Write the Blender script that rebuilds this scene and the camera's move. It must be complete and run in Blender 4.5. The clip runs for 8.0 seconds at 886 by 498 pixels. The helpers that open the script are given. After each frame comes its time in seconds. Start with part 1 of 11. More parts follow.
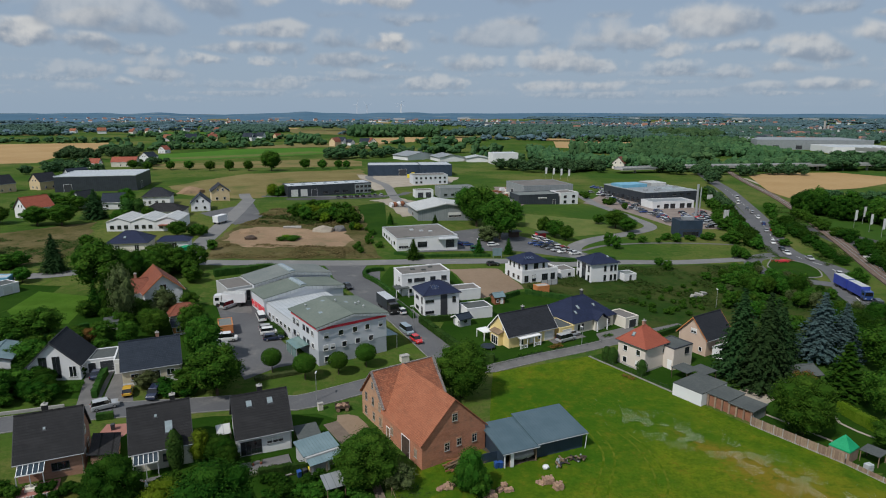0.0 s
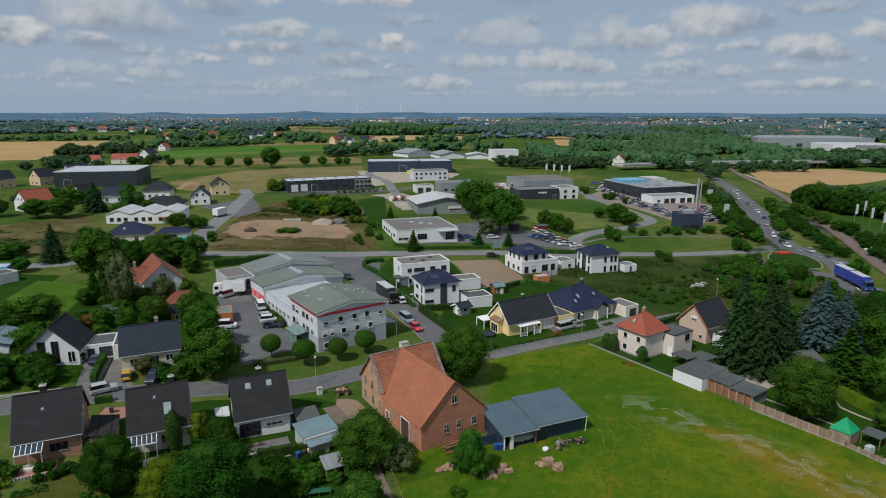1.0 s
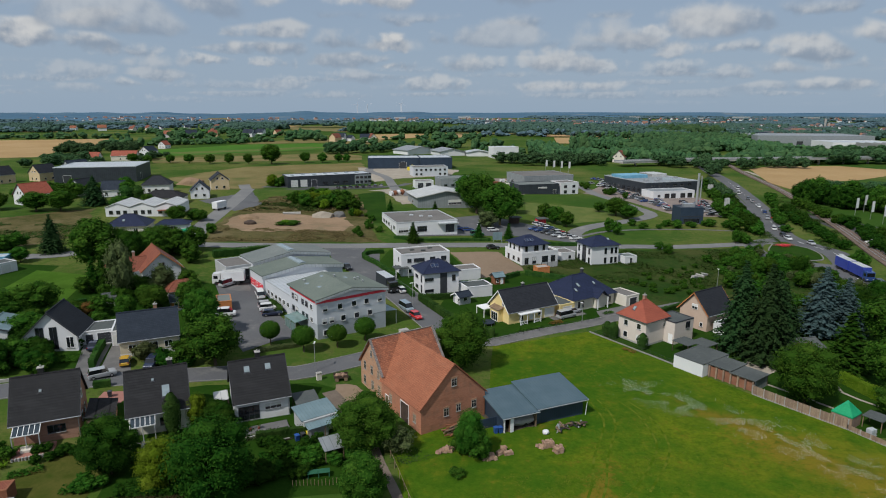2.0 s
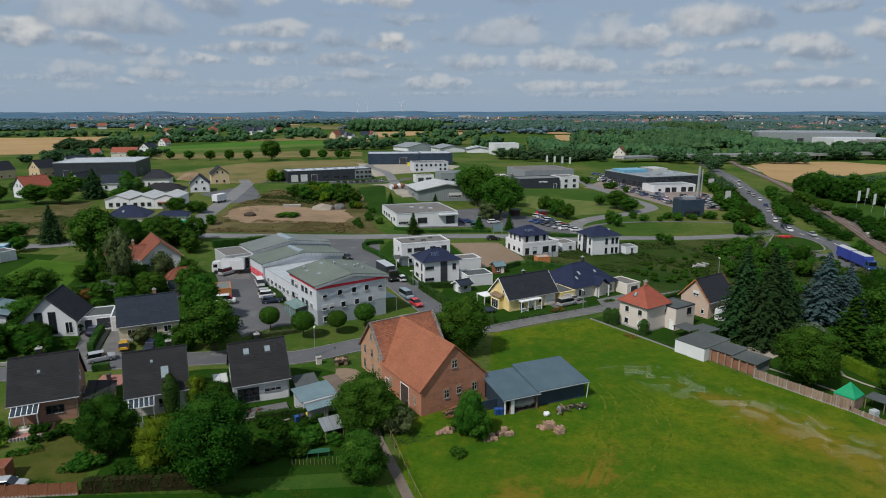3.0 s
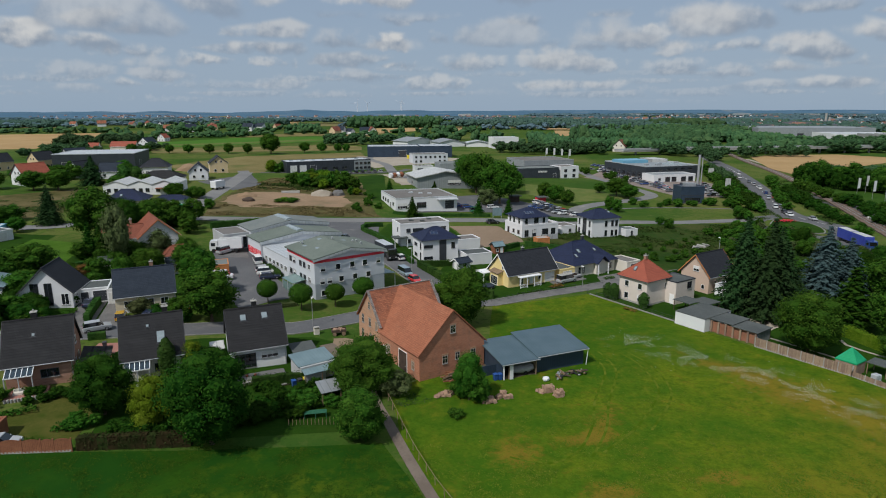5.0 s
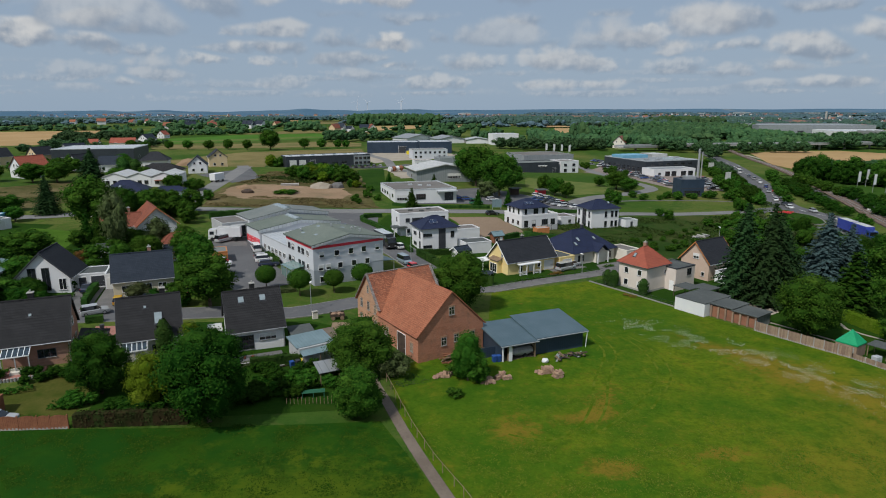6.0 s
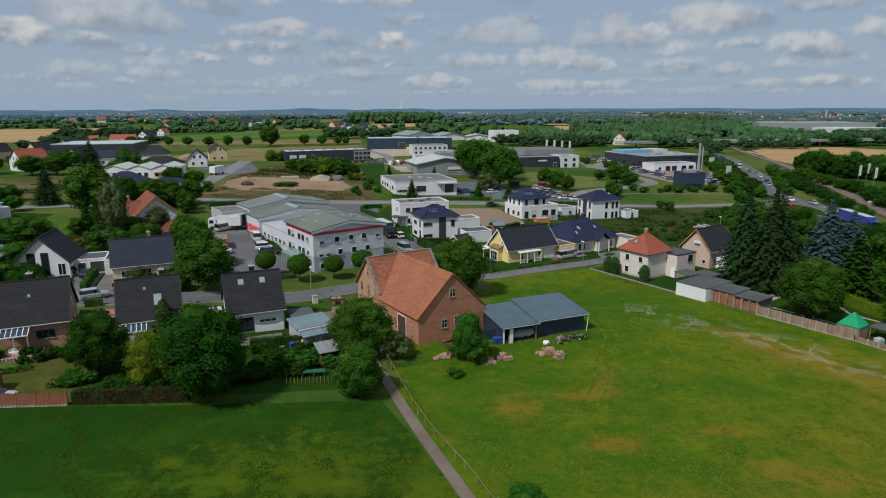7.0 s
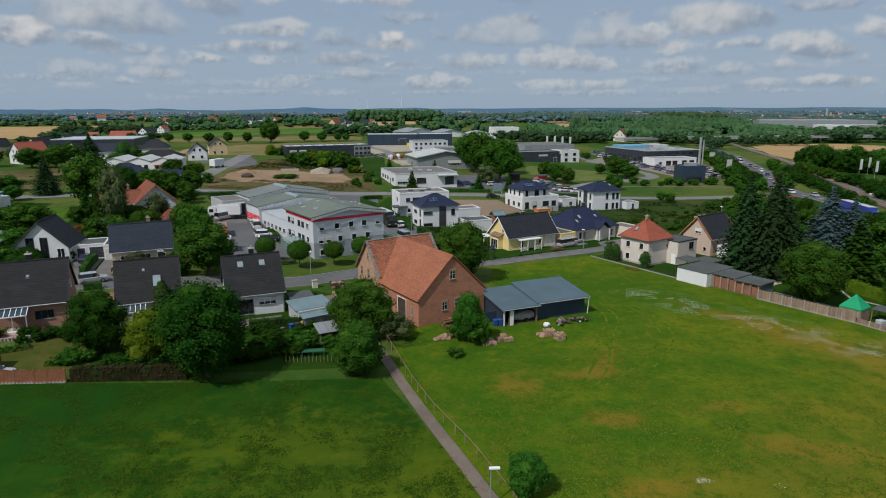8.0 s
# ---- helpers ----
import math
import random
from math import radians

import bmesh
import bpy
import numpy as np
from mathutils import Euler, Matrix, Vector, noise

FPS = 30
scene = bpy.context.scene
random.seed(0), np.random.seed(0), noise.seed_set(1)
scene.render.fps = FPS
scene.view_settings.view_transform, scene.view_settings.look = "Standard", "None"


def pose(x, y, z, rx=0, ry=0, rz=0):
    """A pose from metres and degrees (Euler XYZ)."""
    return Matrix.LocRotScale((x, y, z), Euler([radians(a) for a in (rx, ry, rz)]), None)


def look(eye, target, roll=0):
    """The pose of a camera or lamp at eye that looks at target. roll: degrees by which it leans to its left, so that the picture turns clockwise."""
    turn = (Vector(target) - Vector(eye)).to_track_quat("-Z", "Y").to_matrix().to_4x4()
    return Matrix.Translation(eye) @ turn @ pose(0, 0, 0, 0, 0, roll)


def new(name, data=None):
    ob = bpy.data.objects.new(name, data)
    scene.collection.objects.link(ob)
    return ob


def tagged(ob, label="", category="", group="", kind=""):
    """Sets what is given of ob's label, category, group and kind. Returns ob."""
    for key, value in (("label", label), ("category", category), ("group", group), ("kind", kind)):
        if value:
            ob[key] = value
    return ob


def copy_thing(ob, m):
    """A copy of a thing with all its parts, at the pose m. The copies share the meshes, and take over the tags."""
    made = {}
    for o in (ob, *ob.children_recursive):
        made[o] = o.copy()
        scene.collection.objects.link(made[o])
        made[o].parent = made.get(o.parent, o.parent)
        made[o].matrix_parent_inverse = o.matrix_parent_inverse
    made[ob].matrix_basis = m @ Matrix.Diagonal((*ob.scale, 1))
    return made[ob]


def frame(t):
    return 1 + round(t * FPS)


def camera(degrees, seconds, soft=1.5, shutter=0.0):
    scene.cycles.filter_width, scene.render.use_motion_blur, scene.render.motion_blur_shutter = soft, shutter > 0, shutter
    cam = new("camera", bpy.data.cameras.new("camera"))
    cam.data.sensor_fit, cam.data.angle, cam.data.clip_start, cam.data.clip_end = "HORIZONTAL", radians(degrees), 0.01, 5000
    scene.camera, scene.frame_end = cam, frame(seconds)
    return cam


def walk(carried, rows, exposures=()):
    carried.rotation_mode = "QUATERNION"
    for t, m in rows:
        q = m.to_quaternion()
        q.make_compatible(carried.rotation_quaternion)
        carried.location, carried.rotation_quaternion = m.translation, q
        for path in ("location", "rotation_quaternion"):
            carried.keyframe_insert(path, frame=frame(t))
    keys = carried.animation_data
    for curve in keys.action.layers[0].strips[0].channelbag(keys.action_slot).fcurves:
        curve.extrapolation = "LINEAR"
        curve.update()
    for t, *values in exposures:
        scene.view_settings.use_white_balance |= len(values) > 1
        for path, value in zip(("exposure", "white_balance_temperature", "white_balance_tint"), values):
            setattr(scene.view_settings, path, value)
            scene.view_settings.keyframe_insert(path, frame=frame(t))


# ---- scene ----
cam = camera(71.3, 8.0, 1.05)
METRES, EYE, TILT, LEAN, TURN = 21.0, 53.0, -13.0, 0.0, 0.0
PATH = [
    (0, (0.052, -0.328, 54.751), (0.025, 1.622, 54.307), 0.1),
    (0.5, (0.095, -0.468, 53.301), (0.067, 1.482, 52.858), 0.1),
    (1, (0.185, -0.687, 51.876), (0.157, 1.263, 51.432), 0.1),
    (1.5, (0.239, -0.802, 50.5), (0.211, 1.148, 50.057), 0.1),
    (3, (0.321, -1.027, 46.164), (0.291, 0.922, 45.719), 0.0),
    (3.5, (0.352, -1.163, 44.801), (0.321, 0.787, 44.356), -0.0),
    (4, (0.375, -1.271, 43.361), (0.344, 0.679, 42.915), -0.1),
    (4.5, (0.462, -1.372, 42.026), (0.432, 0.578, 41.581), -0.1),
    (6, (0.797, -1.714, 37.871), (0.767, 0.235, 37.424), -0.1),
    (6.5, (0.789, -1.821, 36.539), (0.758, 0.128, 36.093), -0.1),
    (7, (0.708, -1.959, 35.126), (0.678, -0.01, 34.678), -0.1),
    (7.5, (0.665, -2.085, 33.77), (0.635, -0.136, 33.321), -0.1),
    (8, (0.724, -2.237, 32.406), (0.693, -0.288, 31.957), -0.1),
]
walk(cam, [(t, look(eye, target, roll)) for t, eye, target, roll in PATH])

# ---- light ----
SUN_AZ, SUN_EL = 220.0, 50.0          # degrees clockwise from +y, and above the horizon
EXPOSURE = 0.0
scene.view_settings.exposure = EXPOSURE


def make_sun():
    data = bpy.data.lights.new("sun", "SUN")
    data.energy, data.angle, data.color = 3.2, radians(0.6), (1.0, 0.97, 0.92)
    ob = new("sun", data)
    a, e = radians(SUN_AZ), radians(SUN_EL)
    to_sun = Vector((math.sin(a) * math.cos(e), math.cos(a) * math.cos(e), math.sin(e)))
    ob.matrix_world = Matrix.Translation(to_sun * 900) @ to_sun.to_track_quat("Z", "Y").to_matrix().to_4x4()


class Nodes:
    """Short hand for a node tree."""

    def __init__(self, tree):
        self.tree = tree
        tree.nodes.clear()

    def add(self, kind):
        return self.tree.nodes.new(kind)

    def link(self, a, b):
        self.tree.links.new(a, b)

    def put(self, socket, value):
        if isinstance(value, bpy.types.NodeSocket):
            self.link(value, socket)
        else:
            socket.default_value = value

    def math(self, op, a, b=0.0, clamp=False):
        n = self.add("ShaderNodeMath")
        n.operation, n.use_clamp = op, clamp
        self.put(n.inputs[0], a), self.put(n.inputs[1], b)
        return n.outputs[0]

    def noise(self, vec, scale, detail=3.0, rough=0.55, out=0):
        n = self.add("ShaderNodeTexNoise")
        self.link(vec, n.inputs["Vector"])
        n.inputs["Scale"].default_value, n.inputs["Detail"].default_value = scale, detail
        n.inputs["Roughness"].default_value = rough
        return n.outputs[out]

    def mix(self, fac, a, b, mode="MIX"):
        n = self.add("ShaderNodeMix")
        n.data_type, n.blend_type = "RGBA", mode
        self.put(n.inputs[0], fac)
        for socket, value in ((n.inputs[6], a), (n.inputs[7], b)):
            self.put(socket, value if isinstance(value, bpy.types.NodeSocket) else (*value[:3], 1.0))
        return n.outputs[2]

    def ramp(self, fac, low, high):
        n = self.add("ShaderNodeMapRange")
        n.interpolation_type = "SMOOTHSTEP"
        self.put(n.inputs[0], fac)
        n.inputs[1].default_value, n.inputs[2].default_value = low, high
        return n.outputs[0]

    def join(self, x, y, z=0.0):
        n = self.add("ShaderNodeCombineXYZ")
        for i, v in enumerate((x, y, z)):
            self.put(n.inputs[i], v)
        return n.outputs[0]

    def split(self, vec):
        n = self.add("ShaderNodeSeparateXYZ")
        self.link(vec, n.inputs[0])
        return n.outputs


def make_world():
    world = bpy.data.worlds.new("sky")
    scene.world = world
    world.use_nodes = True
    n = Nodes(world.node_tree)
    sky = n.add("ShaderNodeTexSky")
    sky.sky_type, sky.sun_disc = "NISHITA", False
    sky.sun_elevation, sky.sun_rotation = radians(SUN_EL), radians(SUN_AZ)
    sky.air_density, sky.dust_density, sky.ozone_density = 1.2, 2.0, 1.5
    way = n.add("ShaderNodeTexCoord").outputs["Generated"]
    x, y, z = n.split(way)
    up = n.math("MAXIMUM", z, 0.0)
    az = n.math("ARCTAN2", x, y)
    clear = n.mix(1.0, sky.outputs[0], (0.064, 0.061, 0.060), "MULTIPLY")
    veil = n.mix(n.ramp(up, 0.0, 0.20), (0.325, 0.425, 0.545), (0.290, 0.385, 0.520))
    colour = n.mix(0.85, clear, veil)

    def shifted(vec, x, y):
        s = n.add("ShaderNodeVectorMath")
        s.operation = "ADD"
        n.link(vec, s.inputs[0])
        s.inputs[1].default_value = (x, y, 0.0)
        return s.outputs[0]

    def row_of_clouds(base, wide, tall, seed, low, high, amount, least, most, soft):
        """Cumulus of one angular size, one to a cell: heaped lit tops over flat grey bases."""
        vec = shifted(n.join(n.math("DIVIDE", az, wide), n.math("DIVIDE", up, tall), 0.0), seed, seed * 0.7)
        even = shifted(n.join(n.math("DIVIDE", az, tall), n.math("DIVIDE", up, tall), 0.0), seed * 1.3, seed)
        cell = n.add("ShaderNodeTexVoronoi")
        cell.voronoi_dimensions = "2D"
        n.link(vec, cell.inputs["Vector"])
        cell.inputs["Scale"].default_value = 1.0
        rel = n.add("ShaderNodeVectorMath")
        rel.operation = "SUBTRACT"
        n.link(vec, rel.inputs[0]), n.link(cell.outputs["Position"], rel.inputs[1])
        dx, dy, _ = n.split(rel.outputs[0])
        rim = n.add("ShaderNodeTexVoronoi")
        rim.voronoi_dimensions, rim.feature = "2D", "DISTANCE_TO_EDGE"
        n.link(vec, rim.inputs["Vector"])
        rim.inputs["Scale"].default_value = 1.0
        tone = n.split(cell.outputs["Color"])
        lump, fine = n.noise(even, 1.15, 2.5, 0.5), n.noise(even, 3.4, 4.0, 0.55)
        beside = n.noise(shifted(even, 0.14, -0.24), 1.15, 2.5, 0.5)
        beside_fine = n.noise(shifted(even, 0.05, -0.09), 3.4, 4.0, 0.55)
        rise = n.math("ADD", n.math("MAXIMUM", dy, 0.0), n.math("MULTIPLY", n.math("MAXIMUM", n.math("MULTIPLY", dy, -1.0), 0.0), 2.0))
        away = n.math("SQRT", n.math("ADD", n.math("MULTIPLY", dx, dx), n.math("MULTIPLY", rise, rise)))
        size = n.math("ADD", n.math("MULTIPLY", tone[0], most - least), least)
        rough = n.math("ADD", n.math("MULTIPLY", n.math("SUBTRACT", lump, 0.5), 1.25), n.math("MULTIPLY", n.math("SUBTRACT", fine, 0.5), 0.30))
        dense = n.math("ADD", n.math("SUBTRACT", size, away), rough)
        cover = n.math("MULTIPLY", n.ramp(dense, -0.04, soft), n.ramp(rim.outputs["Distance"], 0.0, 0.16))
        relief = n.math("ADD", n.math("MULTIPLY", n.math("SUBTRACT", beside, lump), 1.5), n.math("MULTIPLY", n.math("SUBTRACT", beside_fine, fine), 0.55))
        lit = n.ramp(n.math("SUBTRACT", n.math("MULTIPLY", dy, 1.15), n.math("ADD", relief, n.math("MULTIPLY", dx, 0.12))), -0.34, 0.46)
        white = n.mix(tone[1], (0.470, 0.500, 0.535), (0.640, 0.635, 0.620))
        cloud = n.mix(lit, (0.240, 0.292, 0.368), white)
        band = n.math("MULTIPLY", n.ramp(up, low, low + 0.02), n.ramp(up, high + 0.02, high))
        return n.mix(n.math("MULTIPLY", n.math("MULTIPLY", cover, band), n.math("MULTIPLY", n.math("ADD", n.math("MULTIPLY", tone[2], 0.4), 0.6), amount)), base, cloud)

    final = row_of_clouds(colour, 0.170, 0.016, 1.7, 0.002, 0.050, 0.40, 0.35, 0.80, 0.60)
    final = row_of_clouds(final, 0.095, 0.030, 35.2, 0.016, 0.085, 0.66, 0.34, 0.78, 0.40)
    final = row_of_clouds(final, 0.110, 0.046, 71.3, 0.046, 0.125, 0.84, 0.24, 0.74, 0.32)
    final = row_of_clouds(final, 0.160, 0.070, 23.9, 0.084, 2.0, 0.95, 0.38, 0.84, 0.30)
    back = n.add("ShaderNodeBackground")
    n.link(final, back.inputs[0])
    back.inputs[1].default_value = 1.0
    n.link(back.outputs[0], n.add("ShaderNodeOutputWorld").inputs[0])


make_sun()
make_world()

# ---- materials ----
MATS = {}


def surface(name, one, two, large=0.15, fine=3.0, rough=0.8, bump=0.0, metal=0.0, spec=0.35, third=None, third_at=(0.55, 0.7), third_scale=None, stretch=(1, 1, 1), per_object=0.0, per_island=0.0):
    """Two colours mixed by a large and a fine noise, with a third one in patches."""
    if name in MATS:
        return MATS[name]
    m = bpy.data.materials.new(name)
    m.use_nodes = True
    n = Nodes(m.node_tree)
    vec = n.add("ShaderNodeTexCoord").outputs["Object"]
    if stretch != (1, 1, 1):
        mp = n.add("ShaderNodeMapping")
        n.link(vec, mp.inputs[0])
        mp.inputs["Scale"].default_value = stretch
        vec = mp.outputs[0]
    a = n.noise(vec, large, 4.0)
    b = n.noise(vec, fine, 5.0, 0.65)
    fac = n.math("ADD", n.math("MULTIPLY", a, 0.6), n.math("MULTIPLY", b, 0.4))
    colour = n.mix(n.ramp(fac, 0.36, 0.64), one, two)
    if third:
        c = n.noise(vec, third_scale or large * 0.6, 5.0, 0.6)
        colour = n.mix(n.ramp(c, *third_at), colour, third)
    if per_object or per_island:
        if per_island:
            r, amount = n.add("ShaderNodeNewGeometry").outputs["Random Per Island"], per_island
        else:
            r, amount = n.add("ShaderNodeObjectInfo").outputs["Random"], per_object
        hsv = n.add("ShaderNodeHueSaturation")
        n.link(colour, hsv.inputs["Color"])
        n.link(n.math("ADD", n.math("MULTIPLY", r, 2 * amount), 1 - amount), hsv.inputs["Value"])
        n.link(n.math("ADD", n.math("MULTIPLY", r, 0.05 * min(1, amount * 2)), 0.5 - 0.025 * min(1, amount * 2)), hsv.inputs["Hue"])
        colour = hsv.outputs[0]
    finish(n, m, colour, rough, metal, spec, b, bump)
    MATS[name] = m
    return m


def finish(n, m, colour, rough, metal, spec, height=None, bump=0.0):
    p = n.add("ShaderNodeBsdfPrincipled")
    n.put(p.inputs["Base Color"], colour if isinstance(colour, bpy.types.NodeSocket) else (*colour[:3], 1.0))
    p.inputs["Roughness"].default_value, p.inputs["Metallic"].default_value = rough, metal
    p.inputs["Specular IOR Level"].default_value = spec
    if bump and height is not None:
        bp = n.add("ShaderNodeBump")
        bp.inputs["Strength"].default_value, bp.inputs["Distance"].default_value = min(1.0, bump * 4), bump
        n.link(height, bp.inputs["Height"])
        n.link(bp.outputs[0], p.inputs["Normal"])
    n.link(p.outputs[0], n.add("ShaderNodeOutputMaterial").inputs[0])
    return p


def tiled(name, one, two, wide, tall, rough=0.75, groove=0.55, lean=1.35, dirt=(0.03, 0.03, 0.025), dirt_at=(0.6, 0.8), spec=0.3):
    """Roof tiles or brick courses: rows by height, columns along the wall or the eave."""
    if name in MATS:
        return MATS[name]
    m = bpy.data.materials.new(name)
    m.use_nodes = True
    n = Nodes(m.node_tree)
    obj = n.add("ShaderNodeTexCoord").outputs["Object"]
    x, y, z = n.split(obj)
    vec = n.join(n.math("ADD", x, n.math("MULTIPLY", y, 0.83)), n.math("MULTIPLY", z, lean))
    br = n.add("ShaderNodeTexBrick")
    n.link(vec, br.inputs["Vector"])
    br.inputs["Color1"].default_value, br.inputs["Color2"].default_value = (*one, 1), (*two, 1)
    br.inputs["Mortar"].default_value = (*[c * groove for c in one], 1)
    br.inputs["Scale"].default_value, br.inputs["Brick Width"].default_value, br.inputs["Row Height"].default_value = 1.0, wide, tall
    br.inputs["Mortar Size"].default_value, br.inputs["Mortar Smooth"].default_value = tall * 0.09, 0.4
    big = n.noise(obj, 0.35, 5.0, 0.6)
    colour = n.mix(n.ramp(big, 0.3, 0.75), br.outputs[0], n.mix(0.45, br.outputs[0], two))
    colour = n.mix(n.math("MULTIPLY", n.ramp(n.noise(obj, 0.9, 6.0, 0.7), *dirt_at), 0.6), colour, dirt)
    course = n.noise(n.join(n.math("MULTIPLY", x, 0.35), n.math("MULTIPLY", y, 0.35), n.math("MULTIPLY", z, 2.6)), 1.0, 4.0, 0.7)
    colour = n.mix(n.math("MULTIPLY", n.ramp(course, 0.46, 0.70), 0.30), colour, [c * 0.45 for c in one])
    finish(n, m, colour, rough, 0.0, spec, br.outputs["Fac"], -0.03)
    MATS[name] = m
    return m


def ribbed(name, one, two, step, rough=0.45, metal=0.3, along="x"):
    """Profiled sheet metal with upright or sloping ribs."""
    if name in MATS:
        return MATS[name]
    m = bpy.data.materials.new(name)
    m.use_nodes = True
    n = Nodes(m.node_tree)
    obj = n.add("ShaderNodeTexCoord").outputs["Object"]
    x, y, z = n.split(obj)
    s = {"x": x, "y": y, "xy": n.math("ADD", x, y)}[along]
    wave = n.math("ABSOLUTE", n.math("SINE", n.math("MULTIPLY", s, math.pi / step)))
    colour = n.mix(n.ramp(n.noise(obj, 0.4, 5.0), 0.35, 0.65), one, two)
    colour = n.mix(n.ramp(wave, 0.22, 0.0), colour, [c * 0.6 for c in one])
    finish(n, m, colour, rough, metal, 0.4, wave, 0.03)
    MATS[name] = m
    return m


def paint(name, rough=0.25):
    """Car paint, in the object's own colour."""
    if name in MATS:
        return MATS[name]
    m = bpy.data.materials.new(name)
    m.use_nodes = True
    n = Nodes(m.node_tree)
    info = n.add("ShaderNodeObjectInfo")
    obj = n.add("ShaderNodeTexCoord").outputs["Object"]
    colour = n.mix(n.math("MULTIPLY", n.noise(obj, 3.0), 0.12), info.outputs["Color"], (0.2, 0.18, 0.15))
    p = finish(n, m, colour, rough, 0.1, 0.5)
    p.inputs["Coat Weight"].default_value = 0.6
    MATS[name] = m
    return m


def leafy(name, one, two, bright):
    if name in MATS:
        return MATS[name]
    m = bpy.data.materials.new(name)
    m.use_nodes = True
    n = Nodes(m.node_tree)
    obj = n.add("ShaderNodeTexCoord").outputs["Object"]
    isl = n.add("ShaderNodeNewGeometry").outputs["Random Per Island"]
    tone = n.mix(n.ramp(n.noise(obj, 0.7, 3.0), 0.35, 0.65), one, two)
    colour = n.mix(n.math("MULTIPLY", n.ramp(isl, 0.45, 1.0), 0.7), tone, bright)
    hsv = n.add("ShaderNodeHueSaturation")
    rnd = n.add("ShaderNodeObjectInfo").outputs["Random"]
    n.link(colour, hsv.inputs["Color"])
    n.link(n.math("ADD", n.math("MULTIPLY", rnd, 0.4), 0.8), hsv.inputs["Value"])
    n.link(n.math("ADD", n.math("MULTIPLY", rnd, 0.03), 0.485), hsv.inputs["Hue"])
    finish(n, m, hsv.outputs[0], 0.8, 0.0, 0.02)
    MATS[name] = m
    return m


def turf(name, one, two, dry, dark, busy=1.0, sunny=()):
    """Wild grassland: broad drifts of two greens, dry places and dark tussocks at several sizes."""
    m = bpy.data.materials.new(name)
    m.use_nodes = True
    n = Nodes(m.node_tree)
    vec = n.add("ShaderNodeTexCoord").outputs["Object"]
    broad, mid = n.noise(vec, 0.012 * busy, 5.0, 0.6), n.noise(vec, 0.07 * busy, 6.0, 0.65)
    clump, fine = n.noise(vec, 0.45, 6.0, 0.75), n.noise(vec, 2.2, 5.0, 0.7)
    colour = n.mix(n.ramp(n.math("ADD", n.math("MULTIPLY", broad, 0.5), n.math("MULTIPLY", mid, 0.5)), 0.40, 0.60), one, two)
    colour = n.mix(n.math("MULTIPLY", n.ramp(n.math("ADD", n.math("MULTIPLY", broad, 0.6), n.math("MULTIPLY", clump, 0.4)), 0.47, 0.60), 0.8), colour, dry)
    colour = n.mix(n.math("MULTIPLY", n.ramp(n.math("ADD", n.math("MULTIPLY", mid, 0.4), n.math("MULTIPLY", clump, 0.6)), 0.52, 0.64), 0.75), colour, dark)
    colour = n.mix(n.math("MULTIPLY", n.ramp(fine, 0.48, 0.72), 0.45), colour, dark)
    if sunny:
        # lighter patches: brighter light on the grass, painted into its colour
        x, y, z = n.split(vec)
        for cx, cy, rx, ry in sunny:
            a, b = n.math("DIVIDE", n.math("SUBTRACT", x, cx), rx), n.math("DIVIDE", n.math("SUBTRACT", y, cy), ry)
            away = n.math("SUBTRACT", 1.0, n.math("SQRT", n.math("ADD", n.math("MULTIPLY", a, a), n.math("MULTIPLY", b, b))))
            colour = n.mix(n.math("MULTIPLY", n.ramp(n.math("ADD", away, n.math("MULTIPLY", n.math("SUBTRACT", clump, 0.5), 1.5)), -0.1, 0.9), 0.6), colour, dry)
    finish(n, m, colour, 0.95, 0.0, 0.03, clump, 0.15)
    return m


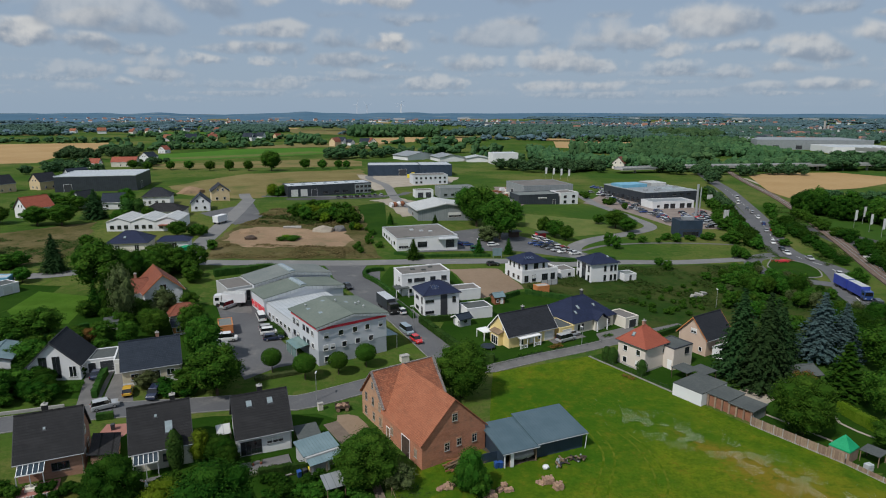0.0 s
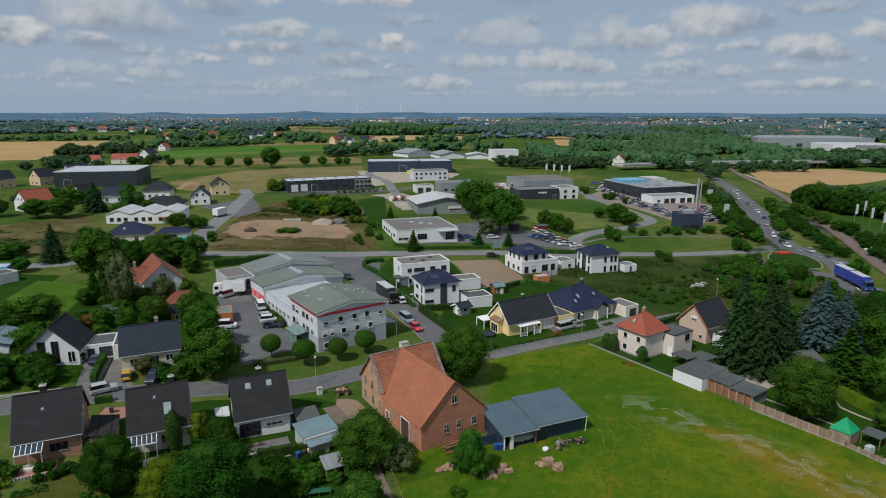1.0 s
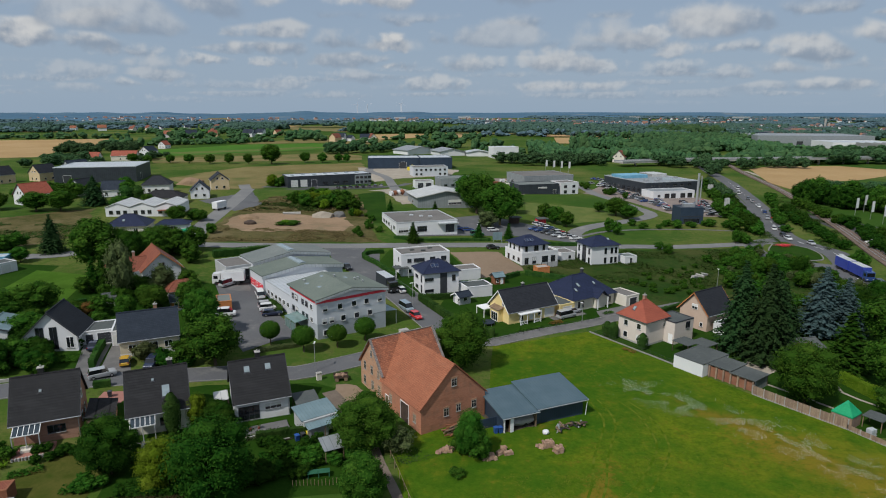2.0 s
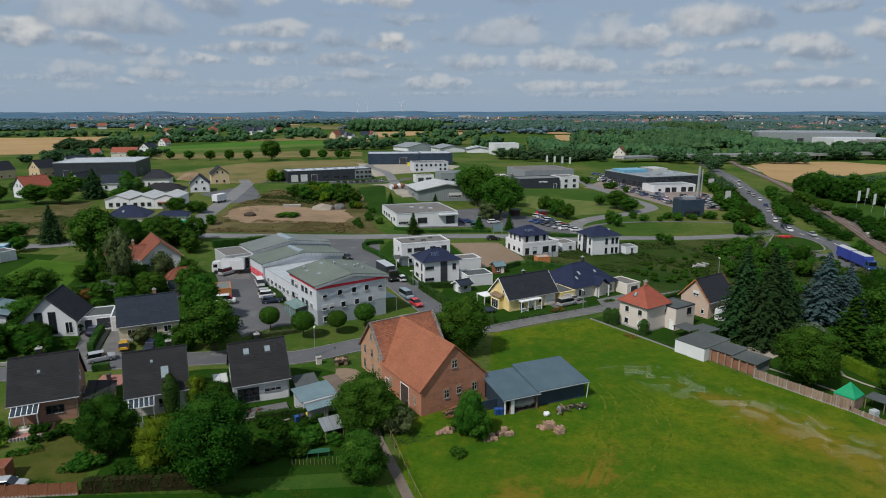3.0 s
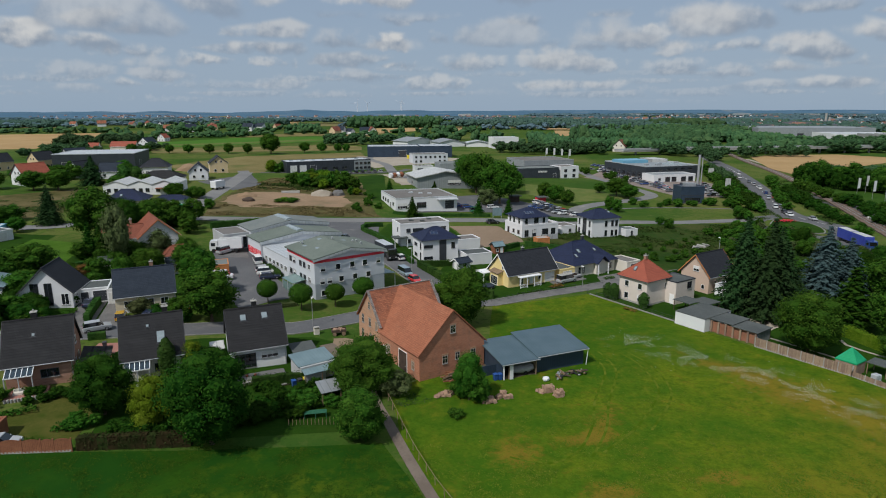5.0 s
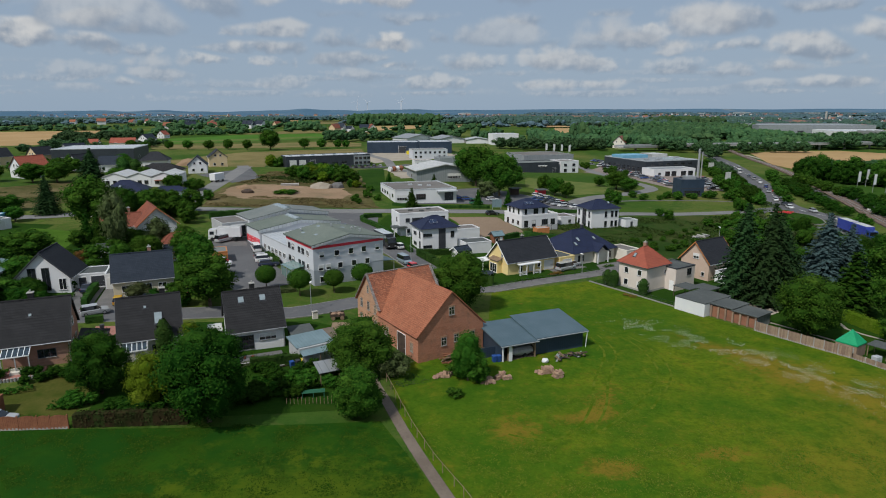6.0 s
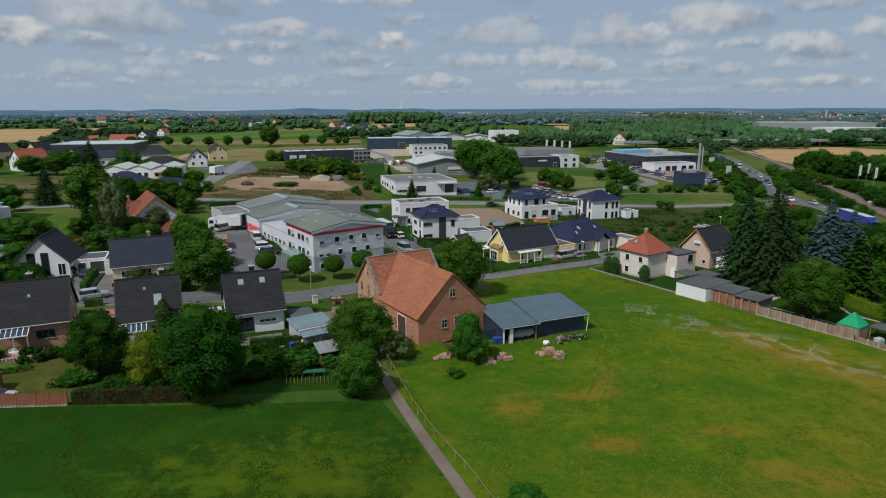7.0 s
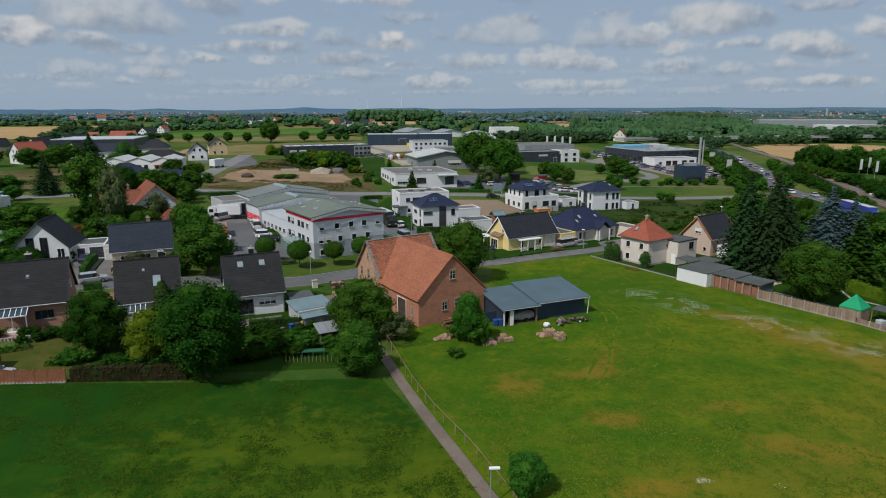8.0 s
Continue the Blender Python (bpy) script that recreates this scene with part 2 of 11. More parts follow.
def meadow():
    """Meadow grass, with dry brown places where the ground is poor, and darker green ones."""
    m = bpy.data.materials.new("sunny_meadow_grass")
    m.use_nodes = True
    n = Nodes(m.node_tree)
    vec = n.add("ShaderNodeTexCoord").outputs["Object"]
    x, y, z = n.split(vec)
    fine, mid, big = n.noise(vec, 1.6, 6.0, 0.7), n.noise(vec, 0.16, 5.0, 0.6), n.noise(vec, 0.035, 3.0, 0.5)
    colour = n.mix(n.ramp(n.math("ADD", n.math("MULTIPLY", mid, 0.6), n.math("MULTIPLY", big, 0.4)), 0.38, 0.62), (0.050, 0.112, 0.007), (0.112, 0.150, 0.009))
    colour = n.mix(n.math("MULTIPLY", n.ramp(fine, 0.40, 0.68), 0.55), colour, (0.030, 0.068, 0.003))

    def place(cx, cy, rx, ry, turn):
        c, q = math.cos(radians(turn)), math.sin(radians(turn))
        dx, dy = n.math("SUBTRACT", x, cx), n.math("SUBTRACT", y, cy)
        a = n.math("DIVIDE", n.math("ADD", n.math("MULTIPLY", dx, c), n.math("MULTIPLY", dy, q)), rx)
        b = n.math("DIVIDE", n.math("SUBTRACT", n.math("MULTIPLY", dy, c), n.math("MULTIPLY", dx, q)), ry)
        r = n.math("SQRT", n.math("ADD", n.math("MULTIPLY", a, a), n.math("MULTIPLY", b, b)))
        return n.math("MAXIMUM", n.math("SUBTRACT", 1.0, r), 0.0)

    def several(spots):
        total = 0.0
        for spot in spots:
            total = n.math("ADD", place(*spot), total)
        return total
    dry = several(((47, 89, 14, 4.5, -42), (50, 80, 13, 4, -40), (20.5, 73, 8, 3, 60), (57, 76, 14, 4, -42), (8.5, 66, 5, 5, 0), (62, 66, 18, 8, -40), (17, 69, 6, 2, 15), (36, 52, 10, 4, -10), (18, 45, 7, 3, 20), (18, 58, 5, 3, 0), (58, 48, 20, 6, 0), (42, 44, 16, 5, 8), (70, 58, 22, 10, -20), (24, 38, 16, 4, 0), (31, 61, 5, 2, 10)))
    deep_green = several(((28, 108, 30, 14, 20), (22, 94, 14, 10, 0), (40, 98, 16, 9, -40), (12, 74, 9, 5, 20), (15, 110, 12, 7, 30), (26, 92, 9, 8, 0), (20, 55, 8, 4, 0), (24, 66, 9, 4, -10), (36, 72, 8, 5, -30), (2, 76, 13, 9, 0), (4, 60, 9, 14, 25), (8, 84, 14, 8, 20), (34, 48, 10, 3, 0)))
    thin = several(((64, 70, 32, 17, -40), (54, 54, 30, 16, -15), (30, 44, 24, 10, 0)))
    rag, tuft = n.noise(vec, 0.8, 6.0, 0.75), n.noise(vec, 0.42, 6.0, 0.72)
    sward = n.noise(vec, 4.5, 4.0, 0.7)
    colour = n.mix(n.math("MULTIPLY", n.ramp(n.math("ADD", deep_green, n.math("MULTIPLY", n.math("SUBTRACT", mid, 0.5), 1.6)), 0.05, 0.8), 0.6), colour, (0.030, 0.092, 0.006))
    colour = n.mix(n.math("MULTIPLY", n.ramp(n.math("ADD", n.math("MULTIPLY", dry, 1.0), n.math("ADD", n.math("MULTIPLY", n.math("SUBTRACT", mid, 0.5), 1.6), n.math("MULTIPLY", n.math("SUBTRACT", rag, 0.5), 2.2))), 0.12, 0.85), 0.66), colour, (0.215, 0.124, 0.020))
    colour = n.mix(n.math("MULTIPLY", n.ramp(n.math("ADD", thin, n.math("MULTIPLY", n.math("SUBTRACT", mid, 0.5), 1.2)), 0.05, 0.85), 0.6), colour, (0.165, 0.138, 0.014))
    colour = n.mix(n.math("MULTIPLY", n.ramp(tuft, 0.50, 0.70), 0.55), colour, (0.138, 0.146, 0.012))
    colour = n.mix(n.math("MULTIPLY", n.ramp(tuft, 0.50, 0.34), 0.6), colour, (0.030, 0.080, 0.005))
    colour = n.mix(n.math("MULTIPLY", n.ramp(sward, 0.45, 0.70), 0.32), colour, (0.026, 0.060, 0.005))
    finish(n, m, colour, 0.95, 0.0, 0.03, fine, 0.08)
    return m


WHITE = surface("white_render", (0.64, 0.65, 0.665), (0.70, 0.70, 0.70), 0.3, 4.0, 0.85, third=(0.56, 0.55, 0.52), third_at=(0.62, 0.85))
CREAM = surface("cream_render", (0.62, 0.58, 0.50), (0.68, 0.64, 0.56), 0.3, 4.0, 0.85)
OFFICE = surface("pale_grey_cladding", (0.52, 0.545, 0.58), (0.56, 0.585, 0.62), 0.2, 2.0, 0.7)
OFFICE_BASE = surface("grey_plinth_cladding", (0.36, 0.39, 0.43), (0.40, 0.43, 0.47), 0.2, 2.0, 0.7)
YELLOW = surface("yellow_render", (0.72, 0.56, 0.24), (0.76, 0.61, 0.29), 0.3, 4.0, 0.85)
PEACH = surface("peach_render", (0.50, 0.37, 0.29), (0.55, 0.42, 0.33), 0.3, 4.0, 0.85)
BEIGE = surface("beige_render", (0.52, 0.46, 0.33), (0.58, 0.52, 0.39), 0.3, 4.0, 0.85)
TAN = surface("tan_render", (0.55, 0.42, 0.25), (0.60, 0.47, 0.30), 0.3, 4.0, 0.85)
GREYWALL = surface("grey_render", (0.36, 0.37, 0.38), (0.42, 0.43, 0.43), 0.3, 4.0, 0.8)
CONCRETE = surface("concrete", (0.30, 0.29, 0.27), (0.40, 0.385, 0.36), 0.5, 6.0, 0.9, 0.01)
BRICK = tiled("red_brick", (0.37, 0.150, 0.085), (0.46, 0.215, 0.135), 0.25, 0.08, 0.9, 1.25, 1.0, (0.17, 0.12, 0.09), (0.45, 0.75))
BRICK_PALE = tiled("weathered_brick", (0.38, 0.21, 0.125), (0.47, 0.29, 0.185), 0.25, 0.08, 0.9, 1.2, 1.0, (0.30, 0.24, 0.18), (0.45, 0.75))
HOUSE_BRICK = tiled("house_brick", (0.30, 0.16, 0.11), (0.36, 0.21, 0.15), 0.25, 0.08, 0.9, 1.2, 1.0)
TILE_RED = tiled("orange_red_roof_tile", (0.29, 0.098, 0.050), (0.36, 0.135, 0.072), 0.22, 0.30, 0.75, 0.5, 1.4, (0.20, 0.10, 0.06), (0.5, 0.8))
TILE_OLD = tiled("old_red_roof_tile", (0.23, 0.072, 0.038), (0.40, 0.155, 0.085), 0.24, 0.34, 0.8, 0.4, 1.4, (0.10, 0.06, 0.045), (0.45, 0.7))
TILE_BRIGHT = tiled("bright_red_roof_tile", (0.285, 0.070, 0.042), (0.345, 0.095, 0.056), 0.3, 0.34, 0.7, 0.6, 1.4, (0.25, 0.09, 0.06), (0.6, 0.9))
TILE_BROWN = tiled("brown_red_roof_tile", (0.19, 0.058, 0.034), (0.25, 0.082, 0.048), 0.3, 0.34, 0.7, 0.6, 1.4)
TILE_GREY = tiled("brown_grey_roof_tile", (0.029, 0.029, 0.031), (0.043, 0.043, 0.045), 0.3, 0.40, 0.9, 0.34, 1.3, (0.090, 0.080, 0.070), (0.58, 0.85), 0.08)
TILE_BLACK = tiled("black_roof_tile", (0.020, 0.022, 0.028), (0.030, 0.033, 0.040), 0.3, 0.34, 0.7, 0.5, 1.3, (0.05, 0.05, 0.05), (0.65, 0.9), 0.2)
TILE_BLUE = tiled("dark_blue_roof_tile", (0.014, 0.020, 0.050), (0.020, 0.028, 0.066), 0.3, 0.34, 0.6, 0.5, 1.3, (0.03, 0.035, 0.06), (0.7, 0.9), 0.22)
TILE_SLATE = tiled("slate_blue_roof_tile", (0.022, 0.031, 0.046), (0.031, 0.041, 0.058), 0.3, 0.34, 0.7, 0.6, 1.3, (0.05, 0.05, 0.05), (0.7, 0.9), 0.15)
VERGE = tiled("weathered_verge_tile", (0.17, 0.15, 0.14), (0.30, 0.27, 0.25), 0.3, 0.3, 0.9, 0.4)
FELT = surface("grey_roof_felt", (0.15, 0.17, 0.165), (0.20, 0.215, 0.205), 0.12, 2.0, 0.9, third=(0.25, 0.25, 0.23), third_at=(0.55, 0.8), spec=0.06)
FELT_GREEN = surface("grey_green_roof_felt", (0.13, 0.155, 0.135), (0.17, 0.195, 0.17), 0.1, 2.0, 0.9, third=(0.22, 0.23, 0.20), third_at=(0.55, 0.8), spec=0.06)
FELT_DARK = surface("dark_roof_felt", (0.075, 0.085, 0.085), (0.105, 0.115, 0.112), 0.15, 2.5, 0.9, third=(0.14, 0.14, 0.13), third_at=(0.55, 0.8), spec=0.06)
GRAVEL_ROOF = surface("gravel_roof", (0.145, 0.136, 0.128), (0.190, 0.180, 0.170), 0.1, 5.0, 0.95, third=(0.11, 0.115, 0.10), third_scale=0.2, spec=0.06)
METAL_ROOF = ribbed("blue_grey_metal_roof", (0.085, 0.135, 0.16), (0.105, 0.158, 0.185), 0.5)
METAL_TEAL = ribbed("pale_teal_metal_roof", (0.175, 0.255, 0.275), (0.22, 0.305, 0.325), 0.5)
METAL_PALE = ribbed("pale_metal_roof", (0.50, 0.53, 0.55), (0.58, 0.60, 0.61), 1.0)
METAL_WHITE = ribbed("white_metal_roof", (0.54, 0.54, 0.52), (0.62, 0.615, 0.59), 1.0)
METAL_DARK = ribbed("anthracite_metal_wall", (0.035, 0.042, 0.052), (0.045, 0.053, 0.064), 1.0, 0.5, 0.2, "xy")
METAL_NAVY = ribbed("dark_blue_metal_wall", (0.028, 0.047, 0.076), (0.036, 0.058, 0.092), 0.4, 0.5, 0.2, "xy")
METAL_GREY = ribbed("grey_metal_wall", (0.25, 0.275, 0.285), (0.29, 0.31, 0.32), 1.0, 0.55, 0.15, "xy")
WOOD = surface("weathered_wood", (0.16, 0.11, 0.07), (0.24, 0.17, 0.11), 1.0, 8.0, 0.85, 0.01)
WOOD_RED = surface("red_brown_wood", (0.20, 0.075, 0.04), (0.27, 0.11, 0.055), 1.0, 8.0, 0.8, 0.01)
WOOD_ORANGE = surface("orange_wood", (0.42, 0.16, 0.05), (0.50, 0.20, 0.07), 1.0, 8.0, 0.75)
WOOD_DARK = surface("dark_wood", (0.05, 0.035, 0.028), (0.08, 0.055, 0.04), 1.0, 8.0, 0.85)
FENCE_WOOD = surface("brown_fence_wood", (0.26, 0.125, 0.07), (0.34, 0.17, 0.095), 0.7, 7.0, 0.85, 0.01, per_object=0.2)
FENCE_PALE = surface("pale_brown_fence", (0.22, 0.15, 0.11), (0.29, 0.21, 0.15), 0.7, 7.0, 0.9, 0.01, per_object=0.2)
FRAME_WHITE = surface("white_frame", (0.78, 0.78, 0.78), (0.82, 0.82, 0.81), 2.0, 9.0, 0.5)
FRAME_DARK = surface("dark_frame", (0.035, 0.038, 0.045), (0.05, 0.053, 0.06), 2.0, 9.0, 0.5)
RED_TRIM = surface("red_trim", (0.62, 0.03, 0.05), (0.68, 0.05, 0.07), 1.0, 5.0, 0.5)
BLUE_BOX = surface("light_blue_cladding", (0.13, 0.33, 0.46), (0.17, 0.38, 0.52), 0.3, 3.0, 0.5)
GREEN_CANVAS = surface("green_canvas", (0.0, 0.24, 0.10), (0.01, 0.30, 0.13), 0.8, 4.0, 0.7)
STEEL = surface("galvanised_steel", (0.42, 0.43, 0.44), (0.5, 0.51, 0.52), 1.0, 6.0, 0.45, metal=0.6)
RUBBER = surface("tyre_rubber", (0.015, 0.015, 0.015), (0.025, 0.025, 0.025), 3.0, 20.0, 0.9)
PLASTIC_DARK = surface("dark_plastic", (0.02, 0.02, 0.022), (0.03, 0.03, 0.032), 2.0, 9.0, 0.5)
YELLOW_PLASTIC = surface("yellow_plastic", (0.75, 0.60, 0.03), (0.80, 0.65, 0.05), 2.0, 9.0, 0.5)
BLUE_PLASTIC = surface("blue_plastic", (0.02, 0.07, 0.26), (0.03, 0.09, 0.30), 2.0, 9.0, 0.5)
PAINT = paint("car_paint")
BARK = surface("bark", (0.07, 0.05, 0.035), (0.12, 0.09, 0.06), 1.5, 9.0, 0.95, 0.02)


def glass(name, tint, rough=0.05):
    m = bpy.data.materials.new(name)
    m.use_nodes = True
    n = Nodes(m.node_tree)
    obj = n.add("ShaderNodeTexCoord").outputs["Object"]
    p = finish(n, m, n.mix(n.noise(obj, 1.3), tint, [c * 0.5 for c in tint]), rough, 0.0, 0.6)
    p.inputs["Coat Weight"].default_value, p.inputs["Coat Roughness"].default_value = 0.5, 0.03
    return m


GLASS = glass("window_glass", (0.022, 0.026, 0.032))
GLASS_PALE = glass("skylight_glass", (0.33, 0.40, 0.42), 0.12)
GLASS_GREEN = glass("canopy_glass", (0.16, 0.27, 0.25), 0.1)
GLASS_DARK = glass("veranda_glass", (0.030, 0.048, 0.062), 0.06)
SOLAR = glass("solar_cell", (0.015, 0.03, 0.085), 0.1)
BAR_OLD = surface("flaking_pale_paint", (0.34, 0.31, 0.26), (0.46, 0.43, 0.37), 2.0, 9.0, 0.85)
BLIND = surface("roller_blind", (0.6, 0.6, 0.58), (0.66, 0.66, 0.64), 2.0, 8.0, 0.7)
LEAF = leafy("green_leaves", (0.017, 0.058, 0.006), (0.030, 0.084, 0.009), (0.062, 0.128, 0.015))
LEAF_DARK = leafy("dark_green_leaves", (0.009, 0.036, 0.004), (0.016, 0.050, 0.005), (0.032, 0.076, 0.008))
LEAF_LIGHT = leafy("light_green_leaves", (0.060, 0.115, 0.006), (0.085, 0.145, 0.010), (0.13, 0.19, 0.018))
LEAF_OLIVE = leafy("olive_green_leaves", (0.045, 0.062, 0.022), (0.065, 0.085, 0.03), (0.10, 0.12, 0.05))
LEAF_RUST = leafy("rust_coloured_leaves", (0.10, 0.06, 0.02), (0.14, 0.075, 0.02), (0.18, 0.10, 0.03))
NEEDLE = leafy("spruce_needles", (0.013, 0.034, 0.011), (0.019, 0.043, 0.014), (0.030, 0.058, 0.019))
NEEDLE_BLUE = leafy("blue_spruce_needles", (0.034, 0.062, 0.062), (0.044, 0.074, 0.073), (0.060, 0.094, 0.092))
HEDGE = leafy("hedge_leaves", (0.018, 0.050, 0.010), (0.028, 0.070, 0.014), (0.05, 0.10, 0.02))
# leaf colours paler and bluer with distance: aerial haze painted into them
HAZY_WOODLAND = leafy("hazy_woodland_leaves", (0.028, 0.068, 0.028), (0.046, 0.094, 0.038), (0.068, 0.122, 0.046))
HAZY_WOODLAND_MID = leafy("hazy_mid_woodland_leaves", (0.042, 0.082, 0.070), (0.058, 0.106, 0.082), (0.074, 0.126, 0.090))
HAZY_WOODLAND_FAR = leafy("hazy_far_woodland_leaves", (0.058, 0.102, 0.118), (0.074, 0.124, 0.138), (0.096, 0.146, 0.152))
LEAF_COPPER = leafy("copper_hedge_leaves", (0.020, 0.022, 0.008), (0.034, 0.024, 0.012), (0.026, 0.050, 0.012))
GRASS = turf("rough_grass", (0.034, 0.080, 0.012), (0.068, 0.112, 0.018), (0.140, 0.138, 0.044), (0.020, 0.052, 0.009))
WEEDS = turf("dry_weeds", (0.060, 0.062, 0.020), (0.120, 0.098, 0.042), (0.165, 0.130, 0.070), (0.030, 0.044, 0.010), 3.0)
MEADOW = meadow()
# dark green stands in for cloud shade, the listed spots for brighter light
PASTURE = turf("green_pasture_grass", (0.011, 0.050, 0.005), (0.024, 0.068, 0.005), (0.080, 0.110, 0.007), (0.012, 0.044, 0.004), 2.0, ((0, 47, 11, 13), (-8, 42, 20, 8), (-2, 40, 8, 8), (3, 36, 10, 10), (-14, 52, 14, 8)))
LAWN = surface("mown_lawn", (0.013, 0.042, 0.004), (0.024, 0.060, 0.006), 0.1, 2.0, 0.95, 0.03, third=(0.034, 0.060, 0.008), third_at=(0.52, 0.75), third_scale=0.08, spec=0.04)
# brighter copy of the lawn green, with the sunlight painted in
LAWN_SUNLIT = surface("sunlit_green_lawn", (0.046, 0.108, 0.010), (0.066, 0.132, 0.016), 0.15, 2.0, 0.95, 0.02, third=(0.038, 0.088, 0.008), third_at=(0.5, 0.75), third_scale=0.1, spec=0.04)
LAWN_DRY = surface("dry_lawn", (0.085, 0.122, 0.028), (0.135, 0.150, 0.045), 0.15, 2.0, 0.9, 0.02, third=(0.07, 0.12, 0.02), spec=0.06)
SCRUB = turf("scrubland", (0.018, 0.046, 0.008), (0.032, 0.060, 0.011), (0.070, 0.072, 0.024), (0.012, 0.030, 0.006), 2.5)
DRYGRASS = surface("dry_grass", (0.15, 0.125, 0.048), (0.20, 0.165, 0.07), 0.05, 0.8, 0.95, 0.06, third=(0.09, 0.11, 0.03), third_at=(0.5, 0.7), spec=0.06)
GARDEN_DRY = surface("worn_garden_lawn", (0.046, 0.060, 0.010), (0.085, 0.085, 0.020), 0.2, 2.0, 0.95, 0.03, third=(0.030, 0.058, 0.006), third_at=(0.5, 0.7), third_scale=0.25, spec=0.04)
PINKISH = surface("pinkish_cream_render", (0.60, 0.53, 0.47), (0.65, 0.58, 0.52), 0.3, 4.0, 0.85)
DULL_GREEN = surface("dull_green_paint", (0.02, 0.10, 0.055), (0.03, 0.13, 0.07), 1.0, 6.0, 0.6)
SAND = surface("sandy_soil", (0.235, 0.160, 0.100), (0.305, 0.212, 0.138), 0.08, 1.2, 0.95, 0.08, third=(0.19, 0.15, 0.09), third_at=(0.55, 0.7), third_scale=0.1, spec=0.06)
STUBBLE = surface("ripe_grain_field", (0.33, 0.215, 0.10), (0.39, 0.265, 0.13), 0.02, 0.3, 0.95, spec=0.06)
CROP = surface("green_crop", (0.045, 0.125, 0.014), (0.065, 0.155, 0.018), 0.02, 0.3, 0.95, spec=0.06)
SOIL = surface("brown_soil", (0.20, 0.145, 0.10), (0.25, 0.185, 0.13), 0.08, 1.5, 0.95, 0.05, spec=0.06)
ASPHALT = surface("grey_asphalt", (0.100, 0.102, 0.108), (0.130, 0.131, 0.136), 0.09, 3.0, 0.9, 0.004, third=(0.175, 0.172, 0.165), third_at=(0.55, 0.75), third_scale=0.2, spec=0.06)
ASPHALT_DARK = surface("dark_asphalt", (0.062, 0.062, 0.066), (0.085, 0.085, 0.088), 0.09, 3.0, 0.9, 0.004, third=(0.11, 0.105, 0.10), third_at=(0.55, 0.75), spec=0.06)
PAVING = surface("grey_paving", (0.125, 0.122, 0.12), (0.17, 0.165, 0.16), 0.3, 4.0, 0.9, 0.01, spec=0.06)
FORECOURT = surface("beige_forecourt_paving", (0.20, 0.165, 0.145), (0.26, 0.215, 0.19), 0.2, 3.0, 0.9, 0.01, spec=0.06)
EARTH_FLOOR = surface("trodden_earth", (0.055, 0.045, 0.034), (0.095, 0.080, 0.060), 0.4, 5.0, 0.95, 0.02, spec=0.04)
PAVING_RED = surface("red_paving", (0.30, 0.14, 0.11), (0.36, 0.18, 0.15), 0.4, 5.0, 0.9, 0.01, spec=0.06)
GRAVEL = surface("pale_gravel", (0.30, 0.26, 0.21), (0.37, 0.33, 0.27), 0.15, 3.0, 0.95, 0.03, spec=0.06)
TRODDEN = surface("trodden_path", (0.140, 0.112, 0.090), (0.185, 0.150, 0.122), 0.3, 3.0, 0.95, 0.02, spec=0.06)
KERB = surface("kerb_stone", (0.20, 0.195, 0.185), (0.26, 0.255, 0.24), 0.5, 6.0, 0.9, spec=0.1)
MARK = surface("road_marking", (0.65, 0.65, 0.63), (0.72, 0.72, 0.70), 1.0, 6.0, 0.8)
BALLAST = surface("railway_ballast", (0.13, 0.095, 0.075), (0.18, 0.135, 0.11), 0.3, 4.0, 0.95, 0.04, spec=0.06)
# the blue of the hills is aerial haze, painted into the base colour
HAZY_HILL = surface("haze_blue_hills", (0.066, 0.128, 0.190), (0.088, 0.158, 0.222), 0.0025, 0.008, 1.0, spec=0.0, third=(0.175, 0.205, 0.22), third_at=(0.56, 0.68), third_scale=0.004)
ASPHALT_PALE = surface("pale_asphalt", (0.165, 0.165, 0.165), (0.205, 0.203, 0.198), 0.09, 3.0, 0.9, 0.004, third=(0.25, 0.24, 0.225), third_at=(0.55, 0.75), third_scale=0.2, spec=0.06)
METAL_MID = ribbed("grey_metal_roof", (0.26, 0.28, 0.29), (0.32, 0.335, 0.34), 1.0)

# ---- the lie of the land ----


def ease(a, b, v):
    t = min(1.0, max(0.0, (v - a) / (b - a)))
    return t * t * (3 - 2 * t)


def terrain(x, y):
    """Flat meadow in front, rising to a terrace behind and to the west, lower again beyond it, and flat far off."""
    w = -0.75 * x + 0.43 * (y - 125)
    w = 12 * math.log1p(math.exp(min(w / 12, 50)))
    fade = 1 / (1 + math.exp((math.hypot(x, y) - 1700) / 260))
    dip = 1 - 0.66 * ease(300, 362, y) * (1 - ease(700, 950, y))
    return 10.3 * math.tanh(w / 106) * fade * dip


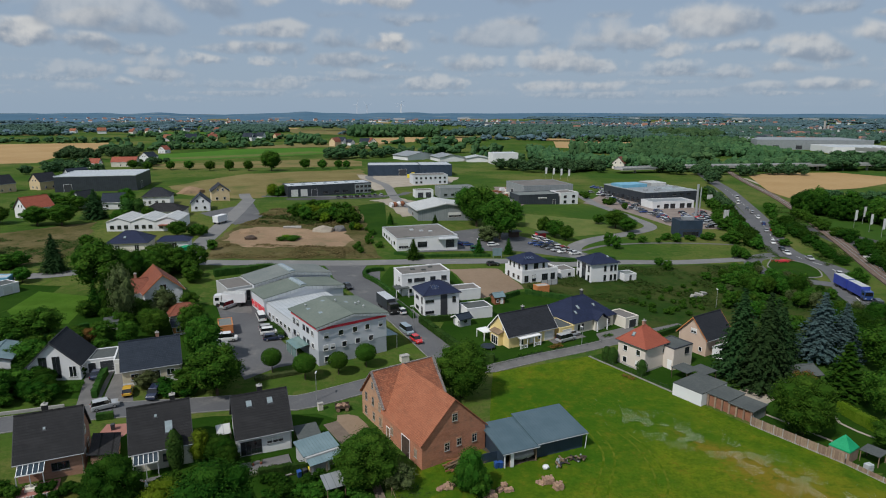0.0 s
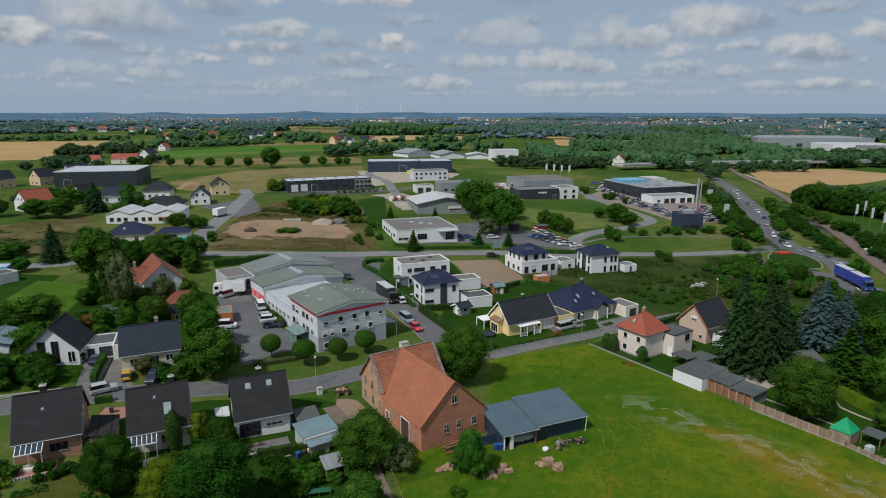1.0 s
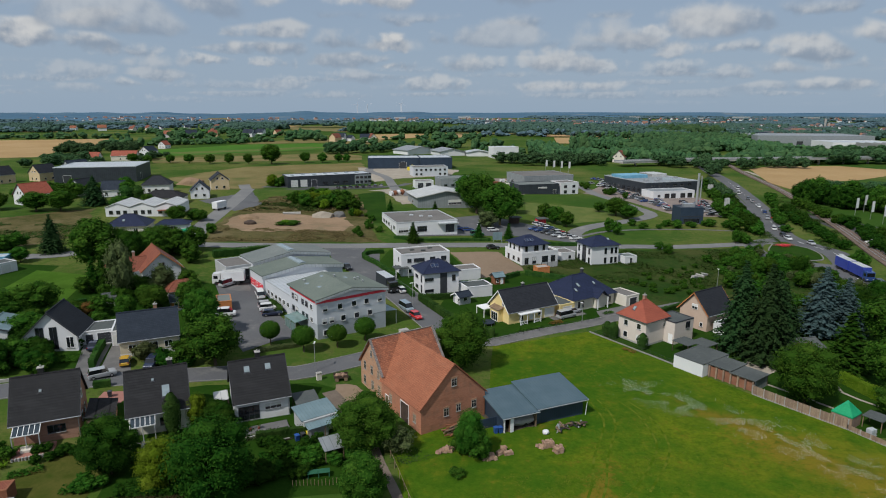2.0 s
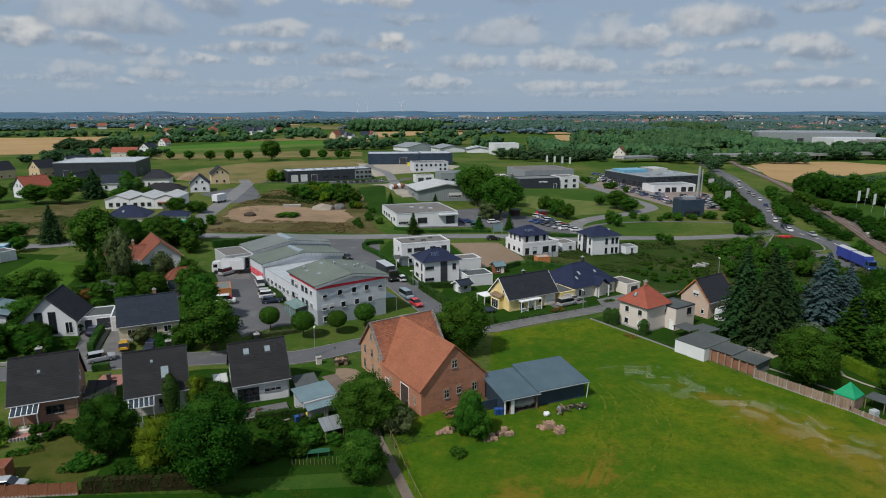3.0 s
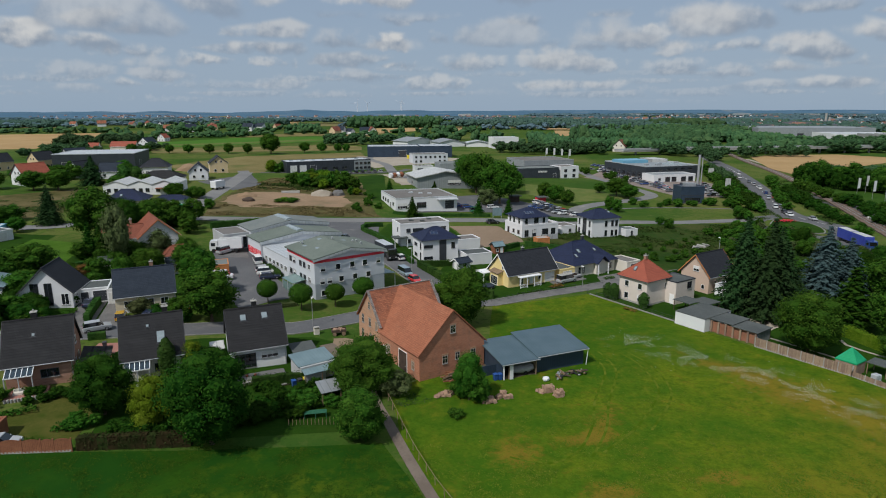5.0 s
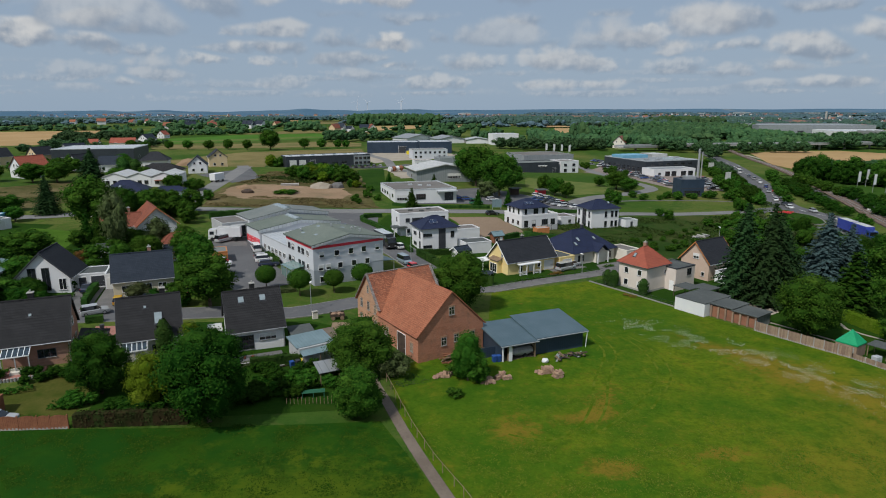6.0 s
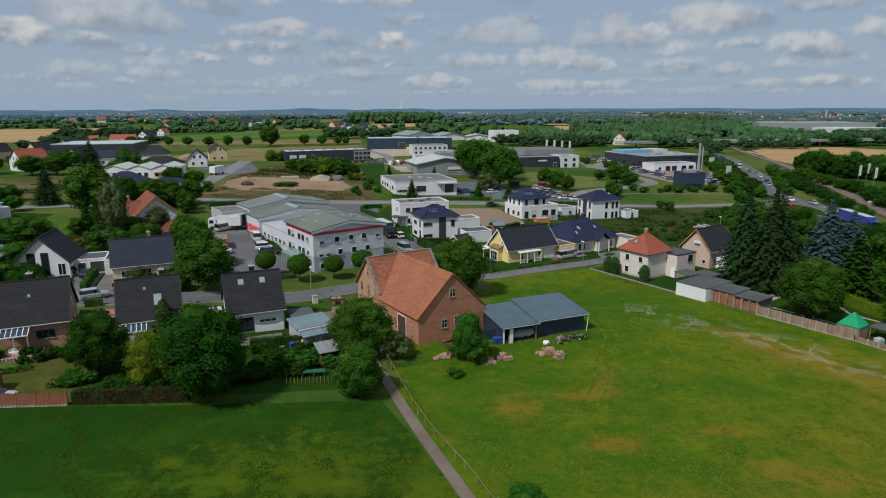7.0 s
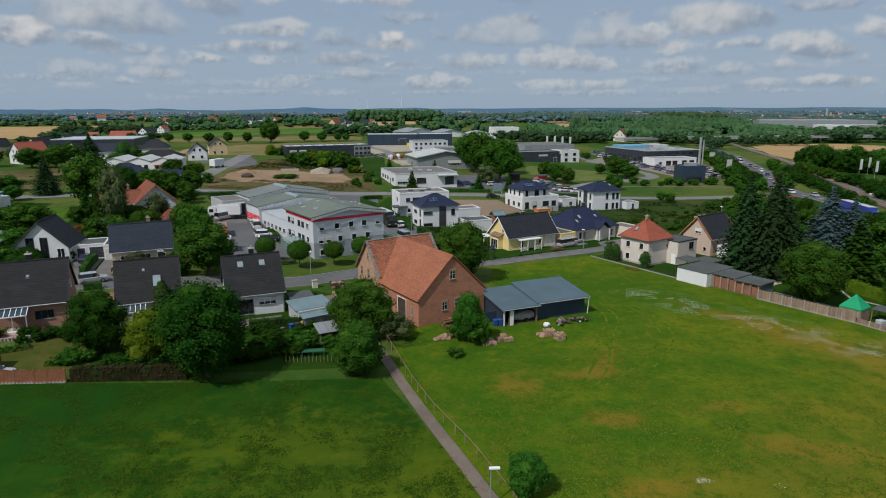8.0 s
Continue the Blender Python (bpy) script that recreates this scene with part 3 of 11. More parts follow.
class Shape:
    """Vertices and faces of one mesh, in metres."""

    def __init__(self):
        self.v, self.f = [], []

    def add(self, verts, faces):
        k = len(self.v)
        self.v += [tuple(p) for p in verts]
        self.f += [tuple(i + k for i in f) for f in faces]
        return self

    def box(self, x0, y0, z0, x1, y1, z1, m=None):
        p = [Vector((x, y, z)) for z in (z0, z1) for x, y in ((x0, y0), (x1, y0), (x1, y1), (x0, y1))]
        if m is not None:
            p = [m @ q for q in p]
        return self.add(p, [(3, 2, 1, 0), (4, 5, 6, 7), (0, 1, 5, 4), (1, 2, 6, 5), (2, 3, 7, 6), (3, 0, 4, 7)])

    def chamfer(self, x0, y0, z0, x1, y1, z1, b=0.03):
        """A box whose upper edges are cut."""
        p = [(x0, y0, z0), (x1, y0, z0), (x1, y1, z0), (x0, y1, z0), (x0, y0, z1 - b), (x1, y0, z1 - b), (x1, y1, z1 - b), (x0, y1, z1 - b),
             (x0 + b, y0 + b, z1), (x1 - b, y0 + b, z1), (x1 - b, y1 - b, z1), (x0 + b, y1 - b, z1)]
        return self.add(p, [(3, 2, 1, 0), (0, 1, 5, 4), (1, 2, 6, 5), (2, 3, 7, 6), (3, 0, 4, 7), (4, 5, 9, 8), (5, 6, 10, 9), (6, 7, 11, 10), (7, 4, 8, 11), (8, 9, 10, 11)])

    def prism(self, poly, z0, z1):
        n = len(poly)
        return self.add([(x, y, z0) for x, y in poly] + [(x, y, z1) for x, y in poly],
                        [tuple(range(n))[::-1], tuple(range(n, 2 * n))] + [(i, (i + 1) % n, n + (i + 1) % n, n + i) for i in range(n)])

    def side(self, poly, y0, y1):
        """A polygon in x and z, drawn out along y."""
        n = len(poly)
        return self.add([(x, y0, z) for x, z in poly] + [(x, y1, z) for x, z in poly],
                        [tuple(range(n)), tuple(range(n, 2 * n))[::-1]] + [(i, n + i, n + (i + 1) % n, (i + 1) % n) for i in range(n)])

    def slab(self, pts, thick):
        """A flat polygon with a thickness below it."""
        p = [Vector(q) for q in pts]
        nor = (p[1] - p[0]).cross(p[2] - p[0]).normalized()
        low = [q - nor * thick for q in p]
        n = len(p)
        return self.add(p + low, [tuple(range(n)), tuple(range(n, 2 * n))[::-1]] + [(i, n + i, n + (i + 1) % n, (i + 1) % n) for i in range(n)])

    def tube(self, a, b, ra, rb=None, n=8, cap=True):
        a, b = Vector(a), Vector(b)
        rb = ra if rb is None else rb
        q = (b - a).to_track_quat("Z", "Y").to_matrix()
        ring = [q @ Vector((math.cos(i * math.tau / n), math.sin(i * math.tau / n), 0)) for i in range(n)]
        faces = [(i, (i + 1) % n, n + (i + 1) % n, n + i) for i in range(n)]
        if cap:
            faces += [tuple(range(n))[::-1], tuple(range(n, 2 * n))]
        return self.add([a + r * ra for r in ring] + [b + r * rb for r in ring], faces)

    def mesh(self, name, material=None):
        me = bpy.data.meshes.new(name)
        me.from_pydata(self.v, [], self.f)
        if material:
            me.materials.append(material)
        me.update()
        return me


def part(name, shape, material, parent, label="", m=None):
    """One mesh under a thing or under a part."""
    me = shape.mesh(name, material) if isinstance(shape, Shape) else shape
    ob = new(name, me)
    ob.parent = parent
    if m is not None:
        ob.matrix_basis = m
    return tagged(ob, label)


def thing(name, x, y, rz, label, category, group="", z=None, grow=1.0):
    """An Empty at the base of a thing, on the ground."""
    ob = new(name)
    ob.empty_display_size = 0.5
    ob.matrix_basis = pose(x, y, terrain(x, y) if z is None else z, 0, 0, rz)
    ob.scale = (grow, grow, grow)
    return tagged(ob, label, category, group)


def structure(name, shape, material, label, category=""):
    return tagged(new(name, shape.mesh(name, material)), label, category or name, "", "structure")


def smooth_line(pts, step=3.0):
    """A smooth line through points, with even steps."""
    p = [Vector(q) for q in pts]
    p = [2 * p[0] - p[1]] + p + [2 * p[-1] - p[-2]]
    out = []
    for i in range(1, len(p) - 2):
        n = max(2, int((p[i + 1] - p[i]).length / step))
        for k in range(n):
            t = k / n
            a, b, c, d = p[i - 1:i + 3]
            out.append(0.5 * (2 * b + (c - a) * t + (2 * a - 5 * b + 4 * c - d) * t * t + (3 * b - a - 3 * c + d) * t ** 3))
    return out + [p[-2]]


def ribbon(pts, left, right, dz, step=3.0, rise=0.0):
    """A strip that lies on the ground, from left to right of a line; with rise it is a raised bar."""
    line = smooth_line([Vector((x, y)) for x, y in pts], step)
    s = Shape()
    rows = []
    for i, p in enumerate(line):
        d = (line[min(i + 1, len(line) - 1)] - line[max(i - 1, 0)]).normalized()
        nor = Vector((-d.y, d.x))
        parts = max(1, int(abs(right - left) / 4))
        row = []
        for k in range(parts + 1):
            q = p + nor * (left + (right - left) * k / parts)
            row.append((q.x, q.y, terrain(q.x, q.y) + dz))
        rows.append(row)
    w = len(rows[0])
    s.add([q for row in rows for q in row], [(i * w + k, i * w + k + 1, (i + 1) * w + k + 1, (i + 1) * w + k) for i in range(len(rows) - 1) for k in range(w - 1)])
    if rise:
        n = len(s.v)
        s.v += [(x, y, z - rise) for x, y, z in s.v]
        s.f += [(i * w, (i + 1) * w, n + (i + 1) * w, n + i * w) for i in range(len(rows) - 1)]
        s.f += [(i * w + w - 1, n + i * w + w - 1, n + (i + 1) * w + w - 1, (i + 1) * w + w - 1) for i in range(len(rows) - 1)]
    return s


def patch(poly, dz, step=7.0):
    """A parcel of land: a polygon that follows the ground."""
    bm = bmesh.new()
    face = bm.faces.new([bm.verts.new((x, y, 0)) for x, y in poly])
    bmesh.ops.triangulate(bm, faces=[face])
    for axis in (0, 1):
        low, high = min(p[axis] for p in poly), max(p[axis] for p in poly)
        use = max(step, (high - low) / 40)
        c = low + use
        while c < high:
            nor = (1, 0, 0) if axis == 0 else (0, 1, 0)
            bmesh.ops.bisect_plane(bm, geom=bm.verts[:] + bm.edges[:] + bm.faces[:], plane_co=[n * c for n in nor], plane_no=nor)
            c += use
    s = Shape()
    bm.verts.index_update()
    s.add([(v.co.x, v.co.y, terrain(v.co.x, v.co.y) + dz) for v in bm.verts], [[v.index for v in f.verts] if f.normal.z > 0 else [v.index for v in f.verts][::-1] for f in bm.faces])
    bm.free()
    return s


def make_ground():
    def steps(fine, near, last, grow):
        out, c, d = [], near, fine
        while c < last:
            d *= grow
            c += d
            out.append(min(c, last))
        return out
    inner_x = [-264 + 6 * i for i in range(89)]
    inner_y = [30 + 6 * i for i in range(66)]
    xs = [-c for c in steps(6, 264, 5200, 1.12)][::-1] + inner_x + steps(6, 264, 5200, 1.12)
    ys = [-c for c in steps(12, -30, 300, 1.3)][::-1] + inner_y + steps(6, 420, 4960, 1.09)
    s = Shape()
    s.add([(x, y, terrain(x, y)) for y in ys for x in xs], [(j * len(xs) + i, j * len(xs) + i + 1, (j + 1) * len(xs) + i + 1, (j + 1) * len(xs) + i) for j in range(len(ys) - 1) for i in range(len(xs) - 1)])
    structure("ground", s, GRASS, "rough green grassland reaching to the horizon")


make_ground()

# parcels of land, near to far
PARCELS = (
    ("meadow", MEADOW, 0.03, ((-5.6, 68), (4.9, 44), (11.5, 28), (150, 28), (70, 78), (53, 100.5), (43.9, 113.4), (31.5, 131), (9, 121), (8, 112), (7, 100), (-3, 90), (-8, 80)), "sunny mown meadow with dry brown patches"),
    ("pasture", PASTURE, 0.03, ((-130, 28), (11, 28), (4, 43), (-3, 58), (-8, 67.5), (-29, 65), (-44, 63.5), (-70, 60), (-130, 52)), "lush green pasture below the gardens"),
    ("garden_lawn", GARDEN_DRY, 0.03, ((-56, 66), (-45.5, 66), (-46, 76), (-52.5, 78), (-57, 70)), "dry yellowish lawn behind the houses"),
    ("garden_lawn", LAWN, 0.03, ((-44, 66), (-26, 68), (-8, 71), (-12, 96), (-24, 101), (-42, 98), (-56, 92), (-58, 88), (-46, 78)), "green garden lawn"),
    ("garden_lawn", LAWN, 0.03, ((-118, 134), (-108, 139), (-104, 150), (-106, 160), (-122, 160), (-140, 150)), "smooth green lawn"),
    ("garden_lawn", LAWN, 0.03, ((-120, 94), (-67, 101), (-54, 117), (-58, 150), (-84, 158), (-104, 150), (-108, 138), (-118, 130)), "green gardens behind the houses"),
    ("garden_lawn", LAWN_SUNLIT, 0.06, ((-109, 155), (-93, 152.5), (-88.5, 134), (-97, 131), (-107, 140)), "lawn behind the gardens with sunlight in its colour"),
    ("garden_lawn", LAWN, 0.03, ((7, 124), (32, 137), (48, 146), (40, 168), (22, 178), (8, 168), (1, 163), (-4, 138)), "green garden lawn"),
    ("garden_lawn", LAWN, 0.03, ((-24, 163), (-11, 148), (4, 150), (8, 168), (0, 194), (-20, 195)), "green garden lawn"),
    ("garden_lawn", LAWN, 0.03, ((32, 131), (44, 114), (58, 124), (64, 140), (50, 142)), "green garden lawn"),
    ("garden_lawn", LAWN, 0.03, ((54, 101), (64, 86), (84, 84), (92, 104), (72, 118), (60, 110)), "green garden lawn"),
    ("wasteland", SCRUB, 0.03, ((24, 178), (41, 168), (50, 147), (62, 141), (100, 150), (116, 166), (122, 205), (104, 218), (62, 212), (40, 205), (20, 206)), "overgrown wasteland with brown and green scrub"),
    ("soil_plot", SOIL, 0.05, ((-0.5, 197), (16, 201.5), (22.5, 181), (8.5, 169)), "bare brown building plot"),
    ("building_site", WEEDS, 0.05, ((-80, 194), (-84, 215), (-88, 250), (-83, 283.1), (-46, 300.2), (-38, 262), (-23, 204), (-36, 200), (-60, 196)), "overgrown edge of the sandy building site"),
    ("sand_plot", SAND, 0.07, ((-83, 219), (-83, 238), (-74, 246), (-56, 243), (-45, 247), (-38, 228), (-37, 218), (-52, 213), (-70, 210)), "bare sandy soil of the building site"),
    ("dry_meadow", DRYGRASS, 0.05, ((-189.6, 412.5), (-163.4, 493.5), (-77.8, 534.2), (-62.3, 456.6), (-116.3, 420.6), (-108.2, 356.1), (-120, 351.2), (-159.9, 365.4)), "dry yellow grassland"),
    ("dry_meadow", WEEDS, 0.05, ((-175, 216), (-142, 246), (-135, 226), (-122, 194), (-136, 175), (-180, 178)), "rough brown and green meadow"),
    ("gravel_yard", FORECOURT, 0.06, ((26.3, 317.8), (39.1, 331.4), (48.9, 367), (41.2, 421.5), (28.4, 419.4)), "paved storage yard beside the showroom"),
    ("gravel_yard", GRAVEL, 0.06, ((-33.2, 367.5), (-45.9, 347.5), (-22, 276), (-6, 290.1), (-12.6, 334.4)), "pale gravel storage yard"),
    ("gravel_yard", GRAVEL, 0.06, ((-75.2, 489.9), (-49.3, 393.9), (-33.6, 415.9), (-2.3, 432.6), (6.6, 474), (-11.3, 485.3)), "pale gravel yard before the halls"),
    ("verge", LAWN, 0.05, ((-28, 262), (-24, 232), (-33, 236), (-46, 300.2), (-34.7, 318.3)), "green grass verge"),
    ("business_lawn", LAWN_DRY, 0.05, ((36, 299), (69, 295.1), (78, 272), (48, 254), (33, 270.1)), "grass plot between the roads"),
    ("ripe_field", STUBBLE, 0.15, ((-648.3, 821.3), (-468.3, 858), (-421.3, 745.6), (-428.6, 679.3), (-394.1, 583.7), (-485.4, 554.8), (-692.5, 646.4)), "ripe golden grain field"),
    ("crop_field", CROP, 0.15, ((-333.9, 690.9), (-266.7, 770.8), (-172.4, 794.6), (-114.7, 733.6), (-144.1, 714.4), (-214.8, 654.8), (-276.1, 603.1)), "bright green crop field"),
    ("ripe_field", DRYGRASS, 0.15, ((-280.7, 574.2), (-116.4, 645.3), (-88.5, 611.4), (-81.4, 561.7), (-255.2, 526.6)), "mown field strip beside the avenue"),
    ("crop_field", LAWN_DRY, 0.19, ((-302.7, 647), (-171.1, 746.9), (-146.8, 733.9), (-219.4, 669.8), (-272.6, 629.7)), "pale mown strip in the crop field"),
    ("ripe_field", DRYGRASS, 0.17, ((-282.5, 781.7), (-211.6, 846.5), (-150, 860), (-90, 846.5), (-106.6, 774), (-164.4, 805.3), (-266, 774.3)), "pale mown field"),
    ("ripe_field", STUBBLE, 0.2, ((-122, 964), (-66, 1000), (-40, 990), (-53.7, 876.6), (-99.2, 849.3)), "ripe golden grain field"),
    ("ripe_field", STUBBLE, 0.2, ((-27, 1009), (31, 1040), (26, 900), (-19, 866)), "ripe golden grain field"),
    ("ripe_field", STUBBLE, 0.2, ((145, 895), (285, 898), (230.1, 781.5), (134.3, 804.8)), "ripe golden grain field"),
    ("ripe_field", STUBBLE, 0.2, ((247.9, 519.8), (276.4, 543.8), (339.2, 551.3), (370.2, 500.3), (288.1, 439.2), (237.1, 419.2), (212.1, 388.2), (215.2, 420.4)), "ripe golden grain field beside the railway"),
    ("ripe_field", DRYGRASS, 0.25, ((-429, 1511), (-252, 1512), (-178, 1069), (-296, 1174)), "pale mown field"),
    ("car_park", ASPHALT, 0.06, ((-40.5, 112), (-36, 118), (-30, 122), (-38, 131), (-47, 144), (-52, 156), (-64, 158), (-53, 136), (-46, 120)), "dark asphalt car park before the office"),
    ("yard", PAVING, 0.08, ((-50, 147), (-53.5, 157), (-64, 159), (-58, 147)), "pale paved loading yard"),
    ("driveway", PAVING, 0.06, ((-65.8, 98.5), (-62.5, 99.5), (-66.4, 112.5), (-71.5, 112)), "grey paved driveway"),
    ("driveway", PAVING, 0.06, ((-62, 99.5), (-57, 101), (-62.5, 112), (-66, 112)), "grey paved driveway"),
    ("driveway", PAVING_RED, 0.06, ((-57.3, 88.8), (-53.3, 90.2), (-52.3, 94.6), (-57.6, 93.4)), "red paved driveway"),
    ("driveway", PAVING, 0.06, ((24.5, 137.6), (33.2, 142.8), (31.5, 146), (26.5, 145), (23, 141)), "grey paved driveway"),
    ("driveway", PAVING, 0.06, ((36, 140.3), (48, 147.5), (46, 151), (36, 145)), "grey paved driveway"),
    ("yard", EARTH_FLOOR, 0.06, ((5, 92), (8.7, 86.2), (14, 88.4), (14, 95)), "trodden dark earth floor of the open shed"),
    ("patio", GRAVEL, 0.06, ((56.4, 113.6), (61, 116.2), (63, 110.5), (57.8, 106.8)), "pale paved patio behind the wood store"),
    ("yard", SOIL, 0.05, ((-16.5, 101), (-12.5, 95), (-16, 93.5), (-20.5, 97.5), (-20, 101)), "bare soil beside the old barn"),
    ("road_mouth", ASPHALT, 0.07, ((-7.2, 149.5), (-14.1, 160.0), (-17.8, 168.7), (-21.6, 174.1), (-25.2, 178.8), (-28.2, 185.1), (-27.5, 197), (-42, 194), (-39.2, 188.9), (-35.7, 180.0), (-32.0, 173.6), (-26.5, 164.6), (-20.6, 155.3), (-15.3, 146.6)), "widened asphalt mouth of the business road"),
    ("car_park", ASPHALT, 0.06, ((-18, 213), (3, 221), (26, 226), (46, 220), (52, 228), (36, 245), (14, 262), (-2, 250), (2, 226)), "grey asphalt car park"),
    ("car_park", FORECOURT, 0.06, ((75.9, 354.7), (104.3, 409.1), (139.6, 345.4), (150.1, 306.2), (127.1, 284.1), (106.1, 282.1), (90.9, 329.4)), "asphalt forecourt full of cars"),
    # dark asphalt here holds the shade of the trees in its colour
    ("car_park", ASPHALT_DARK, 0.06, ((168.1, 309.2), (182.1, 260.1), (192, 222), (150, 190), (143, 198), (158, 240)), "wide asphalt car park beyond the railway"),
    ("yard", ASPHALT, 0.06, ((-112, 270), (-88, 246), (-82, 264.1), (-98, 300)), "asphalt yard beside the side road"),
    ("yard", ASPHALT_DARK, 0.06, ((-96.7, 356.5), (-44.6, 376.3), (-37.7, 365.8), (-66.6, 353.1), (-88.9, 330)), "asphalt parking strip before the long hall"),
)


def ragged(poly, amount, step, seed):
    """The same outline, worn uneven."""
    rng, out = random.Random(seed), []
    for (x0, y0), (x1, y1) in zip(poly, poly[1:] + poly[:1]):
        n = max(1, int(math.hypot(x1 - x0, y1 - y0) / step))
        for k in range(n):
            x, y = x0 + (x1 - x0) * k / n, y0 + (y1 - y0) * k / n
            out.append((x + rng.uniform(-amount, amount), y + rng.uniform(-amount, amount)))
    return tuple(out)


WORN = {"sand_plot": (1.6, 3.0), "yard": (0.35, 1.5), "building_site": (1.5, 5.0), "soil_plot": (0.5, 3.0), "gravel_yard": (1.0, 5.0), "dry_meadow": (2.5, 9.0), "wasteland": (1.5, 6.0)}
for _name, _mat, _dz, _poly, _label in PARCELS:
    if _name in WORN:
        _poly = ragged(_poly, *WORN[_name], 7)
    structure(_name, patch(_poly, _dz), _mat, _label, _name.replace("_", " "))

# roads, each a ribbon on the ground
ROADS = (
    ("road", ASPHALT, ((-130, 72), (-100, 80), (-73.2, 91.4), (-61.5, 97), (-46.2, 101.2), (-36, 104), (-28.5, 104.3), (-17.6, 111.8), (-9, 118.5), (-3, 122.5)), 2.6, "village street of grey asphalt"),
    ("road", ASPHALT, ((-27, 190), (-25.5, 178), (-21, 167), (-14.4, 155), (-6.4, 140), (-1, 129.5), (4.5, 120.5)), 4.4, "business road of grey asphalt"),
    ("road", PAVING, ((1, 122), (8.5, 122.6), (20, 129.5), (32.6, 136.2), (48, 145.5), (60, 152)), 1.7, "narrow paved lane beside the meadow"),
    ("road", ASPHALT_PALE, ((-160, 166), (-127, 166.5), (-111, 172), (-98, 186), (-72, 189.5), (-36, 196), (-22, 200), (-2, 205.5), (20, 211), (40, 211), (62, 217.5), (82, 219), (105, 224), (120, 229)), 3.0, "cross road of grey asphalt"),
    ("road", ASPHALT_PALE, ((-84, 190), (-89, 215), (-93, 245), (-98, 280.1), (-105.6, 317.8), (-127.4, 375.4)), 3.3, "pale asphalt side road"),
    ("road", ASPHALT_PALE, ((47, 214), (48, 236), (59, 252.1), (77, 267), (91, 281), (94, 292.1), (90.1, 308.3), (83.2, 345.1), (78.3, 403.2), (65.2, 467.5)), 3.0, "winding asphalt service road"),
    ("road", ASPHALT, ((104, 150), (117, 165), (122, 181.6), (129, 196), (133.6, 211.5), (131.4, 226), (132, 242), (140.4, 266.6), (158.1, 317.2), (183.5, 403.2), (190.9, 431.9), (207.9, 507), (250.7, 668.5)), 4.6, "main road with queueing traffic"),
    ("road", ASPHALT, ((126, 236), (139.1, 278.1), (156.2, 335.3), (172.7, 396.6), (183.5, 441.7)), 2.2, "slip road beside the main road"),
    ("road", ASPHALT, ((131, 233), (120, 231), (111, 222), (107.5, 209), (112, 198), (124, 190)), 3.0, "curved road round the roundabout island"),
    ("road", ASPHALT, ((-113.3, 364.8), (-67.2, 367.3), (-35.5, 372.8), (-26.7, 388.3)), 2.6, "asphalt side road"),
    ("road", ASPHALT_PALE, ((-20, 300), (-35.5, 372.8), (-44.9, 420.9), (-63.6, 477.1), (-45.6, 547.1)), 3.0, "pale access road to the halls"),
    ("road", GRAVEL, ((216.1, 385.2), (224.2, 430.4), (236.8, 501.8)), 1.6, "pale farm track"),
    ("footpath", TRODDEN, ((-12, 84), (-9.6, 77), (-7.5, 71.9), (-5.0, 65.3), (-1.95, 57.9), (0.9, 51.3), (3.9, 44.2), (8.6, 33), (13.5, 20)), 0.68, "narrow trodden gravel footpath through grass"),
    ("footpath", PAVING, ((50, 232), (62, 243), (80, 250), (100, 252.1), (118, 250)), 0.9, "pale footpath"),
    ("footpath", GRAVEL, ((57.7, 104.6), (59.9, 101.7), (64.2, 95.6), (66.5, 91.5)), 0.3, "pale narrow garden path"),
    ("footpath", GRAVEL, ((71.5, 107.5), (69.6, 101.3), (72.8, 95.7), (76, 90)), 0.3, "pale narrow garden path beside the hedge"),
    ("footpath", TRODDEN, ((-21, 98), (-16.8, 92), (-13, 86)), 1.3, "trodden drive beside the old barn"),
)
for _name, _mat, _line, _half, _label in ROADS:
    structure(_name, ribbon(_line, -_half, _half, 0.09 if _name == "road" else 0.07), _mat, _label, _name)

KERBS = (
    (((-130, 72), (-100, 80), (-73.2, 91.4), (-61.5, 97), (-46.2, 101.2), (-36, 104), (-28.5, 104.3), (-17.6, 111.8), (-9, 118.5)), 2.6),
    (((-14.4, 155), (-6.4, 140), (-1, 129.5)), 4.4),
    (((8.5, 122.6), (20, 129.5), (32.6, 136.2), (48, 145.5)), 1.7),
)
for _line, _half in KERBS:
    for _s in (-1, 1):
        structure("kerb", ribbon(_line, _s * _half, _s * (_half + 0.15), 0.16, 3.0, 0.3), KERB, "pale concrete kerb along the street")


def centre_dashes(pts, on, off, wide):
    line = smooth_line([Vector(p) for p in pts], 1.0)
    s, i = Shape(), 0
    while i + on < len(line):
        sub = line[i:i + on + 1]
        for a, b in zip(sub[:-1], sub[1:]):
            nor = Vector((-(b - a).y, (b - a).x)).normalized() * wide
            q = [a + nor, a - nor, b - nor, b + nor]
            s.add([(p.x, p.y, terrain(p.x, p.y) + 0.12) for p in q], [(0, 1, 2, 3)])
        i += on + off
    return s


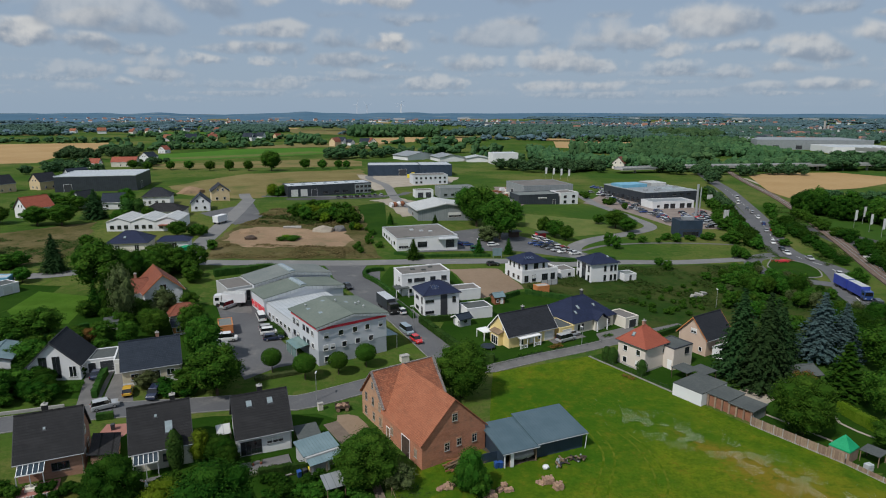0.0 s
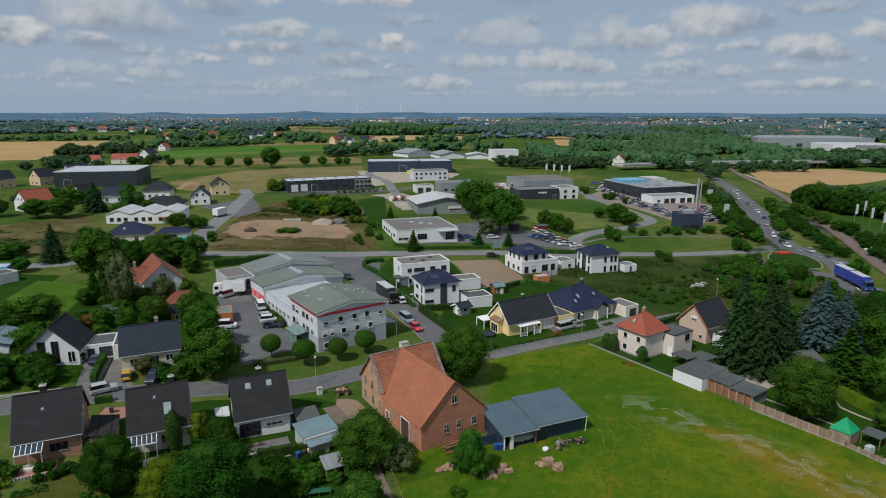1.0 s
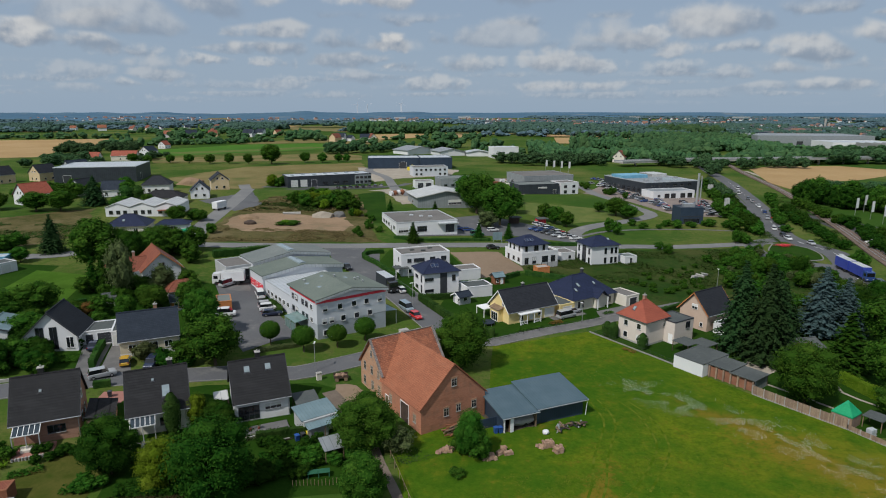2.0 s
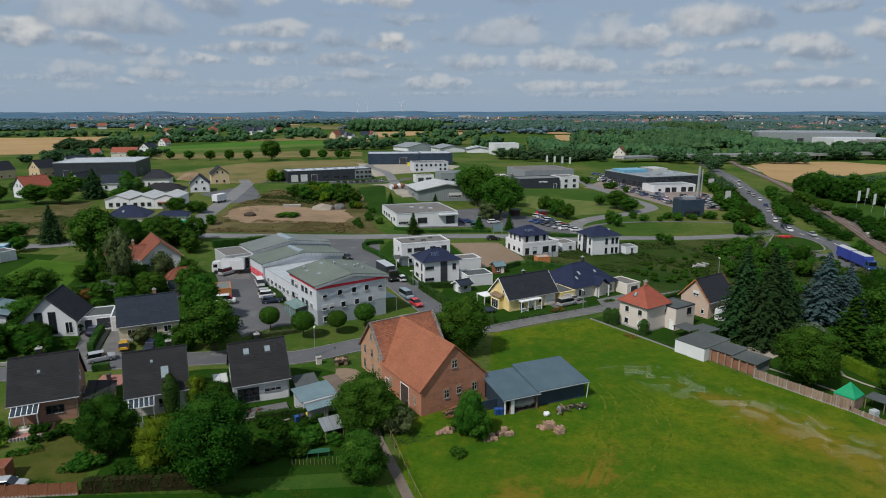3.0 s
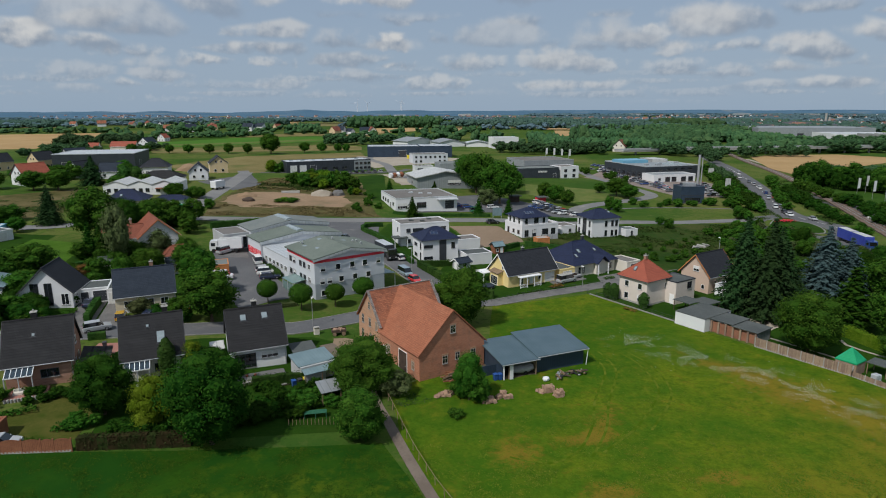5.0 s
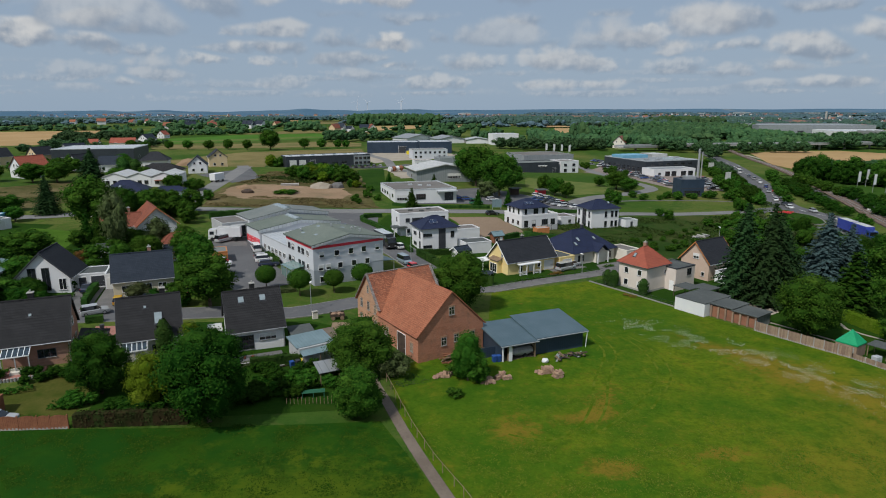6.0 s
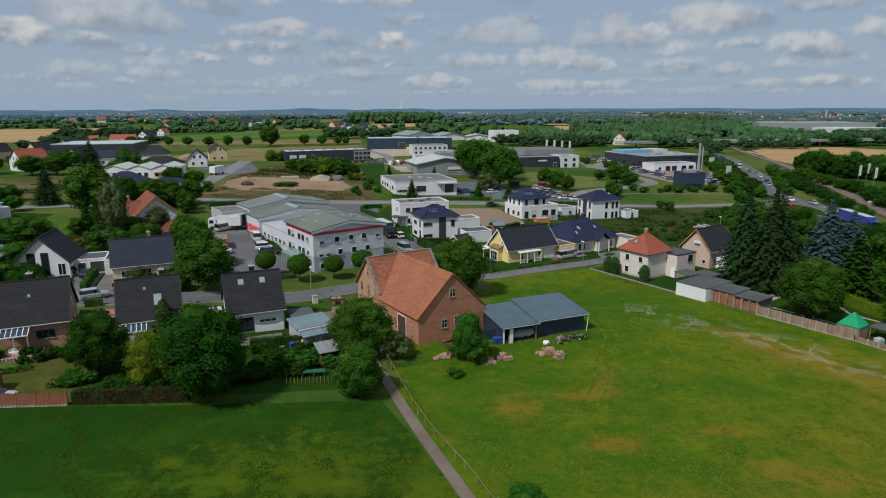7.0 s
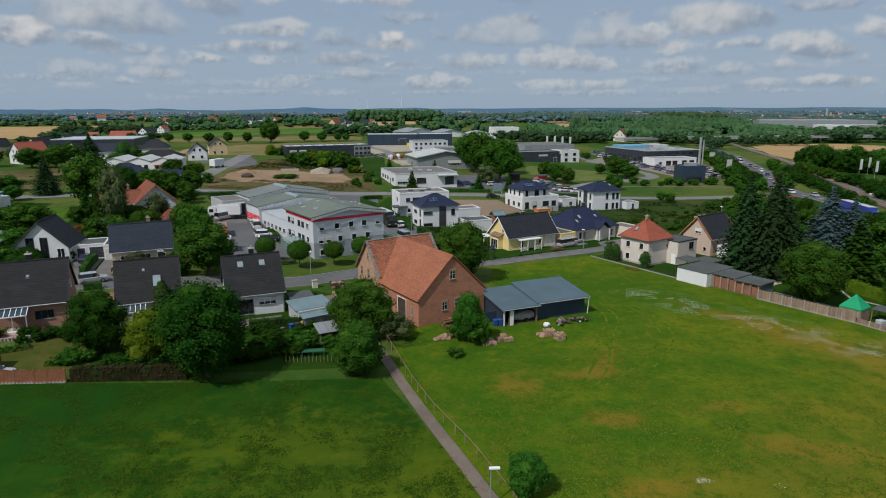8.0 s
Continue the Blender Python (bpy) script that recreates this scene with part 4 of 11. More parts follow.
ISLAND = ((119.0, 224.5), (125.0, 224.0), (128.3, 218), (127.6, 209), (123.5, 200.5), (116.5, 200.0), (112.6, 205), (112.6, 214))
structure("roundabout_island", patch(ISLAND, 0.22, 4.0), LAWN, "raised grass island of the roundabout", "traffic island")
structure("kerb", ribbon(ISLAND + ISLAND[:1], -0.2, 0.2, 0.24, 2.0, 0.4), KERB, "pale concrete kerb round the island")
structure("road_marking", centre_dashes(((117, 165), (122, 181.6), (129, 196), (133.6, 211.5), (131.4, 226), (132, 242), (140.4, 266.6), (158.1, 317.2), (183.5, 403.2), (190.9, 431.9)), 4, 5, 0.12), MARK, "white dashed centre line of the main road", "road marking")

# railway: ballast bed, two rails
RAIL = ((130, 150), (143, 197), (167, 267), (202.1, 379.2), (229.9, 494), (267.5, 633))
structure("railway_bed", ribbon(RAIL, -2.6, 2.6, 0.45, 4.0, 0.6), BALLAST, "brown ballast bed of the single-track railway", "railway")
for _o in (-0.75, 0.75):
    structure("rail", ribbon(RAIL, _o - 0.06, _o + 0.06, 0.62, 4.0, 0.17), STEEL, "steel rail on the railway bed", "rail")

# ---- houses ----
CACHE = {}


def side_pose(side, u, z, hx, hy):
    """The pose of something on a wall of a block of half sizes hx and hy: x along the wall, y into it."""
    if side == "S":
        return pose(u, -hy, z)
    if side == "N":
        return pose(-u, hy, z, 0, 0, 180)
    if side == "E":
        return pose(hx, u, z, 0, 0, 90)
    return pose(-hx, -u, z, 0, 0, -90)


def window_meshes(w, h, frame_mat):
    key = ("window", w, h, frame_mat.name)
    if key not in CACHE:
        t, f = 0.07, Shape()
        f.box(-w / 2, -0.05, 0, w / 2, 0.05, t).box(-w / 2, -0.05, h - t, w / 2, 0.05, h)
        f.box(-w / 2, -0.05, t, -w / 2 + t, 0.05, h - t).box(w / 2 - t, -0.05, t, w / 2, 0.05, h - t)
        n = max(1, round(w / 0.8))
        for i in range(1, n):
            x = -w / 2 + w * i / n
            f.box(x - 0.03, -0.04, t, x + 0.03, 0.05, h - t)
        g = Shape().box(-w / 2 + t, -0.012, t, w / 2 - t, 0.04, h - t)
        s = Shape().chamfer(-w / 2 - 0.06, -0.13, -0.06, w / 2 + 0.06, 0.05, 0.0, 0.015)
        b = Shape().box(-w / 2 + 0.05, -0.035, h * 0.45, w / 2 - 0.05, -0.015, h - t)
        CACHE[key] = (f.mesh("window_frame", frame_mat), g.mesh("pane", GLASS), s.mesh("sill", KERB), b.mesh("blind", BLIND))
    return CACHE[key]


def put_window(parent, m, w, h, frame_mat=None, blind=False, sill=True):
    frame_me, pane_me, sill_me, blind_me = window_meshes(w, h, frame_mat or FRAME_WHITE)
    win = part("window", frame_me, None, parent, "", m)
    part("pane", pane_me, None, win)
    if sill:
        part("sill", sill_me, None, win)
    if blind:
        part("roller_blind", blind_me, None, win)
    return win


def put_door(parent, m, w, h, mat, name="door"):
    key = (name, w, h, mat.name)
    if key not in CACHE:
        f = Shape().box(-w / 2 - 0.08, -0.06, 0, -w / 2, 0.06, h + 0.08).box(w / 2, -0.06, 0, w / 2 + 0.08, 0.06, h + 0.08).box(-w / 2, -0.06, h, w / 2, 0.06, h + 0.08)
        d = Shape()
        rows = 4 if w > 1.8 else 2
        for i in range(rows):
            d.box(-w / 2, -0.02, h * i / rows + 0.012, w / 2, 0.03, h * (i + 1) / rows - 0.012)
        d.box(-w / 2, 0.0, 0, w / 2, 0.04, h)
        k = Shape().box(w * 0.32, -0.07, 1.0, w * 0.42, -0.02, 1.06)
        CACHE[key] = (f.mesh("door_frame", FRAME_WHITE), d.mesh("leaf", mat), k.mesh("handle", STEEL))
    f, d, k = CACHE[key]
    ob = part(name, f, None, parent, "", m)
    part("door_leaf", d, None, ob)
    part("handle", k, None, ob)
    return ob


def put_openings(house, hx, hy, openings):
    """(side, place along the wall, height of the sill, width, height, kind)"""
    for side, u, z, w, h, *kind in openings:
        kind = kind[0] if kind else ""
        m = side_pose(side, u, z, hx, hy)
        if kind == "door":
            put_door(house, m, w, h, FRAME_WHITE)
        elif kind == "dark_door":
            put_door(house, m, w, h, FRAME_DARK)
        elif kind == "wood_door":
            put_door(house, m, w, h, WOOD_DARK)
        elif kind == "garage":
            put_door(house, m, w, h, BLIND, "garage_door")
        elif kind == "dark_garage":
            put_door(house, m, w, h, FRAME_DARK, "garage_door")
        else:
            put_window(house, m, w, h, FRAME_DARK if "dark" in kind else FRAME_WHITE, "blind" in kind)


def roof_pose(x, y, eave_y, eave, ridge, side=-1):
    """A pose on a roof slope: x along the ridge, local y up the slope, z out of it. y: distance from the ridge."""
    slope = math.atan2(ridge - eave, eave_y)
    z = ridge - (ridge - eave) * y / eave_y
    return pose(x, side * y, z, 0, 0, 0 if side < 0 else 180) @ pose(0, 0, 0, math.degrees(slope))


def put_skylight(roof, m, w=0.95, h=1.25):
    f = Shape().box(-w / 2, -h / 2, 0, w / 2, h / 2, 0.12).box(-w / 2 - 0.1, -h / 2 - 0.12, 0, w / 2 + 0.1, -h / 2, 0.04)
    win = part("skylight", f, FRAME_DARK, roof, "", m)
    part("pane", Shape().box(-w / 2 + 0.07, -h / 2 + 0.07, 0.10, w / 2 - 0.07, h / 2 - 0.07, 0.135), GLASS_PALE, win)


def put_solar(roof, m, cols, rows, w=1.0, h=1.65):
    frame_me = Shape().box(-w / 2 + 0.01, -h / 2 + 0.01, 0.06, w / 2 - 0.01, h / 2 - 0.01, 0.10).mesh("solar_panel", STEEL)
    cell = Shape().box(-w / 2 + 0.04, -h / 2 + 0.04, 0.09, w / 2 - 0.04, h / 2 - 0.04, 0.108).mesh("solar_cells", SOLAR)
    for i in range(cols):
        for j in range(rows):
            p = part("solar_panel", frame_me, None, roof, "", m @ pose((i - (cols - 1) / 2) * w, (j - (rows - 1) / 2) * h, 0))
            part("solar_cells", cell, None, p)


def put_chimney(roof, x, y, z0, z1, mat=None, w=0.6):
    c = Shape().box(x - w / 2, y - w / 2, z0, x + w / 2, y + w / 2, z1)
    ch = part("chimney", c, mat or HOUSE_BRICK, roof)
    part("chimney_cap", Shape().chamfer(x - w / 2 - 0.08, y - w / 2 - 0.08, z1, x + w / 2 + 0.08, y + w / 2 + 0.08, z1 + 0.12), CONCRETE, ch)
    part("chimney_pot", Shape().tube((x, y, z1 + 0.12), (x, y, z1 + 0.45), 0.13, 0.11, 8), CONCRETE, ch)


def gable_house(name, x, y, rz, length, width, eave, ridge, wall, roof_mat, label, openings=(), over=0.45, verge=0.3, base=None, gutter=True, category="house", foot=1.2, gable_mat=None, grow=1.0):
    """A house with a gable roof; the ridge runs along its own x."""
    h = thing(name, x, y, rz, label, category, grow=grow)
    hx, hy = length / 2, width / 2
    k = (ridge - eave) / (hy + over)                # roof line reaches eave height at the eave's outer edge
    wall_top = eave + over * k - 0.12
    walls = Shape()
    prof = [(-hy, -foot), (hy, -foot), (hy, wall_top), (0, ridge - 0.14), (-hy, wall_top)]
    n = len(prof)
    walls.add([(-hx, a, z) for a, z in prof] + [(hx, a, z) for a, z in prof], [tuple(range(n))[::-1], tuple(range(n, 2 * n))] + [(i, (i + 1) % n, n + (i + 1) % n, n + i) for i in range(n)])
    part("wall", walls, wall, h)
    if base:
        part("plinth", Shape().box(-hx - 0.03, -hy - 0.03, -foot, hx + 0.03, hy + 0.03, 0.5), base, h)
    ex, ey = hx + verge, hy + over
    r = Shape()
    t = 0.2
    r.slab([(-ex, -ey, eave), (ex, -ey, eave), (ex, 0, ridge), (-ex, 0, ridge)], t)
    r.slab([(ex, ey, eave), (-ex, ey, eave), (-ex, 0, ridge), (ex, 0, ridge)], t)
    roof = part("roof", r, roof_mat, h)
    cap = Shape()
    seg = max(2, int(2 * ex / 0.9))
    for i in range(seg):
        a = -ex + 2 * ex * i / seg
        cap.tube((a, 0, ridge - 0.02), (a + 2 * ex / seg * 0.97, 0, ridge + 0.01), 0.13, 0.15, 8)
    part("ridge_tile", cap, roof_mat, roof)
    for sx in (-1, 1):
        b = Shape()
        for sy in (-1, 1):
            q = [(sx * ex, sy * ey, eave - 0.02), (sx * ex, 0, ridge - 0.02)]
            b.add([(q[0][0] + sx * 0.03, q[0][1], q[0][2] + 0.05), (q[1][0] + sx * 0.03, 0, q[1][2] + 0.06), (q[1][0] + sx * 0.03, 0, q[1][2] - 0.26), (q[0][0] + sx * 0.03, q[0][1], q[0][2] - 0.26),
                   (q[0][0] - sx * 0.02, q[0][1], q[0][2] + 0.05), (q[1][0] - sx * 0.02, 0, q[1][2] + 0.06), (q[1][0] - sx * 0.02, 0, q[1][2] - 0.26), (q[0][0] - sx * 0.02, q[0][1], q[0][2] - 0.26)],
                  [(0, 1, 2, 3), (7, 6, 5, 4), (0, 4, 5, 1), (3, 2, 6, 7), (0, 3, 7, 4), (1, 5, 6, 2)])
        part("verge_board", b, gable_mat or FRAME_DARK, roof)
    if gutter:
        for sy in (-1, 1):
            part("gutter", Shape().tube((-ex, sy * (ey + 0.06), eave - 0.1), (ex, sy * (ey + 0.06), eave - 0.1), 0.075, None, 6), STEEL, roof)
            part("downpipe", Shape().tube((hx - 0.15, sy * (hy + 0.05), eave - 0.15), (hx - 0.15, sy * (hy + 0.05), -foot), 0.05, None, 6), STEEL, h)
    put_openings(h, hx, hy, openings)
    return h, roof


def hip_house(name, x, y, rz, length, width, eave, ridge, ridge_len, wall, roof_mat, label, openings=(), over=0.5, base=None, foot=1.2, category="house", grow=1.0):
    h = thing(name, x, y, rz, label, category, grow=grow)
    hx, hy = length / 2, width / 2
    part("wall", Shape().box(-hx, -hy, -foot, hx, hy, eave + 0.05), wall, h)
    if base:
        part("plinth", Shape().box(-hx - 0.03, -hy - 0.03, -foot, hx + 0.03, hy + 0.03, 0.4), base, h)
    ex, ey, rl = hx + over, hy + over, ridge_len / 2
    part("soffit", Shape().box(-ex + 0.05, -ey + 0.05, eave - 0.16, ex - 0.05, ey - 0.05, eave - 0.02), FRAME_WHITE, h)
    r = Shape()
    r.slab([(-ex, -ey, eave), (ex, -ey, eave), (rl, 0, ridge), (-rl, 0, ridge)], 0.14)
    r.slab([(ex, ey, eave), (-ex, ey, eave), (-rl, 0, ridge), (rl, 0, ridge)], 0.14)
    r.slab([(ex, -ey, eave), (ex, ey, eave), (rl, 0, ridge)], 0.14)
    r.slab([(-ex, ey, eave), (-ex, -ey, eave), (-rl, 0, ridge)], 0.14)
    roof = part("roof", r, roof_mat, h)
    cap = Shape()
    if rl:
        cap.tube((-rl, 0, ridge), (rl, 0, ridge), 0.12, None, 8)
    for sx in (-1, 1):
        for sy in (-1, 1):
            cap.tube((sx * rl, 0, ridge), (sx * ex, sy * ey, eave), 0.11, None, 6)
    part("ridge_tile", cap, roof_mat, roof)
    g = Shape()
    for a, b in (((-ex, -ey), (ex, -ey)), ((ex, -ey), (ex, ey)), ((ex, ey), (-ex, ey)), ((-ex, ey), (-ex, -ey))):
        g.tube((*a, eave - 0.06), (*b, eave - 0.06), 0.08, None, 6)
    part("gutter", g, FRAME_DARK, roof)
    put_openings(h, hx, hy, openings)
    return h, roof


def flat_house(name, x, y, rz, length, width, high, wall, roof_mat, label, openings=(), parapet=0.25, rim=None, foot=1.2, category="building", grow=1.0):
    """A block with a flat roof behind a low parapet."""
    h = thing(name, x, y, rz, label, category, grow=grow)
    hx, hy = length / 2, width / 2
    part("wall", Shape().box(-hx, -hy, -foot, hx, hy, high - 0.12), wall, h)
    roof = part("roof", Shape().box(-hx + 0.05, -hy + 0.05, high - 0.12, hx - 0.05, hy - 0.05, high), roof_mat, h)
    t = 0.25
    p = Shape()
    for b in ((-hx - 0.04, -hy - 0.04, hx + 0.04, -hy + t), (-hx - 0.04, hy - t, hx + 0.04, hy + 0.04), (-hx - 0.04, -hy + t, -hx + t, hy - t), (hx - t, -hy + t, hx + 0.04, hy - t)):
        p.chamfer(b[0], b[1], high - 0.12, b[2], b[3], high + parapet, 0.03)
    part("parapet", p, rim or wall, roof)
    put_openings(h, hx, hy, openings)
    return h, roof


def row(side, us, z, w, h, kind=""):
    return tuple((side, u, z, w, h, kind) for u in us)


# the three houses above the meadow
for _i, (_x, _y, _label) in enumerate(((-59.3, 82.6, "dark grey steep-roofed brick house with glazed veranda"), (-45.0, 86.6, "dark grey steep-roofed house with large skylight"), (-31.15, 91.95, "dark grey steep-roofed white house with two skylights"))):
    _wall = (HOUSE_BRICK, CREAM, WHITE)[_i]
    _ops = [("S", 1.2, 0.9, 2.3, 1.25, "dark"), ("S", 3.0, -0.9, 1.2, 0.5, ""), ("E", -1.5, 1.0, 1.2, 1.3, ""), ("E", 1.5, 1.0, 1.0, 1.3, ""), ("E", 0, 4.0, 1.2, 1.2, ""), ("W", 0, 4.0, 1.2, 1.2, ""), ("W", 2, 1.0, 1.2, 1.3, ""), ("N", 1.5, 1.0, 1.4, 1.2, ""), ("N", -1.5, 0.1, 1.0, 2.05, "wood_door")]
    if _i == 2:
        _ops[0] = ("S", 1.6, 1.3, 2.6, 1.1, "blind")
        # wide dark window added in place of the loggia's shaded recess
        _ops.append(("S", -2.1, 0.1, 3.2, 2.3, "dark"))
    _h, _r = gable_house("house", _x, _y, 24.5, 8.3, 8.5, 3.2, 8.5, _wall, TILE_GREY, _label, _ops, 0.6, 0.3)
    put_chimney(_r, (-0.6, 2.0, 0.2)[_i], 0.5, 7.6, 9.3, TILE_GREY, 0.75)
    if _i == 0:
        put_skylight(_r, roof_pose(-0.6, 1.75, 4.85, 3.2, 8.5), 0.45, 0.5)
    if _i == 1:
        put_skylight(_r, roof_pose(-0.5, 1.3, 4.85, 3.2, 8.5), 0.45, 0.5)
        put_skylight(_r, roof_pose(1.2, 2.65, 4.85, 3.2, 8.5), 1.15, 1.9)
    if _i == 2:
        put_skylight(_r, roof_pose(-1.75, 1.15, 4.85, 3.2, 8.5), 0.95, 1.1)
        put_skylight(_r, roof_pose(1.5, 1.15, 4.85, 3.2, 8.5), 0.95, 1.1)
    if _i < 2:
        # glazed veranda under the eave
        ver = part("veranda", Shape().box(-3.9, -6.6, 2.25, -0.5, -6.5, 2.4).box(-3.9, -4.8, 2.95, -0.5, -4.7, 3.1), FRAME_WHITE, _h)
        for _k in range(6):
            _vx = -3.85 + _k * 0.66
            part("rafter", Shape().slab([(_vx, -6.6, 2.42), (_vx + 0.08, -6.6, 2.42), (_vx + 0.08, -4.6, 3.12), (_vx, -4.6, 3.12)], 0.1), FRAME_WHITE, ver)
            if _k < 5:
                part("pane", Shape().slab([(_vx + 0.08, -6.58, 2.39), (_vx + 0.66, -6.58, 2.39), (_vx + 0.66, -4.6, 3.08), (_vx + 0.08, -4.6, 3.08)], 0.02), GLASS_DARK, ver)
        for _vx in (-3.85, -2.2, -0.6):
            part("post", Shape().box(_vx - 0.06, -6.6, -1.0, _vx + 0.06, -6.48, 2.3), GREYWALL, ver)

# garage beside the first house, with a sloping tiled roof
_h = thing("garage", -52.6, 84.2, 24.5, "low garage with dark tiled lean-to roof", "garage")
part("wall", Shape().box(-1.7, -3.2, -1.2, 1.7, 3.2, 2.3), HOUSE_BRICK, _h)
part("roof", Shape().slab([(-1.9, -3.5, 3.0), (2.0, -3.5, 2.3), (2.0, 3.4, 2.3), (-1.9, 3.4, 3.0)], 0.15), TILE_GREY, _h)
put_door(_h, side_pose("N", 0, 0, 1.7, 3.2), 2.4, 2.05, FRAME_DARK, "garage_door")

# dark flat carport between the third house and the teal garage
_h = thing("carport", -22.9, 90.3, 24.5, "flat dark carport roof beside the house", "carport")
part("roof", Shape().chamfer(-1.9, -3.4, 2.25, 1.9, 3.4, 2.45), FELT_DARK, _h)
for _x in (-1.7, 1.7):
    for _y in (-3.2, 0, 3.2):
        part("post", Shape().box(_x - 0.06, _y - 0.06, -0.8, _x + 0.06, _y + 0.06, 2.25), WOOD_DARK, _h)

# workshop shed with a pale metal roof
_h = thing("garage", -20.9, 86.9, 35.0, "grey garage with pale teal metal roof", "garage")
part("wall", Shape().box(-2.7, -2.4, -0.8, 2.7, 1.9, 2.35), GREYWALL, _h)
part("roof", Shape().slab([(-3.0, -2.0, 2.45), (3.0, -2.0, 2.45), (3.0, 2.3, 2.95), (-3.0, 2.3, 2.95)], 0.12), METAL_TEAL, _h)
_p = part("lean_to_roof", Shape().slab([(-2.7, -3.9, 1.75), (2.9, -3.9, 1.75), (2.9, -2.4, 2.1), (-2.7, -2.4, 2.1)], 0.08), METAL_TEAL, _h)
for _x in (-2.6, 0, 2.8):
    part("post", Shape().box(_x - 0.05, -3.85, -0.8, _x + 0.05, -3.75, 1.75), WOOD, _p)
part("rear_wall", Shape().box(-2.7, -3.6, -0.8, 0.6, -3.5, 1.5), GREYWALL, _h)

# second row: black-roofed house, gable to the street
gable_house("house", -75.6, 110.9, 103, 8.0, 9.0, 2.6, 7.6, WHITE, TILE_BLACK, "white house with steep black roof and tall glazed gable",
            (("W", 0.55, 0.3, 1.3, 4.3, "dark"), ("W", 3.2, 0.3, 1.3, 2.2, ""), ("W", -1.75, 0.3, 1.4, 4.3, "dark"), ("S", 0, 0.8, 1.4, 1.3, "")), 0.5, 0.5)
flat_house("garage", -69.6, 114.2, 22, 5.6, 6.0, 2.6, WHITE, FELT_DARK, "white flat-roofed garage with dark door", (("S", 1.2, 0.0, 2.4, 2.1, "dark_garage"), ("S", -1.4, 0.0, 1.3, 2.0, "dark_door")), 0.12)
flat_house("garage", -65.4, 114.4, 22, 2.8, 6.5, 2.8, WHITE, FELT_DARK, "narrow white garage beside the beige house", (("S", 0, 0.0, 2.3, 2.1, "garage"),), 0.12)
_h, _r = gable_house("house", -58.5, 112.0, 25.0, 10.2, 7.6, 3.0, 7.5, BEIGE, TILE_SLATE, "beige house with slate-blue tiled roof",
            (("S", -3, 0.9, 1.4, 1.3, ""), ("S", 0.5, 0.2, 1.8, 2.1, ""), ("S", 3.2, 0.9, 1.4, 1.3, ""), ("E", 0, 0.9, 1.4, 1.3, ""), ("E", 0, 4.2, 1.2, 1.2, ""), ("W", 0, 4.2, 1.2, 1.2, "")), 0.35, 0.3, WHITE)
put_chimney(_r, 1.4, 0.5, 6.6, 8.3)

# red-brown tiled house among trees
gable_house("house", -76.3, 154.0, 125, 11.5, 9.0, 3.4, 7.9, WHITE, TILE_BROWN, "white house with red-brown tiled roof among trees",
            (("W", -2, 0.9, 1.4, 1.3, ""), ("W", 2, 0.9, 1.4, 1.3, ""), ("W", 0, 3.9, 1.6, 1.3, "")), 0.6, 0.8, gable_mat=WOOD_ORANGE)
_h, _r = gable_house("house", -82.5, 150.0, 30, 9, 6.5, 3.0, 6.0, WHITE, TILE_BROWN, "low house wing with red-brown tiled roof", (("S", 0, 0.9, 1.2, 1.2, ""),), 0.4, 0.3)
put_chimney(_r, 2.0, 0.3, 5.6, 7.2)
hip_house("summer_house", -63.8, 139.5, 30, 6.5, 5.0, 2.6, 4.6, 2.5, WHITE, TILE_BROWN, "small white garden house with red hipped roof", (("S", -1.5, 0.9, 1.0, 1.0, ""), ("S", 1.2, 0.0, 0.9, 2.0, "door")))
gable_house("garden_pavilion", -61.8, 133.0, 30, 3.6, 3.4, 2.2, 3.4, WOOD_ORANGE, TILE_SLATE, "half-timbered garden pavilion with slate roof", (("S", -0.9, 0.8, 0.8, 1.0, ""), ("S", 0.0, 0.8, 0.8, 1.0, ""), ("S", 0.9, 0.8, 0.8, 1.0, "")), 0.4, 0.4, WHITE, category="pavilion")
flat_house("shed", -52.3, 134.8, 22, 3.2, 5.6, 2.4, WOOD_ORANGE, FELT, "orange wooden shed with grey flat roof", (), 0.05, category="shed")
flat_house("shed", -117.8, 151.0, -25, 5.0, 9.5, 2.6, WHITE, FELT_DARK, "white prefabricated garages with flat roof", (("E", -2, 0.1, 2.4, 2.0, "garage"), ("E", 2, 0.1, 2.4, 2.0, "garage")), 0.1, category="garage")
flat_house("garage", -88.5, 103.5, 15, 5.4, 6.0, 2.6, WHITE, METAL_PALE, "pale flat-roofed garage behind the hedge", (("S", 0, 0, 2.4, 2.0, "garage"),), 0.1, category="garage")
gable_house("shed", -77.5, 132.5, 25, 2.6, 2.4, 2.0, 2.8, WHITE, FELT_DARK, "white garden shed with small window", (("S", -0.5, 0, 0.8, 1.8, "door"), ("S", 0.6, 0.9, 0.7, 0.7, "")), 0.25, 0.25, category="shed", gutter=False)


